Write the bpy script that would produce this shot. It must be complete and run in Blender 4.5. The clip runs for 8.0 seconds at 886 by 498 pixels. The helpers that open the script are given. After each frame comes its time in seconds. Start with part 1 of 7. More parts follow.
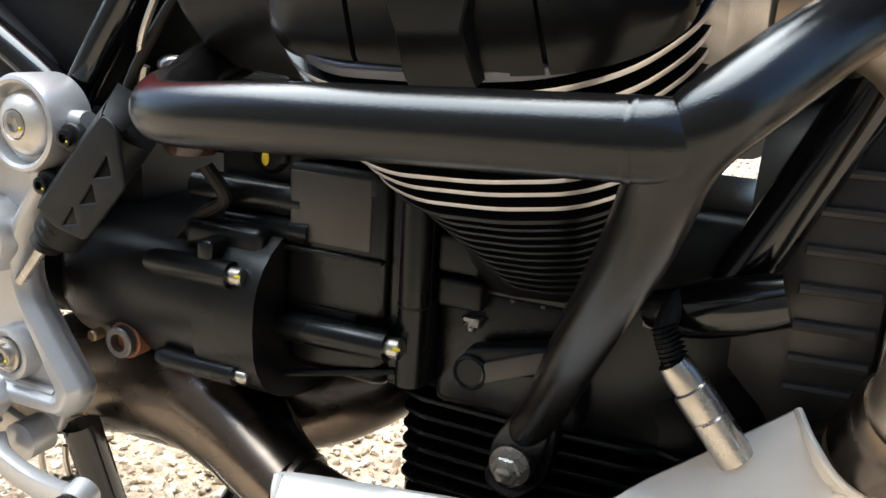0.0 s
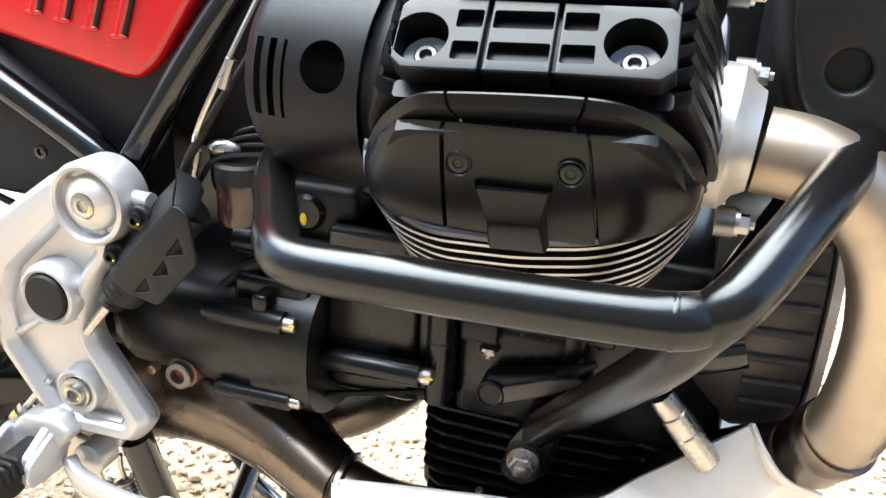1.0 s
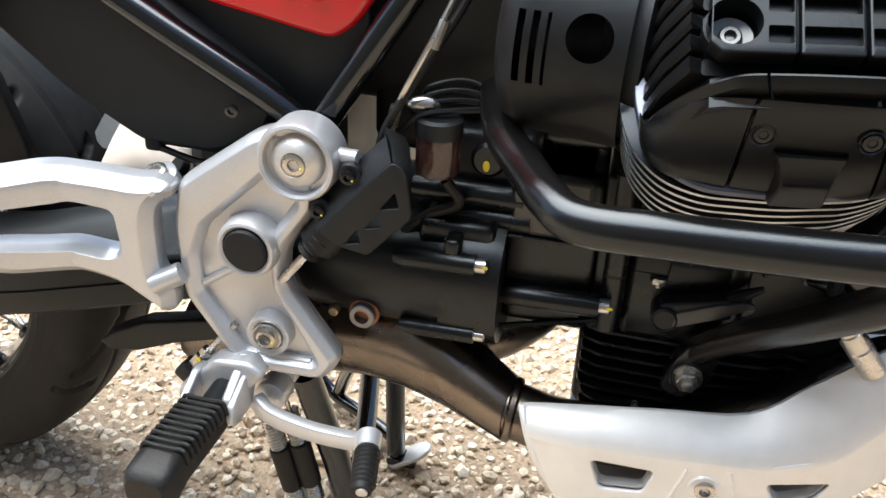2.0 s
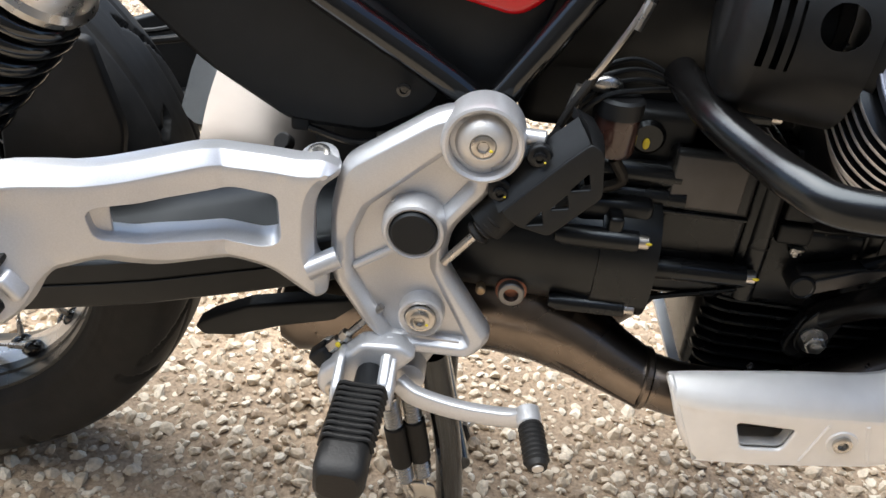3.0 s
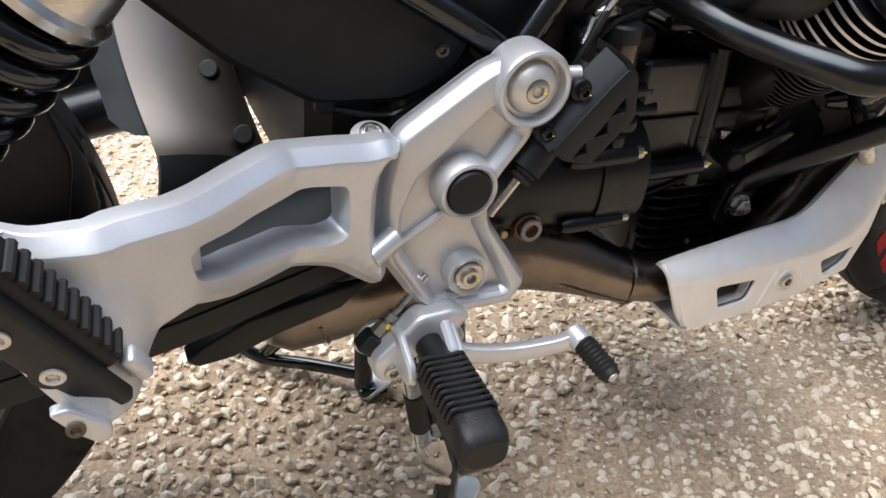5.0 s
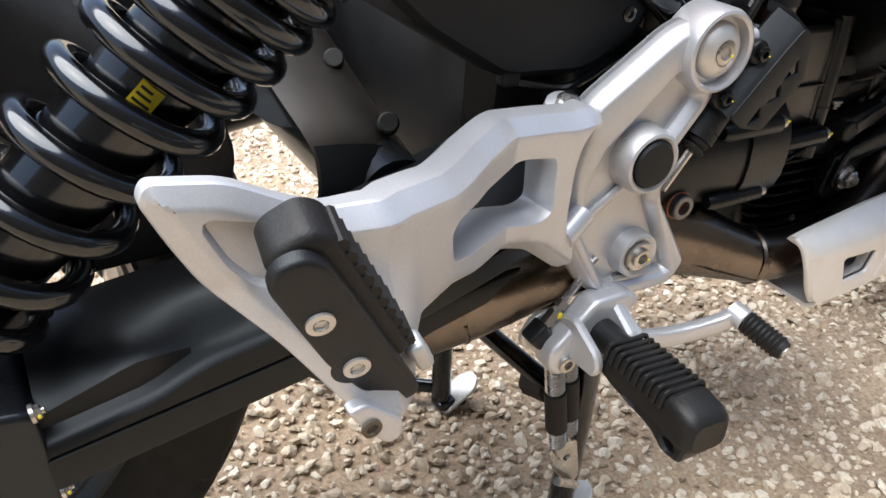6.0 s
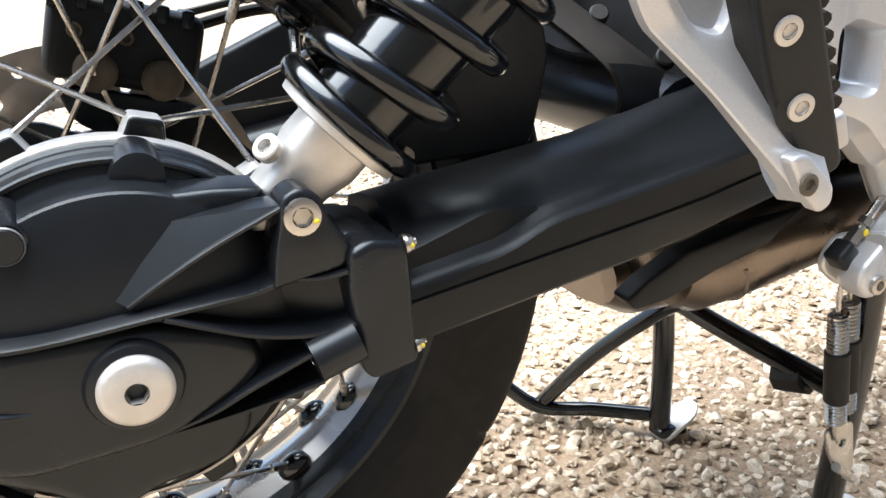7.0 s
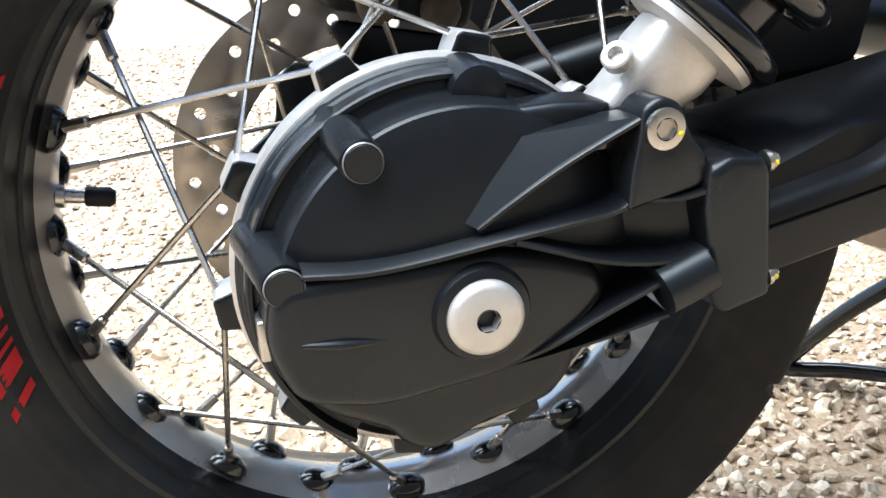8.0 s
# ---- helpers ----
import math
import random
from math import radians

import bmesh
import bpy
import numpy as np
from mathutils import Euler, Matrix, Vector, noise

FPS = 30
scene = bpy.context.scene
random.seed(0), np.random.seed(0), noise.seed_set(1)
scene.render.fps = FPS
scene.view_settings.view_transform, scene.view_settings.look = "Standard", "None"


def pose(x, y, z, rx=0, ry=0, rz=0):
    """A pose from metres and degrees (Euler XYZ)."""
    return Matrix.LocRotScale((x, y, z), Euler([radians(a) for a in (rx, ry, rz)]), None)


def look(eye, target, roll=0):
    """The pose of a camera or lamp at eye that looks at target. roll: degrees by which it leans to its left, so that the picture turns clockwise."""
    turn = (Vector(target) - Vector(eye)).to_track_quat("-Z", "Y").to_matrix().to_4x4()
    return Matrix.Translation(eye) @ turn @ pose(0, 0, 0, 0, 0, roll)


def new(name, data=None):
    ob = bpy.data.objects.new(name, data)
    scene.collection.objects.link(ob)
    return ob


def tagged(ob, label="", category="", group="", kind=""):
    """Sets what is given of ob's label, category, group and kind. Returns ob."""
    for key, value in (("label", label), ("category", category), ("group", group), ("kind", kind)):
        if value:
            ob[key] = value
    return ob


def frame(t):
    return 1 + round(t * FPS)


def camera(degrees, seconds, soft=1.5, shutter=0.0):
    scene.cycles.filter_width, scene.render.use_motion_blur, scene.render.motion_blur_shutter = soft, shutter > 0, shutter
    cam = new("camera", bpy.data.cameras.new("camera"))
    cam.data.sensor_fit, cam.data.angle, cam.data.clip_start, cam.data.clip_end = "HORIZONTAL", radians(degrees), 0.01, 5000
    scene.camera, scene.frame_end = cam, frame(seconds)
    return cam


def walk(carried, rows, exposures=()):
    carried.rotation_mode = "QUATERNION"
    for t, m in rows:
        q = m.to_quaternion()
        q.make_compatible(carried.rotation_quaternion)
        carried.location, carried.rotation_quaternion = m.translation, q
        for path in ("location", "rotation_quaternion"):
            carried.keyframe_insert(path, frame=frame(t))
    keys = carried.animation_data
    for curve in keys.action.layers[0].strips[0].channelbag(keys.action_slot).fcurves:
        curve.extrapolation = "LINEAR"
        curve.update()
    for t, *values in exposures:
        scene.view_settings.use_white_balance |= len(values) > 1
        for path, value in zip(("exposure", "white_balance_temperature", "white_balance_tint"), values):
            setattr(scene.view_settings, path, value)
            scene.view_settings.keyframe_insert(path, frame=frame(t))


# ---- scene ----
cam = camera(56.1, 8.0)
PATH = [
    (0, (1.023, -0.589, 0.615), (0.254, 1.184, 0.1), 3.6),
    (0.5, (0.988, -0.593, 0.641), (0.324, 1.197, 0.044), 2.5),
    (1, (0.971, -0.675, 0.737), (0.448, 1.107, -0.006), 3.2),
    (1.5, (0.909, -0.737, 0.775), (0.453, 1.011, -0.082), 3.0),
    (2, (0.805, -0.747, 0.775), (0.451, 0.975, -0.178), 2.8),
    (2.2, (0.765, -0.754, 0.774), (0.444, 0.963, -0.201), 3.1),
    (3.3, (0.533, -0.776, 0.778), (0.588, 0.931, -0.263), 6.8),
    (3.5, (0.507, -0.78, 0.772), (0.621, 0.921, -0.275), 6.7),
    (4, (0.458, -0.748, 0.749), (0.767, 0.909, -0.327), 7.3),
    (4.2, (0.439, -0.734, 0.742), (0.834, 0.909, -0.327), 7.2),
    (5.3, (0.243, -0.695, 0.76), (1.09, 0.773, -0.302), 5.5),
    (5.5, (0.219, -0.67, 0.749), (1.099, 0.785, -0.304), 5.1),
    (6, (0.14, -0.623, 0.694), (1.064, 0.849, -0.297), 5.0),
    (6.2, (0.114, -0.612, 0.647), (1.049, 0.883, -0.299), 5.2),
    (6.5, (0.072, -0.61, 0.576), (0.978, 0.967, -0.256), 3.6),
    (7, (-0.017, -0.619, 0.523), (0.779, 1.101, -0.116), 0.9),
    (7.5, (-0.091, -0.603, 0.513), (0.521, 1.194, -0.114), -0.6),
    (8, (-0.106, -0.56, 0.49), (0.374, 1.251, -0.208), -2.7),
]
EXPOSURES = [(0.0, 1.6, 6080, 4), (1.0, 2.28, 6180, 5), (2.2, 1.40, 6180, 6), (3.3, 1.24, 6180, 8), (5.5, 1.0, 6150, 9), (6.5, 1.43, 6230, 9), (7.5, 1.70, 5900, 5), (8.0, 1.60, 5860, 5)]
walk(cam, [(t, look(eye, target, roll)) for t, eye, target, roll in PATH], EXPOSURES)


from mathutils import geometry

# ---- light ----
world = bpy.data.worlds.new("sky")
scene.world = world
world.use_nodes = True
wn = world.node_tree
sky = wn.nodes.new("ShaderNodeTexSky")
sky.sky_type = "NISHITA"
sky.sun_disc = False
sky.sun_elevation, sky.sun_rotation = radians(70), radians(291)
sky.air_density, sky.dust_density, sky.ozone_density = 1.0, 3.0, 1.0
wn.links.new(sky.outputs[0], wn.nodes["Background"].inputs[0])
wn.nodes["Background"].inputs[1].default_value = 0.10
sun = new("sun", bpy.data.lights.new("sun", "SUN"))
sun.data.energy, sun.data.angle, sun.data.color = 3.7, radians(72), (1.0, 0.97, 0.925)
sun.matrix_world = look((-0.65, 0.25, 2.0), (0, 0, 0))


# ---- materials ----
def material(name, colour, rough=0.5, metal=0.0, vary=0.15, scale=60.0, bump=0.0, bump_scale=400.0, coat=0.0, stain=None, stain_scale=9.0, rough_vary=0.1, spec=0.5, sheen=None):
    """A surface with fine grain, larger stains and a fine relief."""
    m = bpy.data.materials.new(name)
    m.use_nodes = True
    nt = m.node_tree
    bsdf = nt.nodes["Principled BSDF"]
    tex = nt.nodes.new("ShaderNodeTexCoord")
    geo = nt.nodes.new("ShaderNodeNewGeometry")
    fine = nt.nodes.new("ShaderNodeTexNoise")
    fine.inputs["Scale"].default_value, fine.inputs["Detail"].default_value = scale, 5
    nt.links.new(geo.outputs["Position"], fine.inputs["Vector"])
    big = nt.nodes.new("ShaderNodeTexNoise")
    big.inputs["Scale"].default_value, big.inputs["Detail"].default_value = stain_scale, 6
    nt.links.new(geo.outputs["Position"], big.inputs["Vector"])
    ramp = nt.nodes.new("ShaderNodeMapRange")
    ramp.inputs[1].default_value, ramp.inputs[2].default_value = 0.3, 0.7
    ramp.inputs[3].default_value, ramp.inputs[4].default_value = 1 - vary, 1 + vary
    nt.links.new(fine.outputs["Fac"], ramp.inputs[0])
    mul = nt.nodes.new("ShaderNodeVectorMath")
    mul.operation = "SCALE"
    nt.links.new(ramp.outputs[0], mul.inputs["Scale"])
    mix = nt.nodes.new("ShaderNodeMix")
    mix.data_type = "RGBA"
    other = stain or tuple(c * 0.75 for c in colour)
    mix.inputs["A"].default_value, mix.inputs["B"].default_value = (*colour, 1), (*other, 1)
    r2 = nt.nodes.new("ShaderNodeMapRange")
    r2.inputs[1].default_value, r2.inputs[2].default_value = 0.45, 0.75
    nt.links.new(big.outputs["Fac"], r2.inputs[0])
    nt.links.new(r2.outputs[0], mix.inputs["Factor"])
    nt.links.new(mix.outputs["Result"], mul.inputs[0])
    nt.links.new(mul.outputs[0], bsdf.inputs["Base Color"])
    rr = nt.nodes.new("ShaderNodeMapRange")
    rr.inputs[1].default_value, rr.inputs[2].default_value = 0.3, 0.7
    rr.inputs[3].default_value, rr.inputs[4].default_value = max(0.03, rough - rough_vary), rough + rough_vary
    nt.links.new(big.outputs["Fac"], rr.inputs[0])
    nt.links.new(rr.outputs[0], bsdf.inputs["Roughness"])
    bsdf.inputs["Metallic"].default_value = metal
    bsdf.inputs["Specular IOR Level"].default_value = spec
    bsdf.inputs["Coat Weight"].default_value = coat
    if sheen:
        bsdf.inputs["Specular Tint"].default_value = (*sheen, 1)
    bsdf.inputs["Coat Roughness"].default_value = 0.08
    if bump:
        relief = nt.nodes.new("ShaderNodeTexNoise")
        relief.inputs["Scale"].default_value, relief.inputs["Detail"].default_value = bump_scale, 3
        nt.links.new(geo.outputs["Position"], relief.inputs["Vector"])
        b = nt.nodes.new("ShaderNodeBump")
        b.inputs["Strength"].default_value, b.inputs["Distance"].default_value = bump, 0.0008
        nt.links.new(relief.outputs["Fac"], b.inputs["Height"])
        nt.links.new(b.outputs[0], bsdf.inputs["Normal"])
    return m


# Blue put into the blacks' reflections, in place of cooler sky light.
SKY_TINT = (0.84, 0.93, 1.0)
BLACK = material("black_engine_paint", (0.0050, 0.0052, 0.0058), 0.29, bump=0.06, bump_scale=1200, spec=0.38, sheen=SKY_TINT)
DRIVE = material("black_drive_casting", (0.0072, 0.0083, 0.0104), 0.34, bump=0.06, bump_scale=1200, spec=0.42, sheen=SKY_TINT)
CRINKLE = material("black_powder_coat", (0.0055, 0.0055, 0.0060), 0.32, bump=0.06, bump_scale=1500, spec=0.28, sheen=SKY_TINT)
SWING = material("black_swingarm_paint", (0.0060, 0.0062, 0.0067), 0.40, bump=0.06, bump_scale=1200, spec=0.28, sheen=SKY_TINT)
PLASTIC = material("black_moulded_plastic", (0.0075, 0.0075, 0.0080), 0.48, bump=0.25, bump_scale=1300, spec=0.35, sheen=SKY_TINT)
GLOSS = material("black_gloss_paint", (0.0035, 0.0035, 0.0040), 0.16, coat=0.4, rough_vary=0.05, sheen=SKY_TINT)
TUBE = material("black_bar_coating", (0.0050, 0.0048, 0.0048), 0.19, bump=0.12, bump_scale=1800, spec=0.48, sheen=SKY_TINT)
RUBBER = material("black_rubber", (0.008, 0.008, 0.008), 0.58, bump=0.3, bump_scale=500, stain=(0.022, 0.021, 0.02), spec=0.3)
TYRE = material("tyre_rubber", (0.0150, 0.0147, 0.0146), 0.60, bump=0.25, bump_scale=300, stain=(0.026, 0.0245, 0.023), stain_scale=16, spec=0.18, sheen=SKY_TINT)
SILVER = material("silver_painted_casting", (0.55, 0.563, 0.585), 0.38, metal=0.55, vary=0.05, scale=900, bump=0.06, bump_scale=1600, stain=(0.515, 0.528, 0.55))
SKID = material("satin_aluminium_sheet", (0.80, 0.80, 0.79), 0.46, metal=0.35, vary=0.03, bump=0.05, stain=(0.76, 0.76, 0.75))
STEEL = material("zinc_steel", (0.55, 0.54, 0.52), 0.30, metal=1.0, vary=0.1, stain=(0.40, 0.38, 0.34), stain_scale=60)
CASTALU = material("bare_cast_aluminium", (0.62, 0.61, 0.59), 0.5, metal=0.7, vary=0.1, bump=0.2, bump_scale=600)
SPOKE = material("stainless_spoke", (0.5, 0.48, 0.45), 0.28, metal=1.0, stain=(0.36, 0.33, 0.29), stain_scale=40)
EXHAUST = material("heat_tinted_stainless", (0.19, 0.162, 0.138), 0.27, metal=1.0, vary=0.06, rough_vary=0.06, stain=(0.12, 0.098, 0.08), stain_scale=13)
HEADER = material("satin_header_steel", (0.46, 0.40, 0.33), 0.38, metal=0.9, vary=0.05, stain=(0.34, 0.28, 0.21), stain_scale=10)
RIMWELL = material("anodised_rim_well", (0.56, 0.555, 0.55), 0.30, metal=0.95, vary=0.05)
FINEDGE = material("machined_fin_edge", (0.62, 0.62, 0.64), 0.38, metal=0.9, vary=0.1)
RED = material("red_gloss_paint", (0.60, 0.006, 0.012), 0.25, coat=0.25, vary=0.03, rough_vary=0.04)
REDPRINT = material("red_print", (0.60, 0.012, 0.02), 0.55, vary=0.05)
YELLOW = material("yellow_paint_mark", (0.75, 0.62, 0.03), 0.5, vary=0.1)
YLABEL = material("yellow_sticker", (0.75, 0.60, 0.02), 0.4, vary=0.05)
WHITE = material("white_print_plate", (0.75, 0.75, 0.74), 0.4, vary=0.03)
GREYPRINT = material("grey_print", (0.10, 0.10, 0.105), 0.5)
BROWN = material("brown_translucent_tank", (0.034, 0.015, 0.012), 0.3, coat=0.3)
DISC = material("ground_disc_steel", (0.46, 0.42, 0.37), 0.34, metal=1.0, vary=0.12, scale=25, stain=(0.34, 0.30, 0.255), stain_scale=20)
DIRTY = material("dirty_brake_metal", (0.10, 0.085, 0.065), 0.6, metal=0.3, vary=0.3, stain=(0.17, 0.14, 0.10), stain_scale=50)
HUGGER = material("satin_stainless_sheet", (0.23, 0.208, 0.188), 0.38, metal=1.0, vary=0.02, rough_vary=0.03, stain=(0.19, 0.168, 0.15))
WELL = material("machined_bolt_seat", (0.22, 0.22, 0.22), 0.35, metal=0.9)
FLANGE = material("blued_flange_metal", (0.14, 0.15, 0.185), 0.42, metal=0.9, vary=0.1)
# Engine black made paler, standing in for light on the side faces.
GREYFACE = material("lit_black_casting", (0.050, 0.050, 0.051), 0.42, bump=0.05, bump_scale=1500)
COVER = material("dark_grey_satin_plastic", (0.020, 0.020, 0.021), 0.42, bump=0.05, bump_scale=1500, sheen=SKY_TINT)
CAPRING = material("bright_ring", (0.22, 0.22, 0.23), 0.35, metal=0.4)


# ---- mesh helpers ----
def V(*a):
    return Vector(a)


def finish(bm, sharp=0.6):
    bmesh.ops.recalc_face_normals(bm, faces=bm.faces[:])
    for f in bm.faces:
        f.smooth = True
    for e in bm.edges:
        if len(e.link_faces) == 2 and e.calc_face_angle(0) > sharp:
            e.smooth = False


def part(name, bm, mat, parent, label="", sharp=0.6):
    """Links a bmesh in world places as one mesh object under a thing or a part."""
    finish(bm, sharp)
    c = sum((v.co for v in bm.verts), Vector()) / max(1, len(bm.verts))
    bmesh.ops.translate(bm, verts=bm.verts[:], vec=-c)
    me = bpy.data.meshes.new(name)
    bm.to_mesh(me)
    bm.free()
    for m in mat if isinstance(mat, (list, tuple)) else [mat]:
        me.materials.append(m)
    while parent is not None and parent.parent is not None and parent.parent.parent is not None:
        parent = parent.parent
    ob = new(name, me)
    at = Vector(parent["at"]) if parent is not None else Vector()
    ob.parent = parent
    ob.location = c - at
    ob["at"] = tuple(c)
    return tagged(ob, label)


def placed(name, me, m, parent):
    """One more object on a shared mesh, at the world pose m."""
    ob = new(name, me)
    ob.parent = parent
    ob.matrix_local = Matrix.Translation(-Vector(parent["at"])) @ m
    return ob


def mesh_of(name, bm, *mats, sharp=0.6):
    finish(bm, sharp)
    me = bpy.data.meshes.new(name)
    bm.to_mesh(me)
    bm.free()
    for m in mats:
        me.materials.append(m)
    return me


def axes_to(d, up=(0, 0, 1)):
    """A turn whose z runs along d."""
    z = Vector(d).normalized()
    u = Vector(up)
    if abs(z.dot(u)) > 0.98:
        u = Vector((1, 0, 0))
    x = u.cross(z).normalized()
    y = z.cross(x)
    return Matrix((x, y, z)).transposed().to_4x4()


def spline(pts, k=6, closed=False):
    """Points on a smooth line through the given ones."""
    pts = [Vector(p) for p in pts]
    n = len(pts)
    out = []
    for i in range(n if closed else n - 1):
        if closed:
            p0, p1, p2, p3 = pts[i - 1], pts[i], pts[(i + 1) % n], pts[(i + 2) % n]
        else:
            p1, p2 = pts[i], pts[i + 1]
            p0 = pts[i - 1] if i else p1 * 2 - p2
            p3 = pts[i + 2] if i + 2 < n else p2 * 2 - p1
        for s in range(k):
            t = s / k
            out.append(0.5 * (2 * p1 + (p2 - p0) * t + (2 * p0 - 5 * p1 + 4 * p2 - p3) * t * t + (3 * p1 - p0 - 3 * p2 + p3) * t ** 3))
    if not closed:
        out.append(pts[-1])
    return out


def skin(bm, rings, caps=True, closed=False, mat=0):
    """Bridges rings of equal length."""
    vr = [[bm.verts.new(p) for p in r] for r in rings]
    n = len(vr[0])
    for a in range(len(vr) if closed else len(vr) - 1):
        r, s = vr[a], vr[(a + 1) % len(vr)]
        for i in range(n):
            f = bm.faces.new((r[i], r[(i + 1) % n], s[(i + 1) % n], s[i]))
            f.material_index = mat
    if caps and not closed:
        for r in (vr[0], vr[-1]):
            bm.faces.new(r).material_index = mat
    return bm


def tube(pts, r, n=14, k=6, bm=None, flat=None, smooth=True):
    """A round bar along a line; r is a number or one per point."""
    bm = bm or bmesh.new()
    rs = list(r) if isinstance(r, (list, tuple)) else [r] * len(pts)
    if smooth and len(pts) > 2:
        line = spline(pts, k)
        radii = [p.x for p in spline([(a, 0, 0) for a in rs], k)]
    else:
        line, radii = [Vector(p) for p in pts], rs
    rings, side = [], None
    for i, p in enumerate(line):
        d = (line[min(i + 1, len(line) - 1)] - line[max(i - 1, 0)]).normalized()
        if side is None:
            side = d.orthogonal().normalized()
        side = (side - d * side.dot(d)).normalized()
        other = d.cross(side)
        rings.append([p + radii[i] * (math.cos(a) * side + math.sin(a) * other) for a in (2 * math.pi * j / n for j in range(n))])
    return skin(bm, rings)


def lathe(profile, at, axis, n=32, bm=None, closed=False, mats=None, caps=(True, True)):
    """Turns a profile of (height, radius) about an axis."""
    bm = bm or bmesh.new()
    m = Matrix.Translation(at) @ axes_to(axis)
    rings = [[m @ Vector((max(r, 1e-5) * math.cos(a), max(r, 1e-5) * math.sin(a), h)) for a in (2 * math.pi * j / n for j in range(n))] for h, r in profile]
    vr = [[bm.verts.new(p) for p in r] for r in rings]
    for a in range(len(vr) if closed else len(vr) - 1):
        r, s = vr[a], vr[(a + 1) % len(vr)]
        for i in range(n):
            f = bm.faces.new((r[i], r[(i + 1) % n], s[(i + 1) % n], s[i]))
            if mats:
                f.material_index = mats[a]
    if not closed:
        for want, ring in zip(caps, (vr[0], vr[-1])):
            if want:
                bm.faces.new(ring)
    return bm


def rounded(outline, r, k=4):
    """An outline with its corners rounded; r is a number or one per corner."""
    pts = [Vector((p[0], p[1])) for p in outline]
    n, out = len(pts), []
    for i, p in enumerate(pts):
        a, b = pts[i - 1] - p, pts[(i + 1) % n] - p
        rad = r[i] if isinstance(r, (list, tuple)) else r
        c = min(rad, 0.45 * a.length, 0.45 * b.length)
        if c < 1e-5:
            out.append(p)
            continue
        s, e = p + a.normalized() * c, p + b.normalized() * c
        for j in range(k + 1):
            t = j / k
            out.append(s * (1 - t) ** 2 + p * 2 * t * (1 - t) + e * t * t)
    return out


def disc_line(x, y, r, n=20):
    return [(x + r * math.cos(2 * math.pi * i / n), y + r * math.sin(2 * math.pi * i / n)) for i in range(n)]


def offset_line(line, d):
    """The closed outline moved to its left by d, with crossed corners drawn together."""
    n, out = len(line), []
    for i in range(n):
        a, p, b = line[i - 1], line[i], line[(i + 1) % n]
        e, f = (p - a).normalized(), (b - p).normalized()
        na, nb = Vector((-e.y, e.x)), Vector((-f.y, f.x))
        mid = na + nb
        mid = mid.normalized() if mid.length > 1e-6 else na
        out.append(p + mid * (d / max(0.5, mid.dot(na))))
    for _ in range(8):
        crossed = False
        for i in range(n):
            j = (i + 1) % n
            if (out[j] - out[i]).dot(line[j] - line[i]) < -1e-12:
                out[i] = out[j] = (out[i] + out[j]) / 2
                crossed = True
        if not crossed:
            break
    return out


def inside(p, line):
    odd = False
    for a, b in zip(line, line[1:] + line[:1]):
        if (a.y > p.y) != (b.y > p.y) and p.x < (b.x - a.x) * (p.y - a.y) / (b.y - a.y) + a.x:
            odd = not odd
    return odd


def plate(outlines, m, depth, bevel=0.002, seg=2, bm=None, profile=None, grid=0.0, hole=1.0):
    """A plate: the first outline, less the others as holes, in the plane of m; depth lies half to either side.
    profile: pairs of inset and height for the front edge, in place of a rounded one; hole scales the inset at holes."""
    fresh = bmesh.new()
    if profile is None:
        profile = [(bevel * (1 - math.cos(a)), depth / 2 - bevel * (1 - math.sin(a))) for a in (math.pi / 2 * k / (seg + 1) for k in range(seg + 2))]
    back = min(bevel, 0.003)
    steps = [(back, -depth / 2), (0.0, -depth / 2 + back)] + profile
    ends = ([], [])
    for k, line in enumerate(outlines):
        pts = []
        for p in line:
            p = Vector((p[0], p[1]))
            if not pts or (p - pts[-1]).length > 2e-5:
                pts.append(p)
        if (pts[0] - pts[-1]).length < 2e-5:
            pts.pop()
        area = sum(a.x * b.y - a.y * b.x for a, b in zip(pts, pts[1:] + pts[:1]))
        if (area > 0) != (k == 0):
            pts.reverse()
        flat = [offset_line(pts, d * (hole if k else 1.0)) if d else pts for d, h in steps]
        skin(fresh, [[m @ Vector((p.x, p.y, h)) for p in ring] for ring, (d, h) in zip(flat, steps)], caps=False)
        ends[0].append(flat[0])
        ends[1].append(flat[-1])
    for rings, h in zip(ends, (steps[0][1], steps[-1][1])):
        verts, edges = [], []
        for ring in rings:
            s, n = len(verts), len(ring)
            verts += ring
            edges += [(s + i, s + (i + 1) % n) for i in range(n)]
        if grid:
            xs, ys = [p.x for p in rings[0]], [p.y for p in rings[0]]
            for gx in np.arange(min(xs), max(xs), grid):
                for gy in np.arange(min(ys), max(ys), grid):
                    p = Vector((float(gx), float(gy)))
                    if inside(p, rings[0]) and not any(inside(p, r) for r in rings[1:]):
                        verts.append(p)
        co, _, tris, *_ = geometry.delaunay_2d_cdt(verts, edges, [], 0, 1e-6)
        vs = [fresh.verts.new(m @ Vector((p.x, p.y, h))) for p in co]
        for t in tris:
            c = sum((co[i] for i in t), Vector((0, 0))) / len(t)
            if inside(c, rings[0]) and not any(inside(c, r) for r in rings[1:]):
                fresh.faces.new([vs[i] for i in t])
    bmesh.ops.remove_doubles(fresh, verts=fresh.verts[:], dist=1e-5)
    return fresh if bm is None else join(bm, fresh)


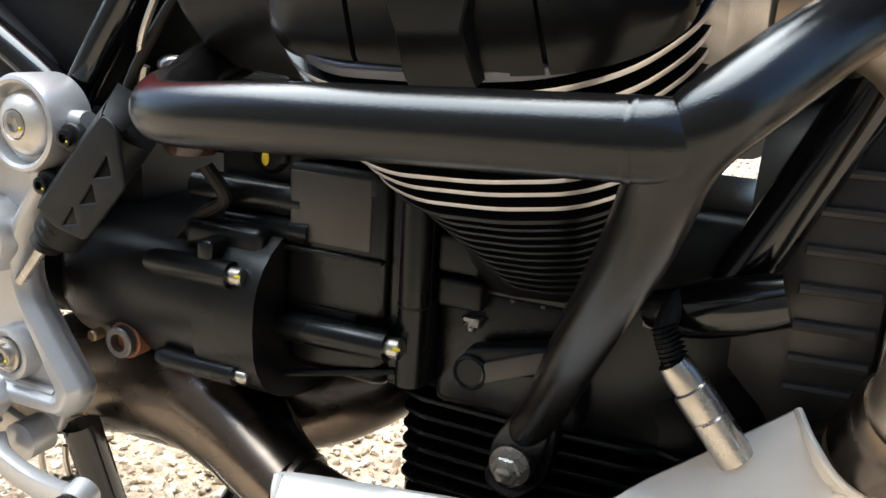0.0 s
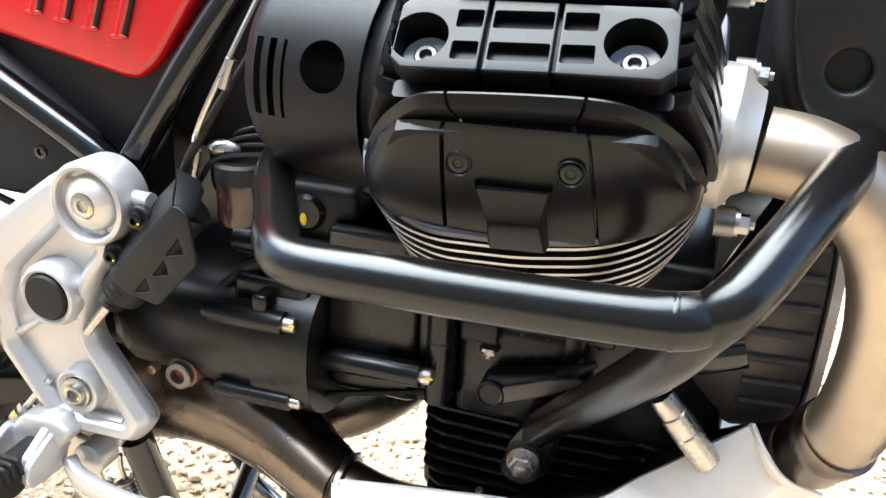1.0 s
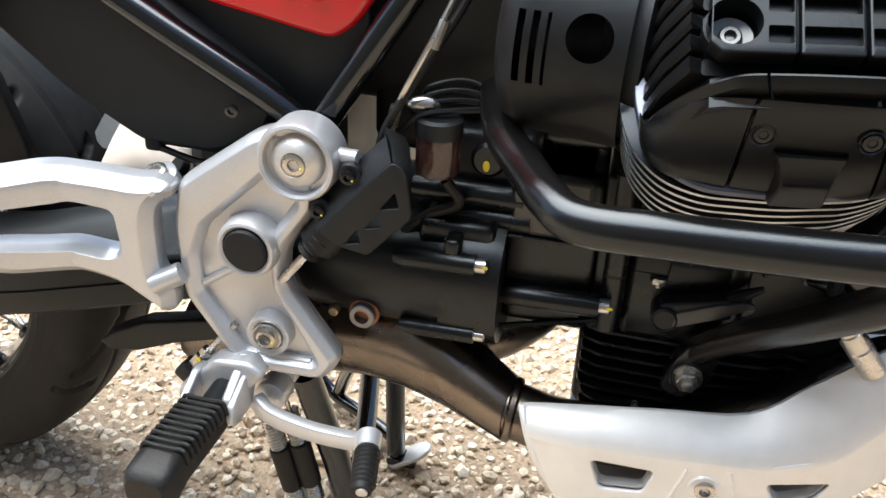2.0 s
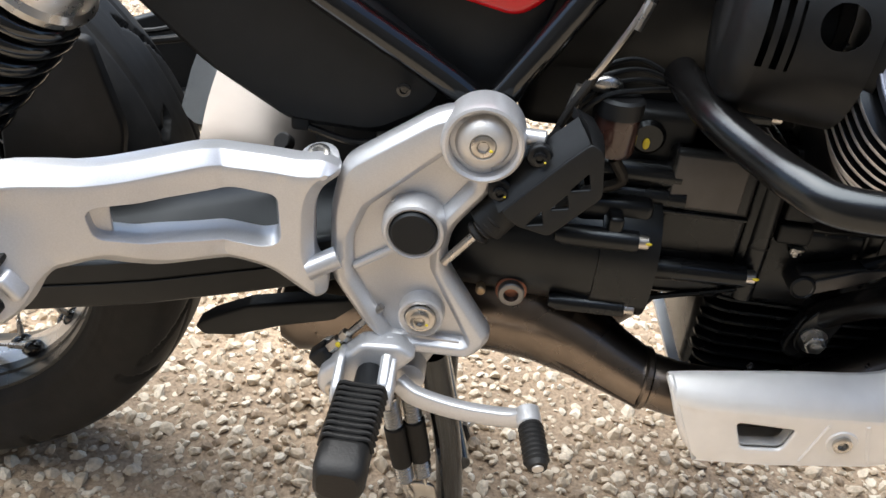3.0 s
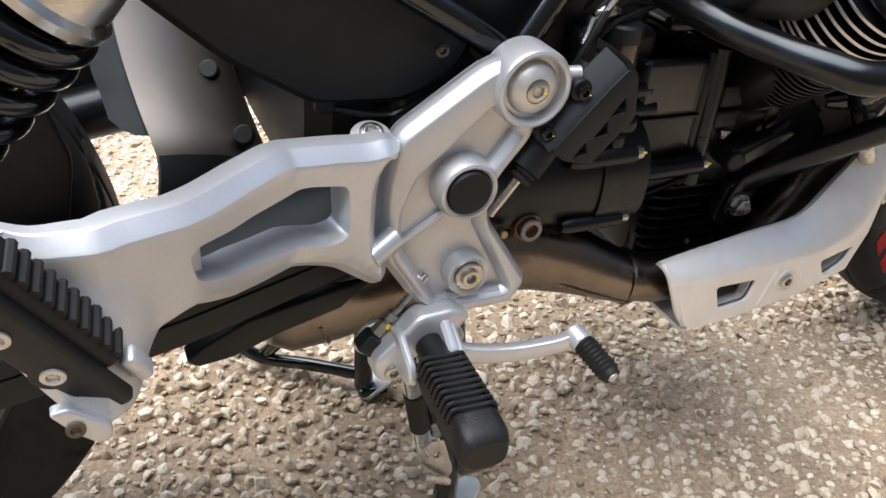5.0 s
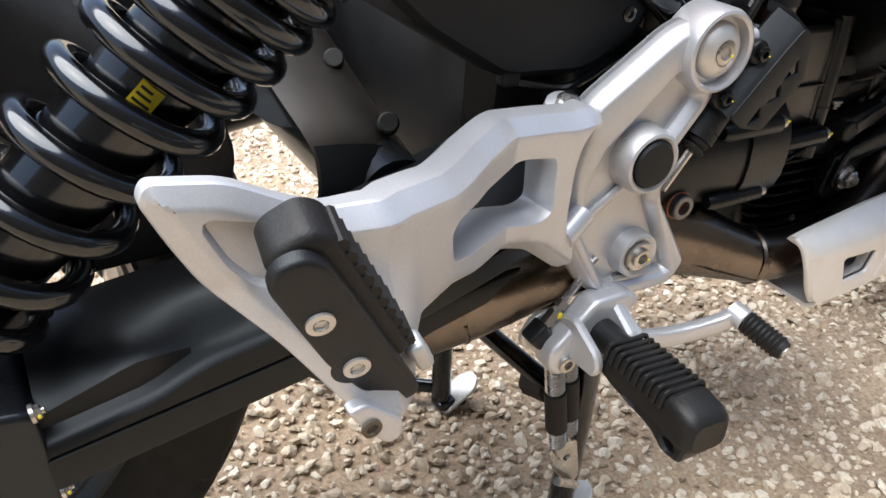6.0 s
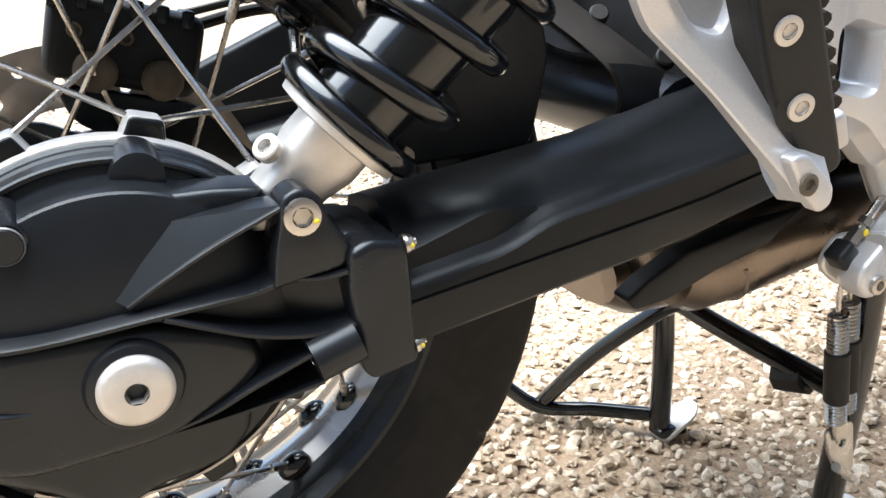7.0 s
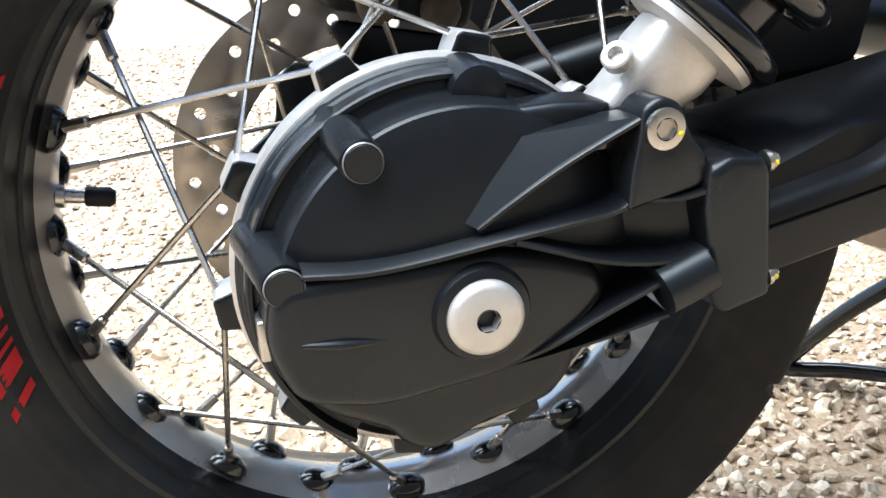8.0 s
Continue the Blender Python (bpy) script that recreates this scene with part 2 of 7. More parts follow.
def fin(line, back, thick=0.003, k=5):
    """A thin cast wall: its rounded front edge runs along the line, its root lies deeper by back."""
    pts = spline(line, k)
    rings = []
    for i, p in enumerate(pts):
        d = pts[min(i + 1, len(pts) - 1)] - pts[max(i - 1, 0)]
        s = V(-d.z, 0, d.x).normalized() * (thick / 2)
        rings.append([p + s * 1.5 + V(0, back, 0), p + s + V(0, thick * 0.5, 0), p + s * 0.5, p - s * 0.5, p - s + V(0, thick * 0.5, 0), p - s * 1.5 + V(0, back, 0)])
    return skin(bmesh.new(), rings)


def join(bm, other):
    me = bpy.data.meshes.new("join")
    other.to_mesh(me)
    other.free()
    bm.from_mesh(me)
    bpy.data.meshes.remove(me)
    return bm


def side_plane(y, tilt=0.0):
    """The plane of the machine's flank at y: u runs forward, v up, and its face looks to the near side."""
    return Matrix.Translation((0, y, 0)) @ Matrix.Rotation(math.pi / 2, 4, "X") @ Matrix.Rotation(tilt, 4, "Y")


def block(centre, size, bevel=0.004, turn=None, seg=3, bm=None):
    fresh = bmesh.new()
    bmesh.ops.create_cube(fresh, size=1)
    bmesh.ops.scale(fresh, vec=size, verts=fresh.verts[:])
    if bevel:
        bmesh.ops.bevel(fresh, geom=fresh.edges[:], offset=bevel, segments=seg, affect="EDGES", profile=0.5)
    m = Matrix.Translation(centre) @ (turn if turn is not None else Matrix())
    bmesh.ops.transform(fresh, matrix=m, verts=fresh.verts[:])
    return fresh if bm is None else join(bm, fresh)


def oval(c, a, b, ra, rb, n=24, power=2.0):
    """A ring round c in the plane of a and b; a higher power makes it squarer."""
    c, a, b, out = Vector(c), Vector(a), Vector(b), []
    for i in range(n):
        t = 2 * math.pi * i / n
        x, y = math.cos(t), math.sin(t)
        x, y = math.copysign(abs(x) ** (2 / power), x), math.copysign(abs(y) ** (2 / power), y)
        out.append(c + a * ra * x + b * rb * y)
    return out


def ball(c, r, scale=(1, 1, 1), u=12, v=8, bm=None):
    fresh = bmesh.new()
    bmesh.ops.create_uvsphere(fresh, u_segments=u, v_segments=v, radius=r)
    bmesh.ops.transform(fresh, matrix=Matrix.Translation(c) @ Matrix.Diagonal((*scale, 1)), verts=fresh.verts[:])
    return fresh if bm is None else join(bm, fresh)


NEAR = Vector((0, -1, 0))


def socket_bolt(name, at, axis, r, parent, height=None, mat=None, mark=False, label=""):
    """A cap bolt with a six-sided socket; mark: a dab of yellow paint on its rim."""
    h = height or r * 0.9
    bm = lathe([(0, r), (h * 0.85, r), (h, r * 0.86), (h, r * 0.55)], at, axis, 20)
    bm.faces.ensure_lookup_table()
    bmesh.ops.delete(bm, geom=[f for f in bm.faces if len(f.verts) > 4], context="FACES_ONLY")
    lathe([(h, r * 0.55), (h * 0.25, r * 0.5), (h * 0.25, r * 0.02)], at, axis, 6, bm, caps=(False, True))
    ob = part(name, bm, mat or STEEL, parent, label)
    if mark:
        q = Vector(at) + Vector(axis).normalized() * (h + 0.0004) + Vector((r * 0.72, 0, -r * 0.25))
        part("paint_mark", ball(q, r * 0.17, (1, 0.5, 0.8), 8, 6), YELLOW, ob, "dab of yellow paint")
    return ob


def hex_bolt(name, at, axis, r, parent, height=None, mat=None):
    h = height or r * 0.8
    bm = lathe([(-0.001, r * 1.3), (0.0012, r * 1.3), (0.0012, r * 1.02)], at, axis, 24)
    lathe([(0.0012, r), (h, r), (h + r * 0.12, r * 0.85)], at, axis, 6, bm)
    lathe([(h, r * 0.5), (h + r * 0.5, r * 0.5), (h + r * 0.55, r * 0.4)], at, axis, 12, bm)
    return part(name, bm, mat or STEEL, parent)


# ---- ground ----
def ground_material():
    m = bpy.data.materials.new("gravel_bound_surface")
    m.use_nodes = True
    nt = m.node_tree
    bsdf = nt.nodes["Principled BSDF"]
    geo = nt.nodes.new("ShaderNodeNewGeometry")
    vor = nt.nodes.new("ShaderNodeTexVoronoi")
    vor.inputs["Scale"].default_value = 62
    noi = nt.nodes.new("ShaderNodeTexNoise")
    noi.inputs["Scale"].default_value, noi.inputs["Detail"].default_value = 180, 6
    big = nt.nodes.new("ShaderNodeTexNoise")
    big.inputs["Scale"].default_value, big.inputs["Detail"].default_value = 3.5, 5
    for n in (vor, noi, big):
        nt.links.new(geo.outputs["Position"], n.inputs["Vector"])
    ramp = nt.nodes.new("ShaderNodeValToRGB")
    e = ramp.color_ramp.elements
    e[0].position, e[0].color = 0.30, (0.235, 0.172, 0.115, 1)
    e[1].position, e[1].color = 0.72, (0.48, 0.372, 0.262, 1)
    nt.links.new(noi.outputs["Fac"], ramp.inputs[0])
    tone = nt.nodes.new("ShaderNodeMix")
    tone.data_type, tone.blend_type = "RGBA", "MULTIPLY"
    tone.inputs["Factor"].default_value = 1.0
    r2 = nt.nodes.new("ShaderNodeValToRGB")
    r2.color_ramp.elements[0].position, r2.color_ramp.elements[0].color = 0.3, (0.72, 0.70, 0.68, 1)
    r2.color_ramp.elements[1].position, r2.color_ramp.elements[1].color = 0.65, (1.1, 1.08, 1.05, 1)
    nt.links.new(big.outputs["Fac"], r2.inputs[0])
    nt.links.new(ramp.outputs[0], tone.inputs["A"])
    nt.links.new(r2.outputs[0], tone.inputs["B"])
    # pale chips between the built stones
    chip = nt.nodes.new("ShaderNodeMapRange")
    chip.inputs[1].default_value, chip.inputs[2].default_value, chip.inputs[3].default_value, chip.inputs[4].default_value = 0.32, 0.42, 1.0, 0.0
    nt.links.new(vor.outputs["Distance"], chip.inputs[0])
    sep = nt.nodes.new("ShaderNodeSeparateColor")
    nt.links.new(vor.outputs["Color"], sep.inputs[0])
    some = nt.nodes.new("ShaderNodeMath")
    some.operation = "GREATER_THAN"
    some.inputs[1].default_value = 0.62
    nt.links.new(sep.outputs[0], some.inputs[0])
    both = nt.nodes.new("ShaderNodeMath")
    both.operation = "MULTIPLY"
    nt.links.new(chip.outputs[0], both.inputs[0])
    nt.links.new(some.outputs[0], both.inputs[1])
    pale = nt.nodes.new("ShaderNodeMix")
    pale.data_type = "RGBA"
    pale.inputs["B"].default_value = (0.66, 0.56, 0.43, 1)
    nt.links.new(both.outputs[0], pale.inputs["Factor"])
    nt.links.new(tone.outputs["Result"], pale.inputs["A"])
    nt.links.new(pale.outputs["Result"], bsdf.inputs["Base Color"])
    bsdf.inputs["Roughness"].default_value = 0.9
    b = nt.nodes.new("ShaderNodeBump")
    b.inputs["Strength"].default_value, b.inputs["Distance"].default_value = 0.7, 0.004
    add = nt.nodes.new("ShaderNodeMath")
    nt.links.new(both.outputs[0], add.inputs[0])
    nt.links.new(noi.outputs["Fac"], add.inputs[1])
    nt.links.new(add.outputs[0], b.inputs["Height"])
    nt.links.new(b.outputs[0], bsdf.inputs["Normal"])
    return m


def stone_material():
    m = bpy.data.materials.new("pale_flint_chips")
    m.use_nodes = True
    nt = m.node_tree
    bsdf = nt.nodes["Principled BSDF"]
    geo = nt.nodes.new("ShaderNodeNewGeometry")
    ramp = nt.nodes.new("ShaderNodeValToRGB")
    els = ramp.color_ramp.elements
    els[0].position, els[0].color = 0.0, (0.30, 0.22, 0.145, 1)
    els[1].position, els[1].color = 1.0, (0.76, 0.685, 0.56, 1)
    for p, c in ((0.15, (0.45, 0.355, 0.25, 1)), (0.45, (0.60, 0.495, 0.365, 1)), (0.8, (0.70, 0.605, 0.47, 1))):
        els.new(p).color = c
    nt.links.new(geo.outputs["Random Per Island"], ramp.inputs[0])
    noi = nt.nodes.new("ShaderNodeTexNoise")
    noi.inputs["Scale"].default_value, noi.inputs["Detail"].default_value = 220, 5
    nt.links.new(geo.outputs["Position"], noi.inputs["Vector"])
    mr = nt.nodes.new("ShaderNodeMapRange")
    mr.inputs[1].default_value, mr.inputs[2].default_value, mr.inputs[3].default_value, mr.inputs[4].default_value = 0.3, 0.7, 0.78, 1.15
    nt.links.new(noi.outputs["Fac"], mr.inputs[0])
    mul = nt.nodes.new("ShaderNodeVectorMath")
    mul.operation = "SCALE"
    nt.links.new(ramp.outputs[0], mul.inputs[0])
    nt.links.new(mr.outputs[0], mul.inputs["Scale"])
    nt.links.new(mul.outputs[0], bsdf.inputs["Base Color"])
    bsdf.inputs["Roughness"].default_value = 0.75
    b = nt.nodes.new("ShaderNodeBump")
    b.inputs["Strength"].default_value, b.inputs["Distance"].default_value = 0.35, 0.002
    nt.links.new(noi.outputs["Fac"], b.inputs["Height"])
    nt.links.new(b.outputs[0], bsdf.inputs["Normal"])
    return m


def ground():
    """One sheet to the horizon, finer and gently uneven near the machine."""
    xs = np.r_[-900, -200, -50, -12, -4, np.linspace(-2.2, 3.2, 91), 5, 12, 50, 200, 900]
    ys = np.r_[-900, -200, -50, -12, -4, np.linspace(-2.0, 3.6, 91), 6, 12, 50, 200, 900]
    verts = []
    for y in ys:
        for x in xs:
            near = abs(x) < 3.3 and abs(y) < 3.7
            verts.append((x, y, 0.004 * noise.noise((x * 3, y * 3, 0)) - 0.006 if near else -0.006))
    n = len(xs)
    faces = [(j * n + i, j * n + i + 1, (j + 1) * n + i + 1, (j + 1) * n + i) for j in range(len(ys) - 1) for i in range(n - 1)]
    me = bpy.data.meshes.new("ground")
    me.from_pydata(verts, [], faces)
    me.materials.append(ground_material())
    me.shade_smooth()
    return tagged(new("ground", me), "tan bound-gravel yard surface with pale chips", "ground", kind="structure")


def stones():
    """Loose and bedded chips, thick near the machine, joined in one sheet of gravel."""
    rng = np.random.default_rng(7)
    base = []
    for lat, z in ((0.0, 1.0), (0.75, 0.55), (1.0, -0.2)):
        count = 1 if lat == 0 else 6
        base += [(lat * math.cos(2 * math.pi * (i + (0.5 if z < 0 else 0)) / count), lat * math.sin(2 * math.pi * (i + (0.5 if z < 0 else 0)) / count), z) for i in range(count)]
    base = np.array(base)
    tris = [(0, 1 + i, 1 + (i + 1) % 6) for i in range(6)]
    for i in range(6):
        j = (i + 1) % 6
        tris += [(1 + i, 7 + i, 1 + j), (1 + j, 7 + i, 7 + j)]
    tris = np.array(tris)
    spots = []
    for x0, x1, y0, y1, count, small in ((-0.6, 1.7, -0.45, 1.0, 10500, 1.10), (-1.2, 2.4, 1.0, 2.4, 13500, 1.30), (-0.6, 1.7, -0.45, 1.0, 11000, 0.42), (-2.2, 3.4, 2.4, 4.4, 8000, 1.5)):
        cell = math.sqrt((x1 - x0) * (y1 - y0) / count)
        gx, gy = np.meshgrid(np.arange(x0, x1, cell), np.arange(y0, y1, cell))
        loose = rng.uniform(-0.55, 0.55, (gx.size, 2)) * cell
        spots.append(np.c_[gx.ravel() + loose[:, 0], gy.ravel() + loose[:, 1], np.full(gx.size, small)])
    spots = np.concatenate(spots)
    count = len(spots)
    size = rng.gamma(11, 0.0072 / 11, count).clip(0.0038, 0.0120) * spots[:, 2]
    wide, tall = rng.uniform(0.55, 1.0, count), rng.uniform(0.50, 0.85, count)
    turn = rng.uniform(0, 2 * np.pi, count)
    jit = rng.uniform(0.65, 1.28, (count, len(base), 1))
    p = base[None] * jit * np.stack([size, size * wide, size * tall], 1)[:, None]
    tilt = rng.normal(0, 0.28, (count, 2))
    p[:, :, 2] += p[:, :, 0] * tilt[:, :1] + p[:, :, 1] * tilt[:, 1:]
    c, s = np.cos(turn)[:, None], np.sin(turn)[:, None]
    x, y = p[:, :, 0] * c - p[:, :, 1] * s, p[:, :, 0] * s + p[:, :, 1] * c
    verts = np.stack([x + spots[:, :1], y + spots[:, 1:2], p[:, :, 2] - 0.0048], 2).reshape(-1, 3)
    faces = (tris[None] + (np.arange(count) * len(base))[:, None, None]).reshape(-1, 3)
    me = bpy.data.meshes.new("gravel")
    me.from_pydata(verts.tolist(), [], faces.tolist())
    me.materials.append(stone_material())
    return tagged(new("gravel", me), "pale cream flint chips bedded in the yard surface", "gravel", kind="stuff")


def unseen_wall():
    """A plain dark wall added unseen behind the camera to dim reflections in near faces."""
    m = material("dark_render", (0.14, 0.135, 0.125), 0.9, vary=0.25, scale=40, bump=0.5, bump_scale=120, stain=(0.10, 0.095, 0.085), stain_scale=1.2)
    bm = block(V(0.5, -2.5, 1.4), (14.0, 0.3, 2.9), 0.01)
    finish(bm)
    me = bpy.data.meshes.new("unseen_wall_south")
    bm.to_mesh(me)
    bm.free()
    me.materials.append(m)
    tagged(new("unseen_wall_south", me), "added unseen dark wall that dims reflections", "wall", kind="structure")


ground()
stones()
unseen_wall()

bike = tagged(new("motorcycle"), "black, silver and red touring motorcycle on its centre stand", "motorcycle")
bike["at"] = (0.0, 0.0, 0.0)
AXLE = V(0, 0, 0.327)


# ---- rear wheel ----
def tyre_section(R, half, bead):
    line = spline([(bead, -half * 0.72, 0), (bead + 0.012, -half * 0.86, 0), ((R + bead) / 2 - 0.006, -half, 0), (R - 0.024, -half * 0.98, 0), (R - 0.0085, -half * 0.70, 0), (R - 0.0015, -half * 0.30, 0), (R, 0, 0)], 9)
    return [(p.x, p.y) for p in line]


def tyre_mesh(R, half, bead, at, rows=640):
    """A tyre with curved grooves cut across its tread."""
    sec = tyre_section(R, half, bead)
    sec = sec + [(r, -y) for r, y in sec[-2::-1]]
    sec = np.array(sec)
    m = len(sec)
    th = np.linspace(0, 2 * np.pi, rows, endpoint=False)[:, None]
    r, y = np.repeat(sec[None, :, 0], rows, 0), np.repeat(sec[None, :, 1], rows, 0)
    s = np.clip(np.abs(y) / half, 0, 1)
    depth = np.zeros_like(r)
    tread = r > R - 0.033
    for side in (-1, 1):
        # long sweeping grooves and short shoulder cuts between them
        ph = (th * 11 / (2 * np.pi) + side * 0.25 + 0.55 * s ** 1.6) % 1.0
        on = (np.sign(y) == side) & tread & (s > 0.12) & (s < 0.97)
        depth = np.where(on & (np.abs(ph - 0.5) < 0.03), 0.0065, depth)
        ph2 = (th * 11 / (2 * np.pi) + side * 0.25 + 0.5 + 0.20 * s) % 1.0
        on2 = (np.sign(y) == side) & tread & (s > 0.62)
        depth = np.where(on2 & (np.abs(ph2 - 0.5) < 0.03), 0.0065, depth)
        ring = (np.sign(y) == side) & tread & (np.abs(s - 0.40) < 0.022)
        depth = np.where(ring, 0.004, depth)
    # moulded ridge lines on the sidewall
    ridge = np.where((np.abs(r - (bead + 0.016)) < 0.0022) | (np.abs(r - (bead + 0.024)) < 0.0016), 0.0012, 0.0)
    r = r - depth
    y = y + np.sign(y) * ridge
    verts = np.stack([at[0] + r * np.cos(th), at[1] + y, at[2] + r * np.sin(th)], 2).reshape(-1, 3)
    i, j = np.meshgrid(np.arange(rows), np.arange(m - 1), indexing="ij")
    a, b = i * m + j, ((i + 1) % rows) * m + j
    faces = np.stack([a, a + 1, b + 1, b], 2).reshape(-1, 4)
    me = bpy.data.meshes.new("tyre")
    me.from_pydata(verts.tolist(), [], faces.tolist())
    return me


def red_marks(parent, at, R, half, bead, spans):
    """Red slanted bars printed on a tyre's near sidewall, at spans of degrees."""
    sec = [p for p in tyre_section(R, half, bead) if p[0] < R - 0.012]
    rs, ys = np.array([p[0] for p in sec]), np.array([p[1] for p in sec])
    for a0, a1, r0, r1, lean in spans:
        bm = bmesh.new()
        vs = []
        for k in range(6):
            t = k / 5
            rad = r0 + (r1 - r0) * t
            y = at[1] + float(np.interp(rad, rs, ys)) - 0.0012
            vs.append([bm.verts.new((at[0] + rad * math.cos(radians(a + lean * t)), y, at[2] + rad * math.sin(radians(a + lean * t)))) for a in np.linspace(a0, a1, 4)])
        for k in range(5):
            for q in range(3):
                bm.faces.new((vs[k][q], vs[k][q + 1], vs[k + 1][q + 1], vs[k + 1][q]))
        bmesh.ops.solidify(bm, geom=bm.faces[:], thickness=0.0008)
        part("sidewall_mark", bm, REDPRINT, parent, "red printed bar on the sidewall")


def rear_wheel():
    mid = V(0, -0.042, 0.327)
    rim = lathe([(-0.053, 0.2320), (-0.0558, 0.2275), (-0.0555, 0.2240), (-0.048, 0.2215), (-0.0400, 0.2195), (-0.0385, 0.2170), (-0.026, 0.2140), (-0.014, 0.2075), (0, 0.2045), (0.014, 0.2075), (0.026, 0.2140), (0.0385, 0.2170), (0.0400, 0.2195), (0.048, 0.2215), (0.0555, 0.2240), (0.0558, 0.2275), (0.053, 0.2320), (0.047, 0.2320), (0.044, 0.2280), (0.02, 0.225), (-0.02, 0.225), (-0.044, 0.2280), (-0.047, 0.2320)],
                mid, (0, 1, 0), 120, closed=True, mats=[0, 0, 0, 0, 0, 0, 1, 1, 1, 1] + [0] * 13)
    wheel = part("rear_wheel", rim, [BLACK, RIMWELL], bike, "black spoked wheel rim with a bright inner face")
    tc = mid
    me = tyre_mesh(0.319, 0.0755, 0.226, tc)
    me.materials.append(TYRE)
    me.shade_smooth()
    t = new("tyre", me)
    t.parent = wheel
    t.matrix_local = Matrix.Translation(-Vector(wheel["at"]))
    t["at"] = (0, 0, 0)
    tagged(t, "black road tyre with swept grooves")
    red_marks(t, tc, 0.319, 0.0755, 0.226, [(151.6, 153.4, 0.231, 0.247, 3.2), (154.8, 156.4, 0.231, 0.247, 3.2), (182.4, 184.0, 0.231, 0.247, 3.2), (185.2, 185.9, 0.231, 0.247, 3.2), (187.0, 187.7, 0.231, 0.247, 3.2), (188.5, 191.2, 0.231, 0.247, 3.2), (193.5, 194.9, 0.231, 0.247, 3.2)])
    # hub: barrel, near drive flange with ten lugs, far flange
    hub = lathe([(-0.165, 0.060), (-0.160, 0.090), (-0.150, 0.100), (-0.128, 0.108), (-0.122, 0.102), (-0.105, 0.085), (-0.085, 0.045), (0.02, 0.040), (0.028, 0.062), (0.040, 0.062), (0.046, 0.045), (0.062, 0.030)], AXLE, (0, 1, 0), 80)
    hubp = part("hub", hub, DRIVE, wheel, "black wheel hub with lugged flange", sharp=0.4)
    part("hub_ring", lathe([(-0.130, 0.1085), (-0.146, 0.1108), (-0.153, 0.1108), (-0.1545, 0.1080)], AXLE, (0, 1, 0), 80, caps=(False, False)), CASTALU, wheel, "silver ring on the hub flange", sharp=0.4)
    lug = plate([rounded([(-0.013, -0.006), (-0.009, 0.013), (0.009, 0.013), (0.013, -0.006)], 0.003)], Matrix(), 0.026, 0.0025)
    lug_me = mesh_of("lug", lug, CASTALU, BLACK)
    for poly in lug_me.polygons:
        if poly.normal.z < -0.5 or poly.normal.z > 0.5:
            poly.material_index = 1
    tabs = [radians(78.5 + 36 * i) for i in range(10)]
    for a in tabs:
        d = V(math.cos(a), 0, math.sin(a))
        m = Matrix((V(math.sin(a), 0, -math.cos(a)), d, V(0, -1, 0))).transposed().to_4x4()
        placed("spoke_lug", lug_me, Matrix.Translation(AXLE + d * 0.108 + V(0, -0.140, 0)) @ m, wheel)

    def spoke_set(y_hub, r_hub, y_rim, angles, spread, r_rim=0.2085):
        first = None
        for a in angles:
            for s in (-1, 1):
                p = AXLE + V(r_hub * math.cos(a + s * 0.05), y_hub, r_hub * math.sin(a + s * 0.05))
                b = a + s * spread
                q = mid + V(r_rim * math.cos(b), y_rim * (1 + 0.35 * s), r_rim * math.sin(b))
                L = (q - p).length
                if first is None:
                    bm = tube([(0, 0, 0), (0, 0, L)], 0.0019, 8, smooth=False)
                    lathe([(L - 0.026, 0.0024), (L - 0.025, 0.0034), (L - 0.004, 0.0036), (L, 0.003)], (0, 0, 0), (0, 0, 1), 8, bm)
                    first = mesh_of("spoke", bm, SPOKE), L
                placed("spoke", first[0], Matrix.Translation(p) @ axes_to(q - p) @ Matrix.Diagonal((1, 1, L / first[1], 1)), wheel)
                boss = lathe([(0, 0.0105), (0.004, 0.0098), (0.0075, 0.007), (0.009, 0.003)], (0, 0, 0), (0, 0, 1), 12) if "boss" not in kept else None
                if boss is not None:
                    kept["boss"] = mesh_of("nipple_seat", boss, GLOSS)
                inward = (mid + V(0, (q.y - mid.y) * 0.2, 0) - q).normalized()
                placed("nipple_seat", kept["boss"], Matrix.Translation(q - inward * 0.001) @ axes_to(inward) @ Matrix.Diagonal((1.0, 1.35, 1, 1)), wheel)

    kept = {}
    spoke_set(-0.138, 0.118, -0.013, tabs, radians(45))
    spoke_set(0.034, 0.060, 0.013, [a + radians(9) for a in tabs], radians(45))
    # valve
    va = radians(171.4)
    d = V(math.cos(va), 0, math.sin(va))
    q = mid + d * 0.2100
    v = part("valve_stem", lathe([(0, 0.0065), (0.004, 0.0065), (0.0045, 0.0075), (0.009, 0.0075), (0.0095, 0.0045), (0.02, 0.0045)], q, -d, 12), STEEL, wheel, "brass valve stem with black cap")
    part("valve_cap", lathe([(0.02, 0.0055), (0.021, 0.006), (0.034, 0.006), (0.037, 0.004)], q, -d, 14), PLASTIC, wheel)
    # brake disc on the far side
    holes = []
    for i in range(30):
        a = 2 * math.pi * i / 30
        rr = 0.124 if i % 2 else 0.110
        holes.append(disc_line(rr * math.cos(a), rr * math.sin(a), 0.0042, 12))
    m = Matrix.Translation(AXLE + V(-0.004, 0.066, 0.002)) @ Matrix.Rotation(math.pi / 2, 4, "X")
    part("brake_disc", plate([disc_line(0, 0, 0.1385, 90), disc_line(0, 0, 0.092, 60), *holes], m, 0.005, 0.0005), DISC, wheel, "drilled steel brake disc with brown tint")
    carrier = [disc_line(0, 0, 0.030, 30)]
    outer = []
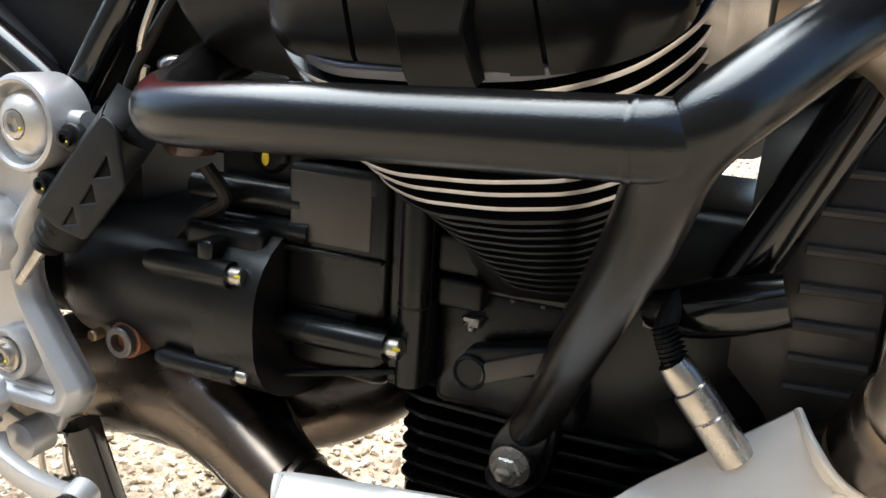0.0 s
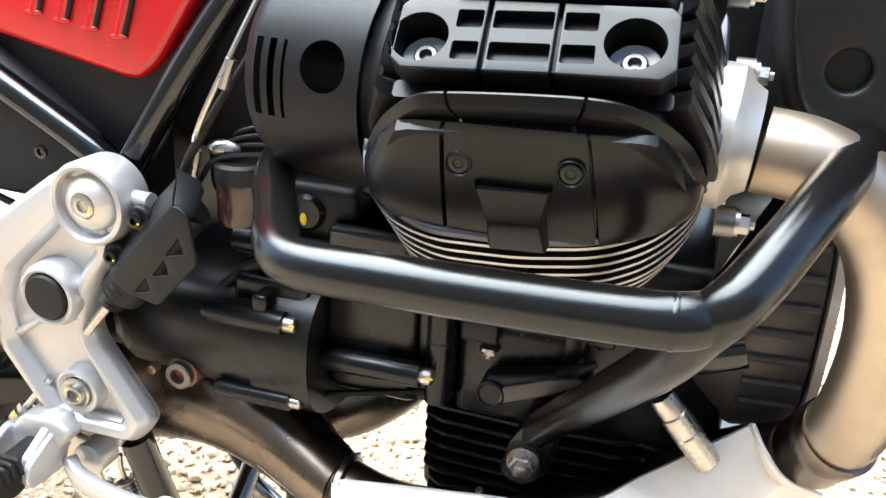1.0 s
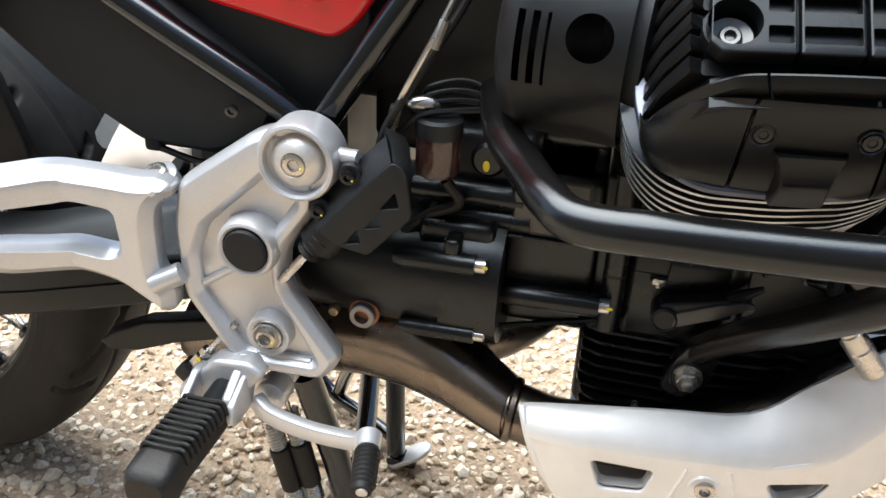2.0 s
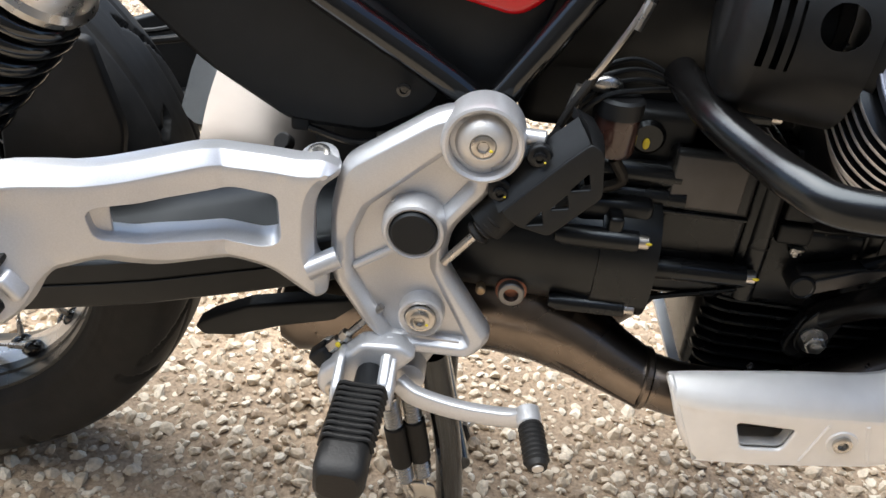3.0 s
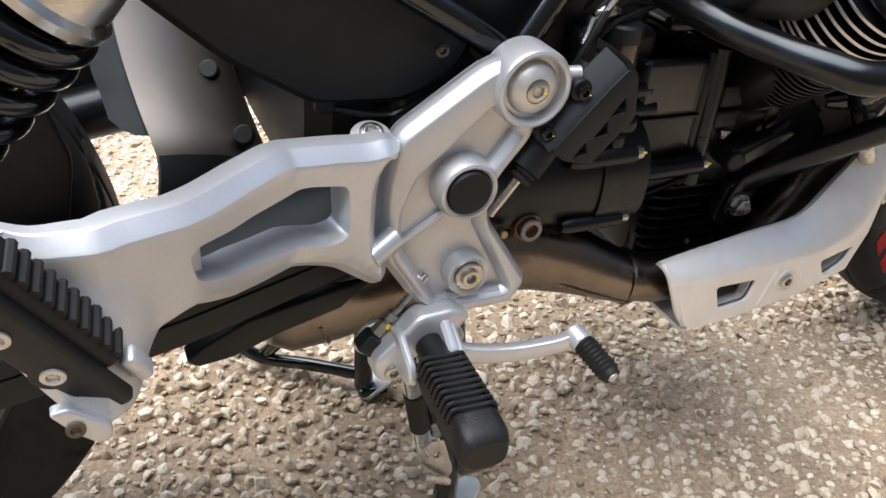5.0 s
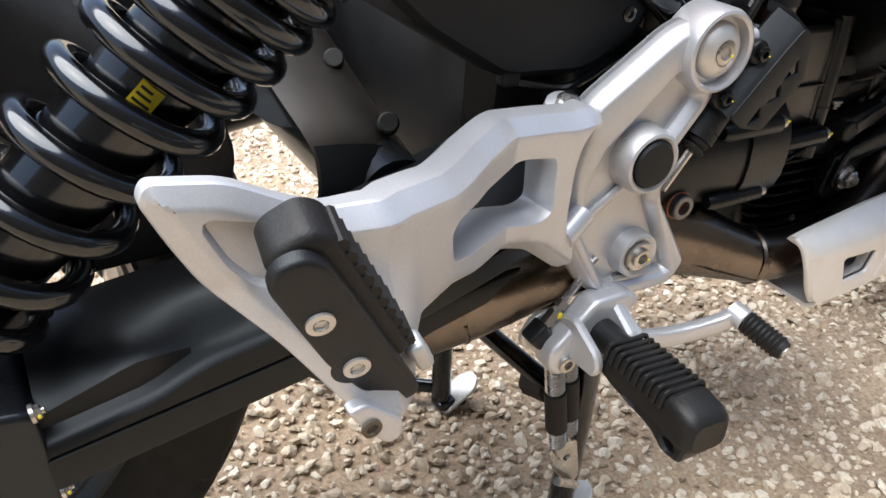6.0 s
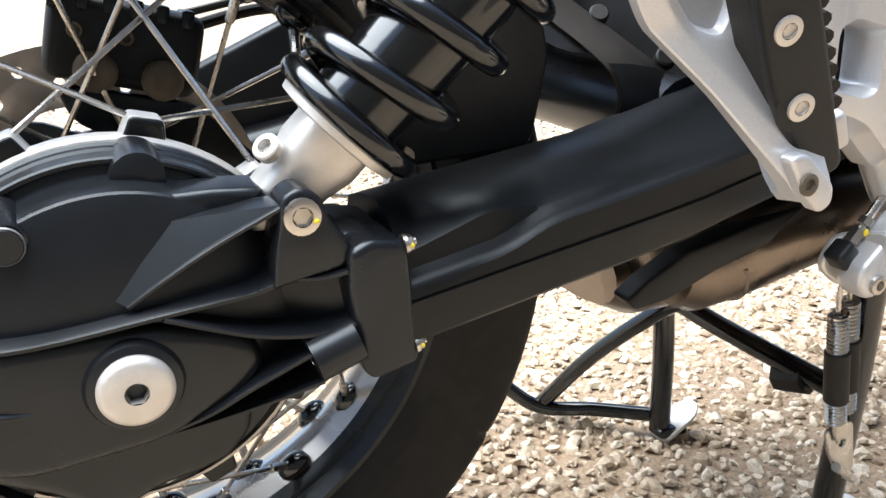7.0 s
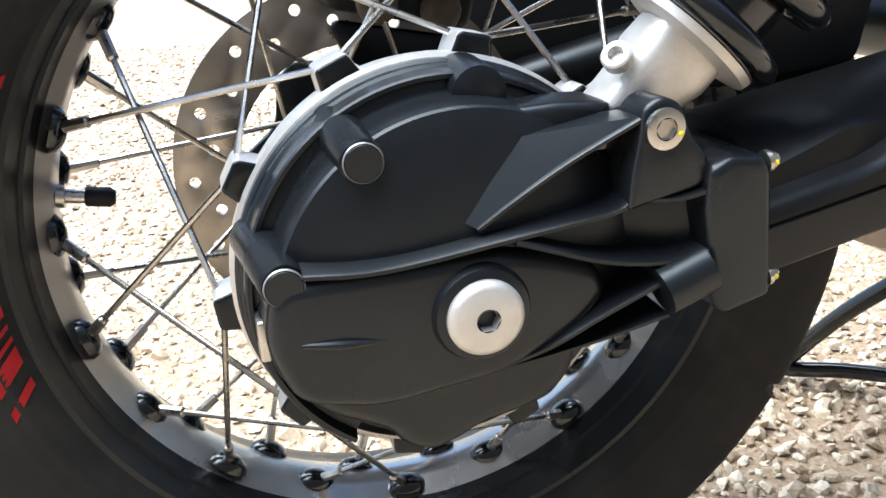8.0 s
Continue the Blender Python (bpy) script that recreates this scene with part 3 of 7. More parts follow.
    for i in range(60):
        a = 2 * math.pi * i / 60
        outer.append(((0.082 + 0.010 * math.cos(6 * a)) * math.cos(a), (0.082 + 0.010 * math.cos(6 * a)) * math.sin(a)))
    part("disc_carrier", plate([outer, *carrier], m @ Matrix.Translation((0, 0, 0.001)), 0.008, 0.001), BLACK, wheel)
    return wheel


wheel = rear_wheel()


def caliper():
    cal = part("brake_caliper", block(V(0.030, 0.045, 0.468), (0.105, 0.060, 0.060), 0.010, Matrix.Rotation(radians(12), 4, "Y")), PLASTIC, bike, "dusty black brake caliper with pad fins")
    for i in range(6):
        part("pad_fin", block(V(-0.012 + 0.017 * i, 0.030, 0.502 - 0.0036 * i), (0.009, 0.030, 0.016), 0.002, Matrix.Rotation(radians(12), 4, "Y")), BLACK, cal)
    part("piston_housing", ball(V(0.008, 0.012, 0.452), 0.015, (1, 0.5, 1)), DIRTY, cal)
    part("piston_housing", ball(V(0.052, 0.012, 0.444), 0.015, (1, 0.5, 1)), DIRTY, cal)
    socket_bolt("caliper_bolt", V(-0.002, 0.016, 0.480), NEAR, 0.0056, cal, None, DIRTY)
    socket_bolt("caliper_bolt", V(0.030, 0.016, 0.474), NEAR, 0.0056, cal, None, DIRTY)
    part("caliper_carrier", plate([rounded([(-0.02, 0.44), (0.08, 0.42), (0.14, 0.36), (0.12, 0.33), (0.05, 0.38), (-0.01, 0.41)], 0.012)], side_plane(0.062), 0.012, 0.002), BLACK, cal)
    part("brake_hose", tube([(0.075, 0.045, 0.478), (0.14, 0.05, 0.492), (0.22, 0.05, 0.487), (0.30, 0.04, 0.505)], 0.0045, 10), RUBBER, cal)
    part("sensor_cable", tube([(0.07, 0.04, 0.488), (0.14, 0.045, 0.501), (0.23, 0.05, 0.498), (0.30, 0.045, 0.52)], 0.003, 8), RUBBER, cal)


caliper()


# ---- final drive ----
def final_drive():
    c = AXLE
    drum = lathe([(-0.150, 0.1010), (-0.1765, 0.1010), (-0.1780, 0.0960), (-0.2050, 0.0930), (-0.2070, 0.0920), (-0.2078, 0.0900), (-0.2110, 0.080), (-0.2160, 0.045), (-0.2185, 0.0)], c, (0, 1, 0), 96)
    # the dome ends below the axle, where the belly takes over
    for v in drum.verts:
        if v.co.z < 0.300:
            low = min(1.0, (0.300 - v.co.z) / 0.015)
            v.co.y += (max(v.co.y, -0.172) - v.co.y) * low
            v.co.x, v.co.z = v.co.x * (1 - 0.06 * low), c.z + (v.co.z - c.z) * (1 - 0.06 * low)
    fd = part("final_drive", drum, DRIVE, bike, "satin black cast final drive housing", sharp=0.3)
    # raised sector rim behind the cover
    arc = [V(math.cos(a), 0, math.sin(a)) for a in np.linspace(radians(28), radians(236), 60)]
    part("cover_ring", skin(bmesh.new(), [[c + d * r + V(0, y, 0) for y, r in ((-0.150, 0.082), (-0.150, 0.1085), (-0.160, 0.1085), (-0.1615, 0.1070), (-0.1660, 0.1066), (-0.1672, 0.1052), (-0.1790, 0.1046), (-0.1800, 0.1036), (-0.1800, 0.1015), (-0.172, 0.1000), (-0.171, 0.082))] for d in arc]), DRIVE, fd, sharp=0.3)
    # lower belly with its bottom lobe
    belly = plate([rounded([(-0.100, 0.330), (-0.098, 0.300), (-0.087, 0.281), (-0.071, 0.267), (-0.042, 0.252), (-0.034, 0.241), (-0.020, 0.234), (-0.006, 0.238), (0.010, 0.2455), (0.030, 0.2490), (0.0485, 0.2545), (0.0610, 0.2690), (0.066, 0.300), (0.066, 0.330)], 0.006)], side_plane(-0.165), 0.066, 0.012, 4)
    part("belly", belly, DRIVE, fd)
    # lower face: an oval shield round the axle, under the spine
    face = plate([rounded([(-0.094, 0.354), (-0.100, 0.325), (-0.088, 0.293), (-0.050, 0.284), (0.012, 0.291), (0.054, 0.311), (0.066, 0.327), (0.060, 0.341), (0.041, 0.349), (0.009, 0.356), (-0.030, 0.355)], 0.012)], side_plane(-0.204), 0.042, 0.008, 4)
    part("lower_face", face, DRIVE, fd)
    # arm towards the swingarm flange
    rings = []
    for x, y, z, hy, hz in ((-0.02, -0.160, 0.335, 0.034, 0.046), (0.03, -0.170, 0.348, 0.030, 0.048), (0.07, -0.176, 0.353, 0.030, 0.044), (0.105, -0.186, 0.355, 0.034, 0.040), (0.122, -0.190, 0.356, 0.036, 0.038)):
        rings.append(oval(V(x, y, z), V(0, 1, 0), V(0, 0, 1), hy, hz, 28, 4))
    part("drive_arm", skin(bmesh.new(), rings), DRIVE, fd)
    part("joint_flange", plate([rounded([(0.1070, 0.386), (0.1180, 0.392), (0.1355, 0.390), (0.1400, 0.384), (0.1455, 0.330), (0.1460, 0.318), (0.1200, 0.311), (0.1140, 0.318), (0.1100, 0.345), (0.1065, 0.365)], 0.004)], side_plane(-0.2025), 0.074, 0.005, 4), DRIVE, fd)
    # cast lips: the spine up to the shock eye, its branch, and the lower pocket
    spine = [(-0.080, -0.225, 0.356), (-0.055, -0.227, 0.3545), (-0.030, -0.228, 0.356), (0.013, -0.229, 0.3615), (0.040, -0.230, 0.365), (0.063, -0.231, 0.3685), (0.072, -0.232, 0.375), (0.0765, -0.2335, 0.398), (0.079, -0.234, 0.409)]
    for name, line, back, thick in (("spine_lip", spine, 0.034, 0.0036),
                                    ("branch_lip", [(0.016, -0.230, 0.3605), (0.036, -0.232, 0.3535), (0.055, -0.233, 0.347), (0.072, -0.234, 0.3435), (0.090, -0.235, 0.342), (0.108, -0.2365, 0.3445), (0.118, -0.2375, 0.349)], 0.036, 0.0034),
                                    ("flange_lip", [(0.076, -0.2325, 0.3735), (0.095, -0.2345, 0.3725), (0.116, -0.2370, 0.3765)], 0.034, 0.0034),
                                    ("lower_lip", [(0.010, -0.218, 0.2915), (0.035, -0.226, 0.303), (0.060, -0.231, 0.3175), (0.088, -0.234, 0.331)], 0.034, 0.0034),
                                    ("lower_lip", [(0.012, -0.216, 0.2895), (0.040, -0.222, 0.2965), (0.070, -0.228, 0.305), (0.094, -0.232, 0.3125)], 0.034, 0.0030),
                                    ("belly_lip", [(-0.077, -0.2045, 0.2935), (-0.050, -0.2090, 0.287), (-0.021, -0.2110, 0.2845), (0.012, -0.2165, 0.2900)], 0.02, 0.0026),
                                    ("wedge_lip", [(0.001, -0.2210, 0.3655), (0.020, -0.2230, 0.3785), (0.045, -0.2260, 0.394), (0.078, -0.2325, 0.4125)], 0.034, 0.0030)):
        part(name, fin(line, back, thick), DRIVE, fd, sharp=0.9)
    part("short_rib", tube([(-0.088, -0.2235, 0.3245), (-0.066, -0.2255, 0.3225), (-0.046, -0.2245, 0.3205)], [0.001, 0.0024, 0.0008], 10), DRIVE, fd)
    # sloped face between the dome's creases and the lips
    for low, up in (
                    ([(0.001, -0.2205, 0.3660), (0.022, -0.2225, 0.3800), (0.046, -0.2240, 0.3950), (0.078, -0.2320, 0.4130)], [(-0.004, -0.2165, 0.3685), (0.009, -0.2135, 0.3860), (0.024, -0.2100, 0.4040), (0.050, -0.2185, 0.4080)]),):
        bm = bmesh.new()
        a, b = [bm.verts.new(p) for p in low], [bm.verts.new(p) for p in up]
        c2 = [bm.verts.new(Vector(p) + V(0, 0.02, 0)) for p in up]
        d2 = [bm.verts.new(Vector(p) + V(0, 0.02, 0)) for p in low]
        for q in range(3):
            for r, s in ((a, b), (b, c2), (c2, d2), (d2, a)):
                bm.faces.new((r[q], r[q + 1], s[q + 1], s[q]))
        bm.faces.new((a[0], b[0], c2[0], d2[0]))
        bm.faces.new((a[3], b[3], c2[3], d2[3]))
        part("slope", bm, DRIVE, fd, sharp=0.25)
    part("web", plate([rounded([(0.005, 0.292), (0.060, 0.300), (0.100, 0.312), (0.110, 0.335), (0.055, 0.330)], 0.004)], side_plane(-0.190), 0.03, 0.003), DRIVE, fd)
    # shock eye
    ear = plate([rounded([(0.0690, 0.369), (0.0705, 0.386), (0.0735, 0.402), (0.0745, 0.4165), (0.084, 0.4215), (0.0945, 0.4165), (0.0985, 0.404), (0.1070, 0.394), (0.1120, 0.384), (0.1060, 0.377), (0.0760, 0.371)], [0.003, 0.006, 0.006, 0.009, 0.010, 0.009, 0.006, 0.006, 0.004, 0.004, 0.004])], side_plane(-0.2215), 0.025, 0.003)
    part("shock_eye", ear, DRIVE, fd)
    socket_bolt("shock_bolt", V(0.084, -0.235, 0.407), NEAR, 0.0095, fd, 0.003, STEEL, True)
    part("upper_bridge", plate([rounded([(-0.005, 0.400), (0.020, 0.416), (0.046, 0.417), (0.074, 0.4155), (0.066, 0.395), (0.03, 0.395)], 0.005)], side_plane(-0.190), 0.034, 0.004), DRIVE, fd)
    # bosses with plugged ends
    for p, end in ((V(-0.048, -0.212, 0.401), True), (V(-0.088, -0.221, 0.352), True), (V(0.014, -0.190, 0.421), False)):
        out = 1.09 if end else 1.0
        root = V(p.x * out, -0.155, c.z + (p.z - c.z) * out)
        b = part("boss", tube([root, root + (p - root) * 0.93, p + V(0, 0.001, 0)], [0.0125, 0.0106, 0.0102] if end else [0.016, 0.0135, 0.009], 24, smooth=False), DRIVE, fd)
        if end:
            part("boss_plug", lathe([(0, 0.0088), (0.0022, 0.0088), (0.0032, 0.0080)], p, NEAR, 28), DRIVE, b)
            part("plug_ring", lathe([(0.0012, 0.0088), (0.0020, 0.0093), (0.0030, 0.0088), (0.0024, 0.0084)], p, NEAR, 36, closed=True), CAPRING, b)
    # axle cover with hexagonal socket
    cap = lathe([(-0.006, 0.0185), (0.002, 0.0185), (0.004, 0.0170), (0.0052, 0.0150), (0.0055, 0.0058)], V(0, -0.230, 0.327), NEAR, 48)
    cap.faces.ensure_lookup_table()
    bmesh.ops.delete(cap, geom=[f for f in cap.faces if len(f.verts) > 4], context="FACES_ONLY")
    lathe([(0.0055, 0.0058), (-0.004, 0.0055), (-0.004, 0.0)], V(0, -0.230, 0.327), NEAR, 6, cap, caps=(False, True))
    cp = part("axle_cap", cap, CASTALU, fd, "silver axle cap with hexagonal socket")
    part("axle_boss", lathe([(-0.02, 0.030), (-0.008, 0.0265), (0.0, 0.0225), (0.0015, 0.0190)], V(0, -0.2285, 0.327), NEAR, 40), DRIVE, fd)
    part("sensor_plug", block(V(-0.0985, -0.185, 0.314), (0.006, 0.018, 0.022), 0.002), STEEL, fd)
    part("pocket_tube", tube([(0.088, -0.232, 0.327), (0.112, -0.232, 0.336)], [0.013, 0.013], 18, smooth=False), DRIVE, fd)
    part("drain_nut", lathe([(0, 0.008), (0.010, 0.008), (0.011, 0.007)], V(0.014, -0.172, 0.249), (0, 0, -1), 6), STEEL, fd)
    return fd


fd = final_drive()


# ---- swingarm ----
def swingarm():
    rings = []
    for x in (0.140, 0.165, 0.185, 0.195, 0.205, 0.215, 0.225, 0.235, 0.27, 0.30, 0.34, 0.38, 0.42, 0.46, 0.50, 0.53):
        bot, seam = 0.327 + 0.20 * (x - 0.14), 0.354 + 0.190 * (x - 0.14)
        ledge = float(np.interp(x, [0.14, 0.20, 0.223, 0.236, 0.34, 0.53], [0.363, 0.376, 0.3875, 0.392, 0.4115, 0.447]))
        crease = float(np.interp(x, [0.14, 0.170, 0.192, 0.215, 0.230, 0.34, 0.53], [0.380, 0.391, 0.3995, 0.3995, 0.3985, 0.4215, 0.458]))
        top = float(np.interp(x, [0.14, 0.225, 0.30, 0.36, 0.53], [0.397, 0.412, 0.425, 0.4405, 0.478]))
        wide = float(np.interp(x, [0.14, 0.33, 0.45, 0.53], [0.239, 0.2365, 0.219, 0.200]))
        dip = float(np.interp(x, [0.14, 0.19, 0.225, 0.53], [0.004, 0.004, 0.009, 0.009]))
        rings.append([V(x, -y, z) for y, z in ((wide - 0.014, bot - 0.006), (wide - 0.0045, bot), (wide - 0.0008, bot + 0.003), (wide, bot + 0.006), (wide, seam - 0.0016), (wide - 0.0022, seam - 0.0008), (wide - 0.0022, seam + 0.0008), (wide - 0.0002, seam + 0.0016), (wide - 0.001, ledge - 0.003), (wide - 0.0035, ledge), (wide - 0.0065, ledge + 0.0015),
                       (wide - 0.0095 - dip * 0.4, ledge + 0.0045), (wide - 0.010 - dip * 0.6, crease - 0.004), (wide - 0.013 - dip, crease), (wide - 0.030 - dip, top - 0.004), (wide - 0.052, top), (wide - 0.075, top - 0.001), (wide - 0.100, top - 0.008), (wide - 0.112, top - 0.030), (wide - 0.112, bot + 0.02), (wide - 0.095, bot - 0.008))])
    sw = part("swingarm", skin(bmesh.new(), rings), SWING, bike, "satin black swingarm with shaft drive", sharp=0.55)
    # cross tube to the far arm, and the far arm
    part("cross_tube", tube([(0.40, -0.14, 0.42), (0.40, 0.14, 0.42)], 0.032, 20, smooth=False), BLACK, sw)
    part("far_arm", tube([(0.42, 0.13, 0.42), (0.2, 0.125, 0.375), (0.0, 0.12, 0.327)], [0.03, 0.026, 0.03], 16), BLACK, sw)
    part("far_guard", plate([rounded([(0.06, 0.37), (0.07, 0.428), (0.17, 0.477), (0.27, 0.515), (0.34, 0.56), (0.42, 0.60), (0.47, 0.60), (0.47, 0.40), (0.30, 0.37)], 0.01)], side_plane(0.140), 0.02, 0.004), PLASTIC, sw)
    part("axle_end", lathe([(0.0, 0.022), (0.03, 0.022), (0.034, 0.015)], V(0, 0.10, 0.327), (0, 1, 0), 20), STEEL, sw)
    for p in (V(0.1385, -0.2350, 0.3860), V(0.1450, -0.2345, 0.3275)):
        b = hex_bolt("flange_bolt", p, V(1, 0, 0.2), 0.0042, sw, 0.004)
        part("paint_mark", ball(p + V(0.003, -0.0042, 0), 0.0016, (0.8, 0.5, 0.9), 8, 6), YELLOW, b)
    # black bracket tongue under the arm
    part("hanger_tongue", plate([rounded([(0.345, 0.293), (0.362, 0.306), (0.397, 0.324), (0.52, 0.352), (0.53, 0.335), (0.427, 0.305), (0.385, 0.288), (0.354, 0.284)], 0.004)], side_plane(-0.150), 0.022, 0.003), PLASTIC, sw)
    return sw


swingarm()


# ---- shock absorber ----
def shock():
    low, d = V(0.0810, -0.188, 0.4015), V(0.665, -0.140, 0.735).normalized()
    m = Matrix.Translation(low) @ axes_to(d, (0, 1, 0))
    body = part("shock_absorber", lathe([(0.056, 0.024), (0.058, 0.0275), (0.298, 0.0275), (0.300, 0.020), (0.31, 0.018)], low, d, 28), GLOSS, bike, "coil-over shock absorber with a black spring")
    side = d.cross(NEAR).normalized()
    clevis = skin(bmesh.new(), [oval(low + d * h, NEAR, side, ry, rs, 24, 3.5) for h, ry, rs in ((-0.018, 0.014, 0.013), (0.0, 0.017, 0.017), (0.02, 0.018, 0.018), (0.036, 0.020, 0.022), (0.050, 0.019, 0.022))])
    cl = part("lower_clevis", clevis, CASTALU, body, "bare cast aluminium clevis")
    socket_bolt("adjuster_screw", low + d * 0.022 - side * 0.0 + V(-0.018, -0.012, 0.016), V(-0.6, -0.5, 0.6), 0.0075, cl, 0.006, CASTALU)
    part("spring_seat", lathe([(0.050, 0.030), (0.0515, 0.0370), (0.0555, 0.0380), (0.0575, 0.034)], low, d, 40), CASTALU, body, "pale spring seat ring")
    part("upper_seat", lathe([(0.298, 0.030), (0.300, 0.043), (0.306, 0.044), (0.310, 0.040), (0.330, 0.038)], low, d, 40), STEEL, body, "bright upper spring collar")
    part("top_mount", lathe([(0.328, 0.034), (0.350, 0.034), (0.365, 0.02)], low, d, 28), PLASTIC, body)
    pts = []
    edge = m.to_3x3().inverted() @ V(0.7, 0, -0.7)
    start = math.atan2(edge.y, edge.x)
    # the coils stand closer together towards the top
    rise = [0.0645, 0.1000, 0.1380, 0.1740, 0.2065, 0.2310, 0.2533, 0.2730, 0.2900]
    for turn in np.linspace(0, 8, 280):
        a = 2 * math.pi * turn + start
        pts.append(m @ V(0.0385 * math.cos(a), 0.0385 * math.sin(a), float(np.interp(turn, range(9), rise))))
    dead = [m @ V(0.0390 * math.cos(q), 0.0390 * math.sin(q), 0.0625) for q in np.linspace(start - 5.2, start - 0.25, 44)]
    part("spring_end", tube(dead, 0.0066, 12, smooth=False), GLOSS, body)
    part("spring", tube(pts, 0.0072, 14, smooth=False), GLOSS, body, "gloss black coil spring")
    # yellow sticker on the body
    rows = []
    face = m.to_3x3().inverted() @ Vector((-0.1, -1, 0.25))
    base = math.atan2(face.y, face.x)
    for h in (0.2005, 0.2130):
        rows.append([m @ V(0.0281 * math.cos(base + q), 0.0281 * math.sin(base + q), h) for q in np.linspace(-0.22, 0.22, 7)])
    part("inner_sleeve", lathe([(0.10, 0.0282), (0.16, 0.0282)], low, d, 28), GLOSS, body)
    lab = bmesh.new()
    vs = [[lab.verts.new(p) for p in r] for r in rows]
    for q in range(6):
        lab.faces.new((vs[0][q], vs[0][q + 1], vs[1][q + 1], vs[1][q]))
    bmesh.ops.solidify(lab, geom=lab.faces[:], thickness=0.0005)
    st = part("sticker", lab, YLABEL, body, "yellow warning sticker with dark print")
    for k in range(3):
        bars = bmesh.new()
        hs = (0.2025 + 0.0035 * k, 0.2040 + 0.0035 * k)
        vv = [[bars.verts.new(m @ V(0.0290 * math.cos(base + q), 0.0290 * math.sin(base + q), h)) for q in np.linspace(-0.17, 0.15 - 0.05 * k, 5)] for h in hs]
        for q in range(4):
            bars.faces.new((vv[0][q], vv[0][q + 1], vv[1][q + 1], vv[1][q]))
        part("print_bar", bars, PLASTIC, st)
    # remote block behind the spring
    part("rubber_flap", plate([rounded([(0.17, 0.400), (0.175, 0.47), (0.21, 0.54), (0.262, 0.55), (0.285, 0.47), (0.274, 0.408)], 0.01)], side_plane(-0.125), 0.014, 0.003), RUBBER, body)


shock()


# ---- footrest bracket ----
def bracket():
    y = -0.222
    out = [(0.562, 0.564), (0.490, 0.5125), (0.483, 0.474), (0.4845, 0.413), (0.516, 0.366), (0.540, 0.347), (0.604, 0.348), (0.618, 0.371), (0.5725, 0.437), (0.5765, 0.468), (0.606, 0.508), (0.60, 0.566)]
    br = part("footrest_bracket", plate([rounded(out, [0.02, 0.012, 0.01, 0.01, 0.01, 0.008, 0.010, 0.008, 0.014, 0.01, 0.015, 0.02])], side_plane(y + 0.006), 0.012, 0.004, 3), SILVER, bike, "silver painted cast footrest bracket")
    # raised rim round a sunk panel
    inner = rounded([(0.566, 0.528), (0.512, 0.478), (0.5015, 0.450), (0.503, 0.418), (0.536, 0.366), (0.596, 0.3665), (0.5615, 0.430), (0.5605, 0.474), (0.586, 0.510)], 0.004)
    part("rim", plate([rounded(out, [0.02, 0.012, 0.01, 0.01, 0.01, 0.008, 0.010, 0.008, 0.014, 0.01, 0.015, 0.02]), inner], side_plane(y), 0.022, 0.0055, 3, profile=[(0, 0.0), (0.0006, 0.0030), (0.0012, 0.0042), (0.0050, 0.0098), (0.0060, 0.0107), (0.0068, 0.0110)]), SILVER, br, sharp=0.5)
    for a, b, r in (((0.503, 0.4235), (0.536, 0.446), 0.0026), ((0.530, 0.4865), (0.541, 0.4755), 0.0026), ((0.545, 0.364), (0.592, 0.3635), 0.0030)):
        part("rib", tube([(a[0], y - 0.0020, a[1]), (b[0], y - 0.0030, b[1])], r * 1.3, 10, smooth=False), SILVER, br)
    # top eye with its domed bolt
    p = V(0.591, y, 0.544)
    part("top_eye", lathe([(-0.012, 0.0300), (0.014, 0.0300), (0.0175, 0.0285), (0.0185, 0.0265), (0.0170, 0.0245), (0.009, 0.0235), (0.009, 0.01)], p, NEAR, 48), SILVER, br)
    dome = part("domed_bolt", lathe([(0.008, 0.0200), (0.0115, 0.0200), (0.0155, 0.0175), (0.0190, 0.0125), (0.0200, 0.0095), (0.0185, 0.0085)], p, NEAR, 40), CASTALU, br, "polished domed pivot bolt")
    socket_bolt("bolt", p + NEAR * 0.0165, NEAR, 0.0082, dome, 0.004, STEEL, True)
    # middle eye with rubber cap
    p = V(0.548, y, 0.468)
    part("cap_eye", lathe([(0.0, 0.0255), (0.013, 0.0245), (0.018, 0.0225), (0.0190, 0.0205), (0.0175, 0.0185), (0.010, 0.0180)], p, NEAR, 40), SILVER, br)
    part("pivot_cap", lathe([(0.008, 0.0176), (0.0185, 0.0176), (0.0205, 0.0160), (0.0210, 0.006)], p, NEAR, 36), PLASTIC, br, "black plastic pivot cap")
    # lower eye
    p = V(0.559, y, 0.388)
    part("lower_eye", lathe([(0.0, 0.0190), (0.0120, 0.0180), (0.0130, 0.0165), (0.0115, 0.0130), (0.010, 0.0125)], p, NEAR, 36), SILVER, br)
    w = part("washer", lathe([(0.009, 0.0122), (0.0135, 0.0122), (0.0145, 0.0110)], p, NEAR, 28), STEEL, br)
    socket_bolt("bolt", p + NEAR * 0.0135, NEAR, 0.0080, w, 0.004, STEEL, True)
    # small lug to the right of the top eye
    part("lug", tube([(0.612, -0.222, 0.548), (0.634, -0.226, 0.549)], 0.006, 12, smooth=False), SILVER, br)
    # hanger below for the footpeg
    hang = plate([rounded([(0.514, 0.364), (0.494, 0.342), (0.4795, 0.328), (0.479, 0.313), (0.487, 0.3035), (0.500, 0.3045), (0.507, 0.316), (0.522, 0.331), (0.538, 0.333), (0.550, 0.345), (0.560, 0.357), (0.545, 0.366)], 0.006)], side_plane(-0.236), 0.022, 0.005, 3)
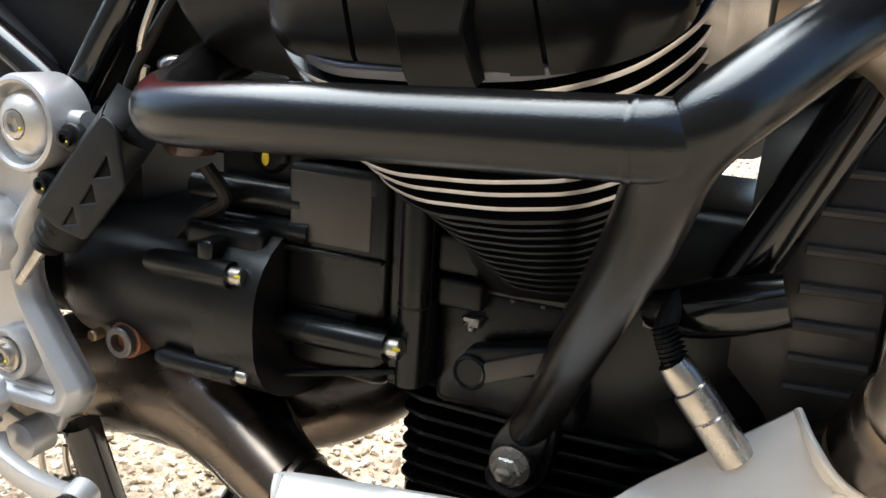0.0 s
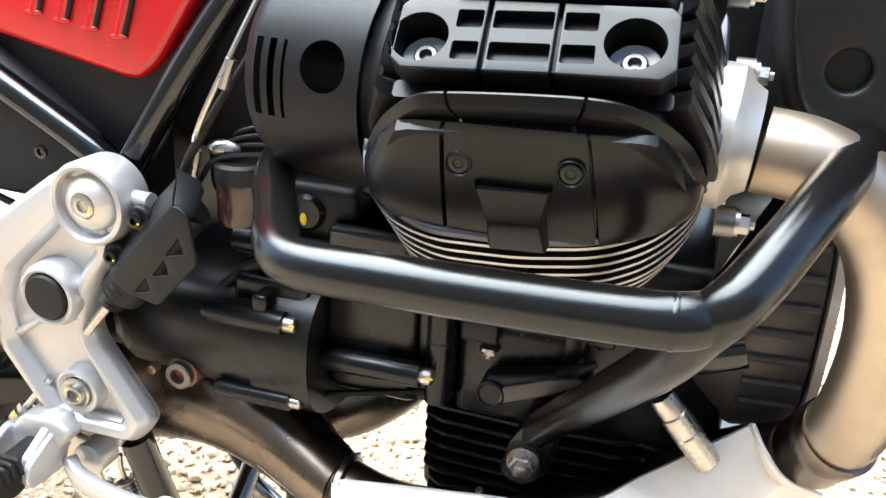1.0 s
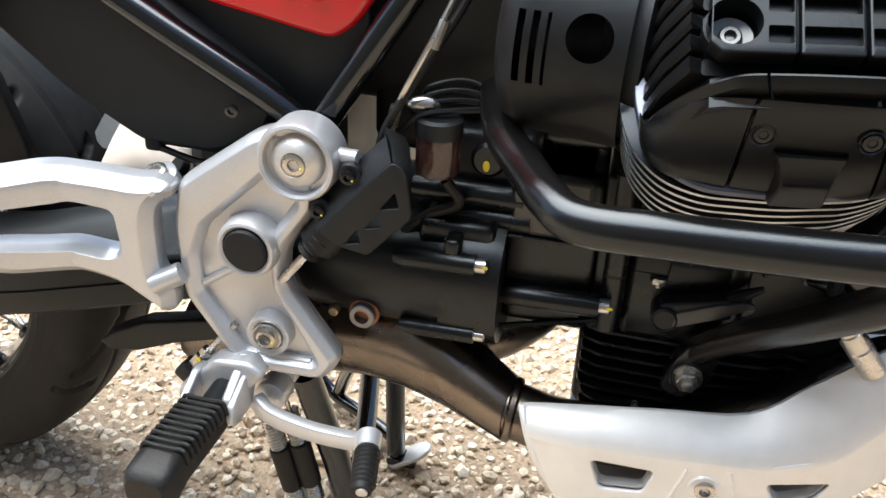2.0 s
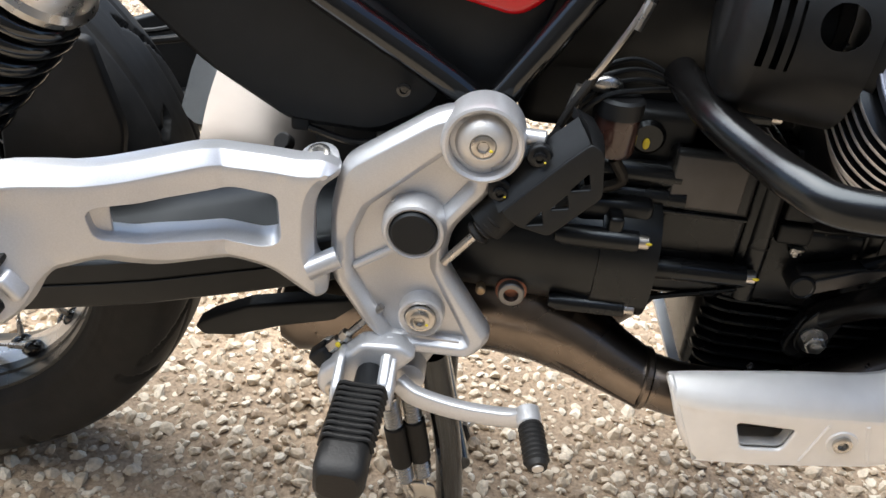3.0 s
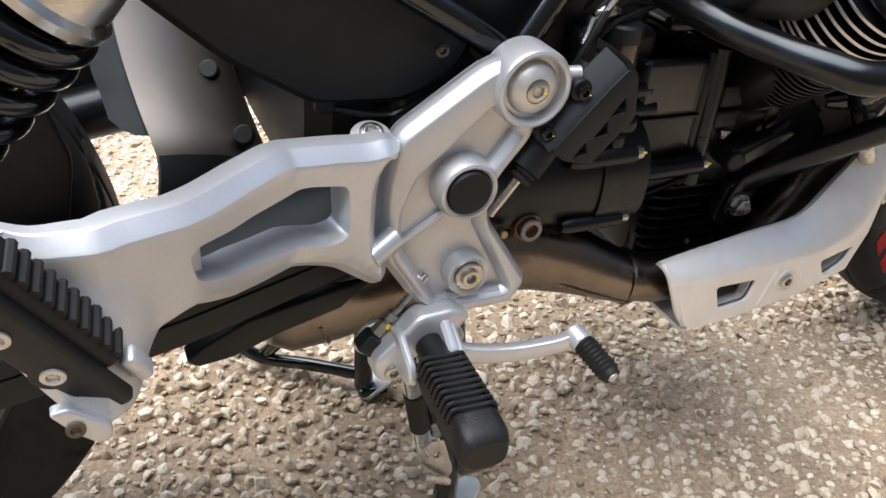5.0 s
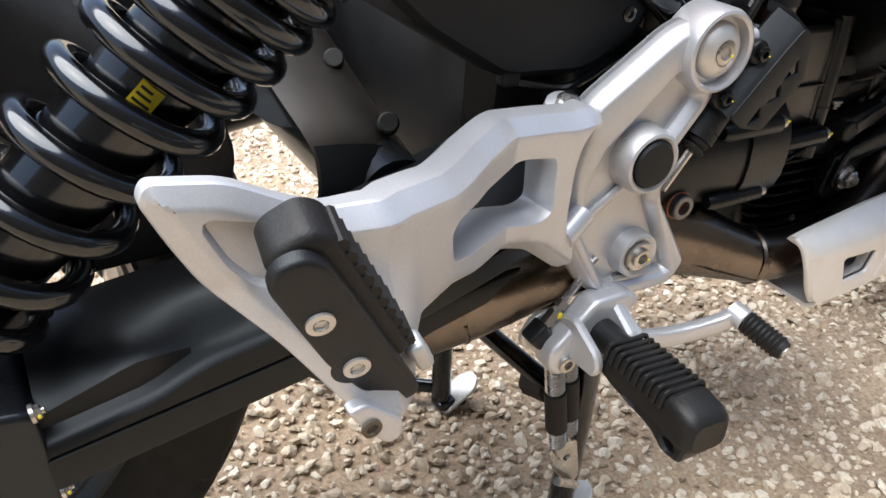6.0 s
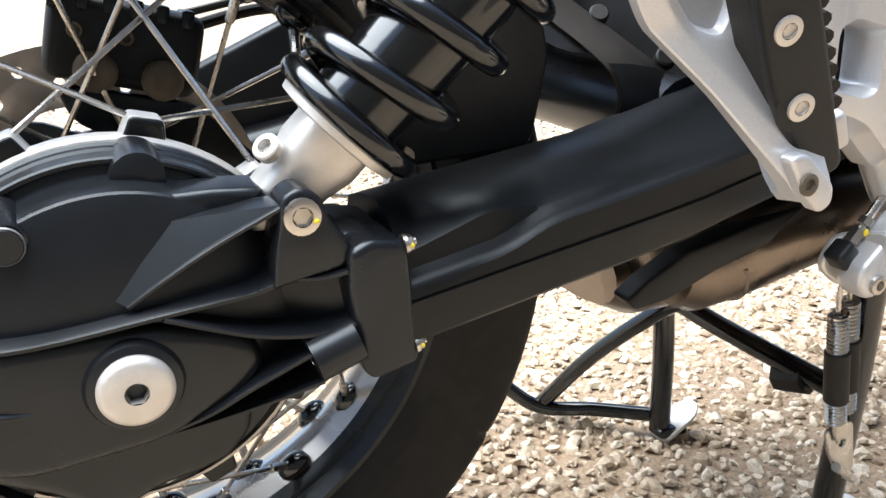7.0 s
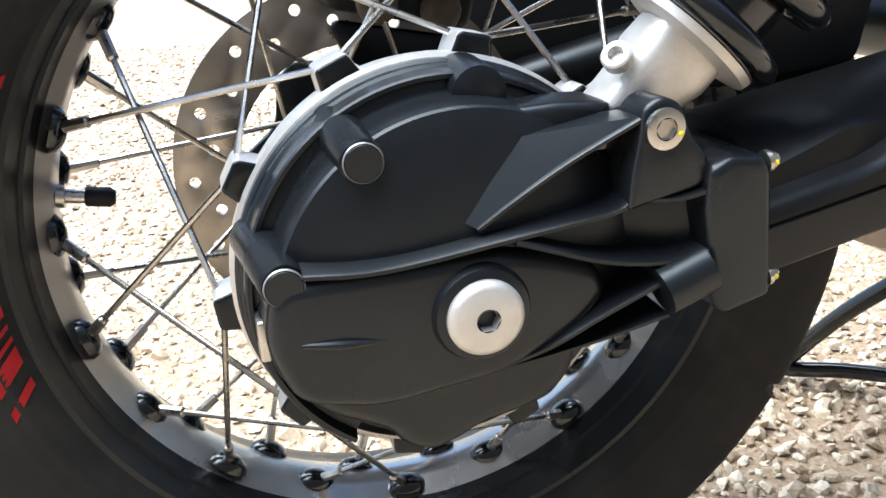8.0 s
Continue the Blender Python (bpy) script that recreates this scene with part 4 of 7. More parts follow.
    part("peg_hanger", hang, SILVER, br)
    for x, z0 in ((0.4990, 0.318), (0.5410, 0.320)):
        part("peg_fork", plate([rounded([(-0.274, z0 + 0.022), (-0.279, z0 + 0.012), (-0.274, z0 + 0.002), (-0.240, z0), (-0.225, z0 + 0.030), (-0.245, z0 + 0.036)], 0.006)], Matrix.Translation((x, 0, 0)) @ Matrix(((0, 0, 1, 0), (1, 0, 0, 0), (0, 1, 0, 0), (0, 0, 0, 1))), 0.007, 0.002), SILVER, br)
    part("gusset", plate([rounded([(-0.232, 0.367), (-0.242, 0.361), (-0.270, 0.345), (-0.272, 0.336), (-0.225, 0.330)], 0.003)], Matrix.Translation((0.5360, 0, 0)) @ Matrix(((0, 0, 1, 0), (1, 0, 0, 0), (0, 1, 0, 0), (0, 0, 0, 1))), 0.009, 0.0025), SILVER, br)
    part("stand_lug", plate([rounded([(0.552, 0.350), (0.582, 0.350), (0.566, 0.318), (0.556, 0.318)], 0.005)], side_plane(-0.200), 0.010, 0.003), SILVER, br)
    socket_bolt("hanger_bolt", V(0.4940, -0.2465, 0.3155), NEAR, 0.0072, br, 0.004)
    return br


br = bracket()


def rubber_peg(root, tip, up, wide, thick, name, label, ribs, parent=None):
    """A ribbed rubber footpeg from root to tip."""
    root, tip, up = Vector(root), Vector(tip), Vector(up)
    d = (tip - root).normalized()
    up = (up - d * up.dot(d)).normalized()
    side = d.cross(up)
    L = (tip - root).length
    rings = [oval(root + d * (L * t) - up * (0.0 if t < 0.75 else 0.003 * (t - 0.75) / 0.25), side, up, wide * w, thick * h, 28, 4) for t, w, h in ((0, 0.80, 0.72), (0.03, 0.94, 0.88), (0.10, 0.97, 0.92), (0.70, 0.98, 0.94), (0.74, 1.0, 1.05), (0.90, 1.0, 1.0), (0.97, 0.92, 0.86), (1.0, 0.76, 0.66))]
    peg = part(name, skin(bmesh.new(), rings), RUBBER, parent or bike, label)
    for i in range(ribs):
        t = 0.06 + 0.62 * i / (ribs - 1)
        c = root + d * (L * t)
        line = [c + side * wide * s + up * (thick * (0.95 if abs(s) < 0.9 else 0.3)) for s in (-1.02, -0.86, -0.4, 0.0, 0.4, 0.86, 1.02)]
        part("rib", tube(line, L * 0.62 / ribs * 0.33, 8, 3), RUBBER, peg)
    return peg


peg = rubber_peg((0.5215, -0.272, 0.3335), (0.5190, -0.3665, 0.3345), (0, 0, 1), 0.0190, 0.0165, "rider_footpeg", "black ribbed rubber rider footpeg", 10)
part("peg_core", tube([(0.524, -0.245, 0.336), (0.524, -0.275, 0.335)], 0.012, 14, smooth=False), PLASTIC, peg)
part("peg_plate", plate([rounded([(-0.270, 0.331), (-0.282, 0.322), (-0.330, 0.3155), (-0.344, 0.3065), (-0.360, 0.3085), (-0.362, 0.325), (-0.30, 0.333)], 0.005), rounded([(-0.340, 0.3175), (-0.347, 0.311), (-0.354, 0.313), (-0.350, 0.321)], 0.002), rounded([(-0.300, 0.323), (-0.312, 0.3215), (-0.314, 0.3245), (-0.302, 0.3262)], 0.001)], Matrix.Translation((0.517, 0, -0.001)) @ Matrix(((0, 0, 1, 0), (1, 0, 0, 0), (0, 1, 0, 0), (0, 0, 0, 1))), 0.028, 0.002), PLASTIC, peg)


# ---- passenger arm and peg ----
def passenger_arm():
    """One casting: a post at the bracket, two rails round a slot, and a broad tail that swings outward."""
    def bend(x, z):
        y = float(np.interp(x, [0.18, 0.262, 0.29, 0.300, 0.315, 0.333, 0.372, 0.408, 0.45, 0.50], [-0.330, -0.331, -0.329, -0.322, -0.3155, -0.307, -0.275, -0.2515, -0.2445, -0.239]))
        low = min(1.0, max(0.0, (0.50 - z) / 0.065)) * min(1.0, max(0.0, (0.31 - x) / 0.03))
        return y - 0.033 * low

    def along(pts, step=0.006):
        out = []
        for a, b in zip(pts, pts[1:] + pts[:1]):
            a, b = Vector(a), Vector(b)
            n = max(1, int((b - a).length / step))
            out += [a + (b - a) * (i / n) for i in range(n)]
        return out

    def bent(bm):
        for v in bm.verts:
            x, z, depth = v.co
            slope = (bend(x + 0.006, z) - bend(x - 0.006, z)) / 0.012
            thin = 0.5 + 0.5 * min(1.0, max(0.0, (x - 0.24) / 0.06))
            v.co = V(x, bend(x, z) + 0.004, z) + V(slope, -1, 0).normalized() * (depth * thin)
        return bm

    outer = rounded([(0.1875, 0.545), (0.191, 0.5525), (0.222, 0.5485), (0.243, 0.538), (0.262, 0.5295), (0.285, 0.5285), (0.316, 0.5265), (0.348, 0.5225), (0.372, 0.523), (0.398, 0.5255), (0.412, 0.5235), (0.440, 0.5210), (0.465, 0.5180), (0.480, 0.5200), (0.492, 0.5135), (0.4915, 0.5075), (0.478, 0.496), (0.4745, 0.481), (0.4745, 0.440), (0.4860, 0.4220), (0.4850, 0.405), (0.4765, 0.400), (0.470, 0.4030), (0.441, 0.425), (0.418, 0.4325), (0.392, 0.4345), (0.368, 0.4365), (0.348, 0.4460), (0.335, 0.4540), (0.322, 0.451), (0.3085, 0.449), (0.301, 0.432), (0.290, 0.4235), (0.277, 0.4265), (0.259, 0.448), (0.238, 0.474), (0.210, 0.502), (0.197, 0.525)], 0.008)
    slot = rounded([(0.334, 0.4960), (0.357, 0.4930), (0.378, 0.4935), (0.401, 0.4945), (0.418, 0.4960), (0.4455, 0.4910), (0.4480, 0.4560), (0.436, 0.4530), (0.409, 0.4585), (0.388, 0.4610), (0.360, 0.4660), (0.337, 0.4770)], 0.005)
    tail = rounded([(0.212, 0.533), (0.238, 0.527), (0.248, 0.512), (0.244, 0.500), (0.232, 0.503), (0.222, 0.514)], 0.004)
    lines = [along([tuple(p) for p in line]) for line in (outer, slot, tail)]
    bm = bent(plate(lines, Matrix(), 0.027, 0.003, profile=[(0, 0.0010), (0.0008, 0.0034), (0.0078, 0.0118), (0.0092, 0.0131), (0.0106, 0.0135)], grid=0.007, hole=0.3))
    floor = rounded([(0.310, 0.503), (0.345, 0.497), (0.346, 0.468), (0.316, 0.474)], 0.002)
    sunk = bent(plate([along([tuple(p) for p in floor])], Matrix.Translation((0, 0, -0.002)), 0.010, 0.002, grid=0.007))
    pit = bent(plate([along([(0.202, 0.541), (0.252, 0.534), (0.256, 0.492), (0.228, 0.490), (0.210, 0.510)])], Matrix.Translation((0, 0, -0.001)), 0.012, 0.002, grid=0.007))
    arm = part("passenger_arm", bm, SILVER, bike, "silver cast passenger footrest arm", sharp=0.36)
    part("sunk_panel", sunk, SILVER, arm)
    part("sunk_panel", pit, SILVER, arm)
    part("foot", tube([(0.470, -0.246, 0.428), (0.492, -0.238, 0.438)], 0.009, 14, smooth=False), SILVER, arm)
    part("bolt_pad", lathe([(-0.010, 0.0150), (0.001, 0.0145), (0.002, 0.012)], V(0.474, -0.225, 0.513), (-0.1, -0.45, 1), 24), SILVER, arm)
    socket_bolt("arm_bolt", V(0.474, -0.226, 0.515), (-0.1, -0.45, 1), 0.0085, arm, 0.005, STEEL, True)
    part("hinge_lug", plate([rounded([(0.257, 0.450), (0.267, 0.452), (0.286, 0.436), (0.286, 0.427), (0.279, 0.4235), (0.268, 0.434)], 0.004)], side_plane(-0.366), 0.009, 0.002), SILVER, arm)
    socket_bolt("hinge_pin", V(0.2690, -0.3705, 0.4380), NEAR, 0.0050, arm, 0.0015, DIRTY)
    return arm


arm = passenger_arm()


def passenger_peg():
    """A peg folded up against its arm: a flat black plate with a ribbed rubber pad."""
    e1 = V(0.515, 0.155, -0.85).normalized()
    n = V(-0.22, -0.97, -0.05)
    n = (n - e1 * n.dot(e1)).normalized()
    e2 = n.cross(e1)
    m = Matrix((e1, e2, n)).transposed().to_4x4()
    m.translation = V(0.244, -0.372, 0.502)
    base = plate([rounded([(-0.037, -0.001), (-0.029, -0.0085), (0.030, -0.0100), (0.058, -0.006), (0.076, -0.002), (0.0815, 0.003), (0.0815, 0.0165), (0.0, 0.0170), (-0.026, 0.0165), (-0.036, 0.0105)], 0.007)], m @ Matrix.Translation((0, 0, -0.006)), 0.010, 0.003, 3)
    peg = part("passenger_footpeg", base, PLASTIC, bike, "folded black passenger footpeg with rubber pad")
    pad = plate([rounded([(-0.037, 0.000), (-0.031, -0.0065), (0.056, -0.0065), (0.060, -0.003), (0.060, 0.020), (0.056, 0.0235), (-0.030, 0.0235), (-0.0385, 0.016)], 0.010)], m @ Matrix.Translation((0, 0, -0.0215)), 0.026, 0.006, 3)
    rp = part("rubber_pad", pad, RUBBER, peg)
    for i in range(10):
        q = -0.022 + 0.0085 * i
        a, b = m @ V(q, 0.0232, -0.0115), m @ V(q, 0.0232, -0.0320)
        part("pad_rib", tube([a, b], 0.0034, 8, smooth=False), RUBBER, rp)
    for q in (0.0, 0.0375):
        s = socket_bolt("peg_screw", m @ V(q, 0, -0.0012), n, 0.0062, peg, 0.0018, CASTALU)
    part("peg_dimple", lathe([(-0.0035, 0.009), (-0.0004, 0.0095), (0.0, 0.0115)], m @ V(0.0375, 0, -0.0012), n, 24), PLASTIC, peg)
    part("end_tab", block(m @ V(0.0715, 0.0235, -0.017), (0.020, 0.009, 0.013), 0.003, m.to_3x3().to_4x4()), SILVER, peg)


passenger_peg()


# ---- brake pedal ----
def pedal():
    pts = [(0.546, -0.236, 0.322), (0.563, -0.2445, 0.3160), (0.600, -0.2515, 0.3135), (0.638, -0.2600, 0.3200), (0.653, -0.2645, 0.3280)]
    rings = []
    line = spline(pts, 5)
    for i, p in enumerate(line):
        d = (line[min(i + 1, len(line) - 1)] - line[max(i - 1, 0)]).normalized()
        s = d.cross(V(0, 0, 1)).normalized()
        rings.append(oval(p, s, s.cross(d), 0.0055, 0.0085 - 0.0015 * i / len(line), 16, 5))
    ped = part("brake_pedal", skin(bmesh.new(), rings), SILVER, bike, "silver brake pedal with rubber tip")
    part("pedal_clamp", lathe([(-0.007, 0.0100), (0.007, 0.0100), (0.008, 0.009)], V(0.654, -0.2660, 0.3275), (0.15, -0.95, -0.20), 20), SILVER, ped)
    d = V(0.17, -0.95, -0.20).normalized()
    a = V(0.6555, -0.2715, 0.3265)
    tip = part("pedal_rubber", lathe([(0.0, 0.0085), (0.002, 0.0095), (0.036, 0.0088), (0.040, 0.0075)], a, d, 18), RUBBER, ped)
    for i in range(8):
        part("rib", lathe([(0.003 + 0.0042 * i, 0.009), (0.0045 + 0.0042 * i, 0.0104), (0.0062 + 0.0042 * i, 0.009)], a, d, 18), RUBBER, tip)
    part("tip_end", lathe([(0.039, 0.0045), (0.0412, 0.0045), (0.0416, 0.003)], a, d, 16), CASTALU, tip)
    # push rod and its switch behind the hanger
    part("pedal_pivot", lathe([(0, 0.014), (0.02, 0.014), (0.022, 0.011)], V(0.553, -0.205, 0.318), NEAR, 24), SILVER, ped)
    part("rear_lever", plate([rounded([(0.468, 0.322), (0.480, 0.345), (0.503, 0.345), (0.556, 0.330), (0.556, 0.308), (0.494, 0.303)], 0.01)], side_plane(-0.216), 0.007, 0.002), CASTALU, ped)
    part("push_rod", tube([(0.484, -0.226, 0.337), (0.527, -0.224, 0.388)], 0.0032, 10, smooth=False), STEEL, ped)
    part("rod_nut", lathe([(0, 0.006), (0.012, 0.006)], V(0.4865, -0.226, 0.3405), (0.63, 0, 0.77), 6), STEEL, ped)
    part("rod_nut", lathe([(0, 0.0055), (0.006, 0.0055)], V(0.4965, -0.226, 0.353), (0.63, 0, 0.77), 6), STEEL, ped)
    part("paint_mark", ball(V(0.4935, -0.2320, 0.3495), 0.0024, (1, 0.5, 1.2), 8, 6), YELLOW, ped)
    part("clevis", block(V(0.4800, -0.226, 0.333), (0.018, 0.016, 0.016), 0.003, Matrix.Rotation(radians(-45), 4, "Y")), PLASTIC, ped)


pedal()


# ---- rear brake cylinder guard, cable and reservoir ----
def guard():
    m = side_plane(-0.243)
    tri = lambda x, z, s: rounded([(x - s, z - s), (x + s * 0.9, z - s * 0.6), (x + s * 0.5, z + s)], s * 0.2)  # noqa: E731
    face = [(0.609, 0.4965), (0.650, 0.5430), (0.664, 0.5575), (0.6735, 0.5520), (0.6785, 0.5180), (0.646, 0.4820), (0.622, 0.4870)]
    g = part("cylinder_guard", plate([rounded(face, 0.004), tri(0.6624, 0.5276, 0.0072), tri(0.6505, 0.5104, 0.0066), tri(0.635, 0.4953, 0.0062)], m, 0.004, 0.0012), PLASTIC, bike, "black pressed guard with triangular holes")
    # folded flank along the upper edge, and the closed top
    wall = []
    for x, z in ((0.609, 0.4965), (0.630, 0.5200), (0.650, 0.5430), (0.664, 0.5575)):
        wall.append([V(x - 0.0012, -0.2438, z - 0.0010), V(x - 0.0035, -0.2400, z + 0.0030), V(x - 0.0105, -0.2250, z + 0.0105), V(x - 0.0105, -0.2225, z + 0.0090), V(x - 0.0015, -0.2400, z - 0.0005)])
    part("guard_flank", skin(bmesh.new(), wall), PLASTIC, g, sharp=0.8)
    top = [[V(0.6640, -0.2440, 0.5575), V(0.6735, -0.2440, 0.5520), V(0.6745, -0.2410, 0.5480), V(0.6640, -0.2410, 0.5520)], [V(0.6600, -0.2340, 0.5665), V(0.6720, -0.2320, 0.5590), V(0.6740, -0.2320, 0.5530), V(0.6600, -0.2340, 0.5600)], [V(0.6500, -0.2180, 0.5725), V(0.6650, -0.2150, 0.5650), V(0.6680, -0.2150, 0.5580), V(0.6500, -0.2180, 0.5650)]]
    part("guard_top", skin(bmesh.new(), [spline(r, 1, True) for r in top]), PLASTIC, g, sharp=0.9)
    part("inner_cylinder", tube([(0.600, -0.222, 0.474), (0.655, -0.214, 0.545)], 0.016, 18, smooth=False), PLASTIC, g)
    for p in (V(0.631, -0.240, 0.540), V(0.607, -0.238, 0.509)):
        pad = part("guard_foot", plate([disc_line(p.x, p.z, 0.009)], side_plane(p.y + 0.006), 0.008, 0.002), PLASTIC, g)
        socket_bolt("guard_bolt", p, NEAR, 0.0052, g, 0.003, BLACK, True)
    for i in range(4):
        part("rubber_boot", lathe([(0, 0.008), (0.0025, 0.0105), (0.005, 0.008)], V(0.594 + 0.0036 * i, -0.228, 0.467 + 0.0045 * i), (0.62, 0, 0.78), 16), RUBBER, g)
    part("cylinder_rod", tube([(0.572, -0.230, 0.440), (0.596, -0.228, 0.470)], 0.0036, 10, smooth=False), STEEL, g)


guard()


def reservoir():
    r = part("fluid_reservoir", lathe([(0, 0.014), (0.004, 0.0165), (0.030, 0.0165), (0.031, 0.014)], V(0.6850, -0.197, 0.5330), (0, 0, 1), 24), BROWN, bike, "small brown brake fluid reservoir")
    part("reservoir_lid", lathe([(0.030, 0.0175), (0.042, 0.0175), (0.044, 0.015)], V(0.6850, -0.197, 0.5330), (0, 0, 1), 24), PLASTIC, r)
    for k in range(4):
        part("cable", tube([(0.655 + 0.004 * k, -0.20 + 0.01 * k, 0.560 + 0.006 * k), (0.672, -0.205 + 0.01 * k, 0.578 + 0.004 * k), (0.700, -0.195 + 0.01 * k, 0.582 + 0.004 * k), (0.735, -0.17, 0.578)], 0.0022, 8), PLASTIC, r)
    part("wire_clip", ball(V(0.672, -0.195, 0.583), 0.010, (1.3, 0.6, 0.7)), STEEL, r)
    part("hose", tube([(0.690, -0.19, 0.525), (0.700, -0.185, 0.505), (0.676, -0.180, 0.490), (0.655, -0.18, 0.470)], 0.0045, 10), RUBBER, r)
    part("hose", tube([(0.640, -0.205, 0.540), (0.650, -0.21, 0.570), (0.672, -0.205, 0.610), (0.700, -0.190, 0.660), (0.72, -0.17, 0.72)], 0.0032, 10), RUBBER, r)
    part("hose", tube([(0.650, -0.20, 0.572), (0.664, -0.212, 0.600), (0.684, -0.210, 0.640), (0.705, -0.195, 0.690)], 0.0022, 8), STEEL, r)
    part("crimp", lathe([(0, 0.0045), (0.02, 0.0045)], V(0.650, -0.203, 0.563), (0.25, 0, 1), 10), STEEL, r)
    part("crimp", lathe([(0, 0.004), (0.02, 0.004)], V(0.682, -0.21, 0.628), (0.35, 0.1, 1), 10), STEEL, r)
    socket_bolt("banjo_bolt", V(0.658, -0.226, 0.545), NEAR, 0.0055, r, 0.004, BLACK)


reservoir()


# ---- engine ----
def long_bolt(parent, a, b, r, mark=True):
    """A tubular casting lug along the engine with a bolt head at its front end."""
    a, b = Vector(a), Vector(b)
    d = (b - a).normalized()
    lug = part("bolt_lug", tube([a, a + (b - a) * 0.1, b - d * 0.012], [r * 0.7, r, r], 16, smooth=False), BLACK, parent)
    h = part("bolt_head", lathe([(-0.012, r * 0.66), (-0.004, r * 0.66), (-0.003, r * 0.52)], b, d, 16), STEEL, lug)
    if mark:
        part("paint_mark", ball(b + d * -0.004 + V(0, -r * 0.62, r * 0.2), r * 0.22, (1.4, 0.5, 0.7), 8, 6), YELLOW, h)


def engine():
    # gearbox tube, bell and the flat-faced block before it
    rings = [oval(V(x, -0.110, z), V(0, 1, 0), V(0, 0, 1), ry, rz, 36, 2.6) for x, z, ry, rz in ((0.545, 0.432, 0.070, 0.045), (0.58, 0.432, 0.090, 0.052), (0.66, 0.432, 0.094, 0.056), (0.690, 0.432, 0.096, 0.059), (0.735, 0.432, 0.096, 0.060))]
    eng = part("engine", skin(bmesh.new(), rings), BLACK, bike, "satin black transverse V-twin engine")
    part("bell_band", skin(bmesh.new(), [oval(V(x, -0.110, 0.432), V(0, 1, 0), V(0, 0, 1), 0.0985, 0.063, 36, 2.6) for x in (0.692, 0.698, 0.724, 0.738)]), BLACK, eng)
    # drain plug with its copper washer
    dp = part("filler_plug", lathe([(-0.012, 0.0110), (0.002, 0.0110), (0.002, 0.0108), (0.0055, 0.0108), (0.0065, 0.0098), (0.0065, 0.0062), (-0.002, 0.0058), (-0.002, 0.003)], V(0.629, -0.200, 0.402), NEAR, 30), WELL, eng, "steel plug with a copper washer")
    part("washer", lathe([(-0.012, 0.0128), (0.0005, 0.0128), (0.0012, 0.012)], V(0.629, -0.199, 0.402), NEAR, 30), material("copper_washer", (0.35, 0.16, 0.10), 0.5, 0.6), dp)
    part("bleed_nipple", lathe([(0, 0.004), (0.008, 0.004), (0.009, 0.003)], V(0.604, -0.196, 0.401), NEAR, 12), material("brass", (0.45, 0.33, 0.2), 0.4, 0.8), eng)
    long_bolt(eng, (0.655, -0.203, 0.463), (0.731, -0.203, 0.464), 0.0085)
    long_bolt(eng, (0.660, -0.201, 0.399), (0.733, -0.200, 0.399), 0.0075, False)
    part("cable_lug", block(V(0.700, -0.196, 0.474), (0.012, 0.02, 0.018), 0.003), BLACK, eng)
    part("starter_top", block(V(0.700, -0.165, 0.478), (0.060, 0.05, 0.024), 0.006), BLACK, eng)
    # block with the flat side face
    part("timing_block", block(V(0.772, -0.110, 0.486), (0.070, 0.128, 0.092), 0.006), BLACK, eng)
    part("lower_block", block(V(0.772, -0.112, 0.452), (0.074, 0.118, 0.110), 0.010), BLACK, eng)
    part("top_cap", block(V(0.770, -0.125, 0.524), (0.062, 0.100, 0.016), 0.004), PLASTIC, eng)
    part("flange", block(V(0.814, -0.102, 0.470), (0.014, 0.136, 0.135), 0.004), BLACK, eng)
    part("flange", block(V(0.828, -0.100, 0.468), (0.010, 0.130, 0.130), 0.003), BLACK, eng)
    part("face_ledge", block(V(0.771, -0.1725, 0.4795), (0.070, 0.010, 0.003), 0.001), BLACK, eng)
    part("face_plate", block(V(0.769, -0.1735, 0.506), (0.056, 0.004, 0.044), 0.0015), GREYFACE, eng)
    part("face_plate", block(V(0.764, -0.1715, 0.450), (0.050, 0.004, 0.044), 0.0015), BLACK, eng)
    part("pillar", tube([(0.823, -0.166, 0.405), (0.823, -0.166, 0.47), (0.822, -0.164, 0.538)], 0.0095, 18), BLACK, eng)
    part("pillar_joint", lathe([(-0.001, 0.0098), (0.001, 0.0098)], V(0.823, -0.166, 0.455), (0, 0, 1), 18), PLASTIC, eng)
    long_bolt(eng, (0.735, -0.180, 0.430), (0.827, -0.181, 0.432), 0.0095)
    part("stay_rib", tube([(0.738, -0.175, 0.395), (0.815, -0.170, 0.412)], 0.0025, 8, smooth=False), BLACK, eng)
    long_bolt(eng, (0.760, -0.160, 0.560), (0.815, -0.162, 0.562), 0.008, False)
    # box of plugs and sight glass behind the reservoir
    part("breather_box", block(V(0.715, -0.125, 0.520), (0.08, 0.07, 0.07), 0.008), PLASTIC, eng)
    part("sight_plug", lathe([(-0.01, 0.014), (0.0, 0.014), (0.003, 0.011)], V(0.717, -0.162, 0.534), NEAR, 24), BLACK, eng)
    part("paint_mark", ball(V(0.716, -0.166, 0.530), 0.004, (0.7, 0.4, 1.2), 8, 6), YELLOW, eng)
    part("cross_pipe", tube([(0.66, -0.16, 0.505), (0.70, -0.165, 0.506), (0.748, -0.165, 0.506)], 0.011, 16, smooth=False), BLACK, eng)
    part("cross_pipe", tube([(0.69, -0.165, 0.487), (0.755, -0.17, 0.489)], 0.009, 14, smooth=False), BLACK, eng)
    # crankcase
    part("crankcase", block(V(0.925, -0.065, 0.455), (0.200, 0.150, 0.150), 0.012), BLACK, eng)
    part("crankcase_side", block(V(0.88, -0.125, 0.430), (0.095, 0.060, 0.080), 0.008), BLACK, eng)
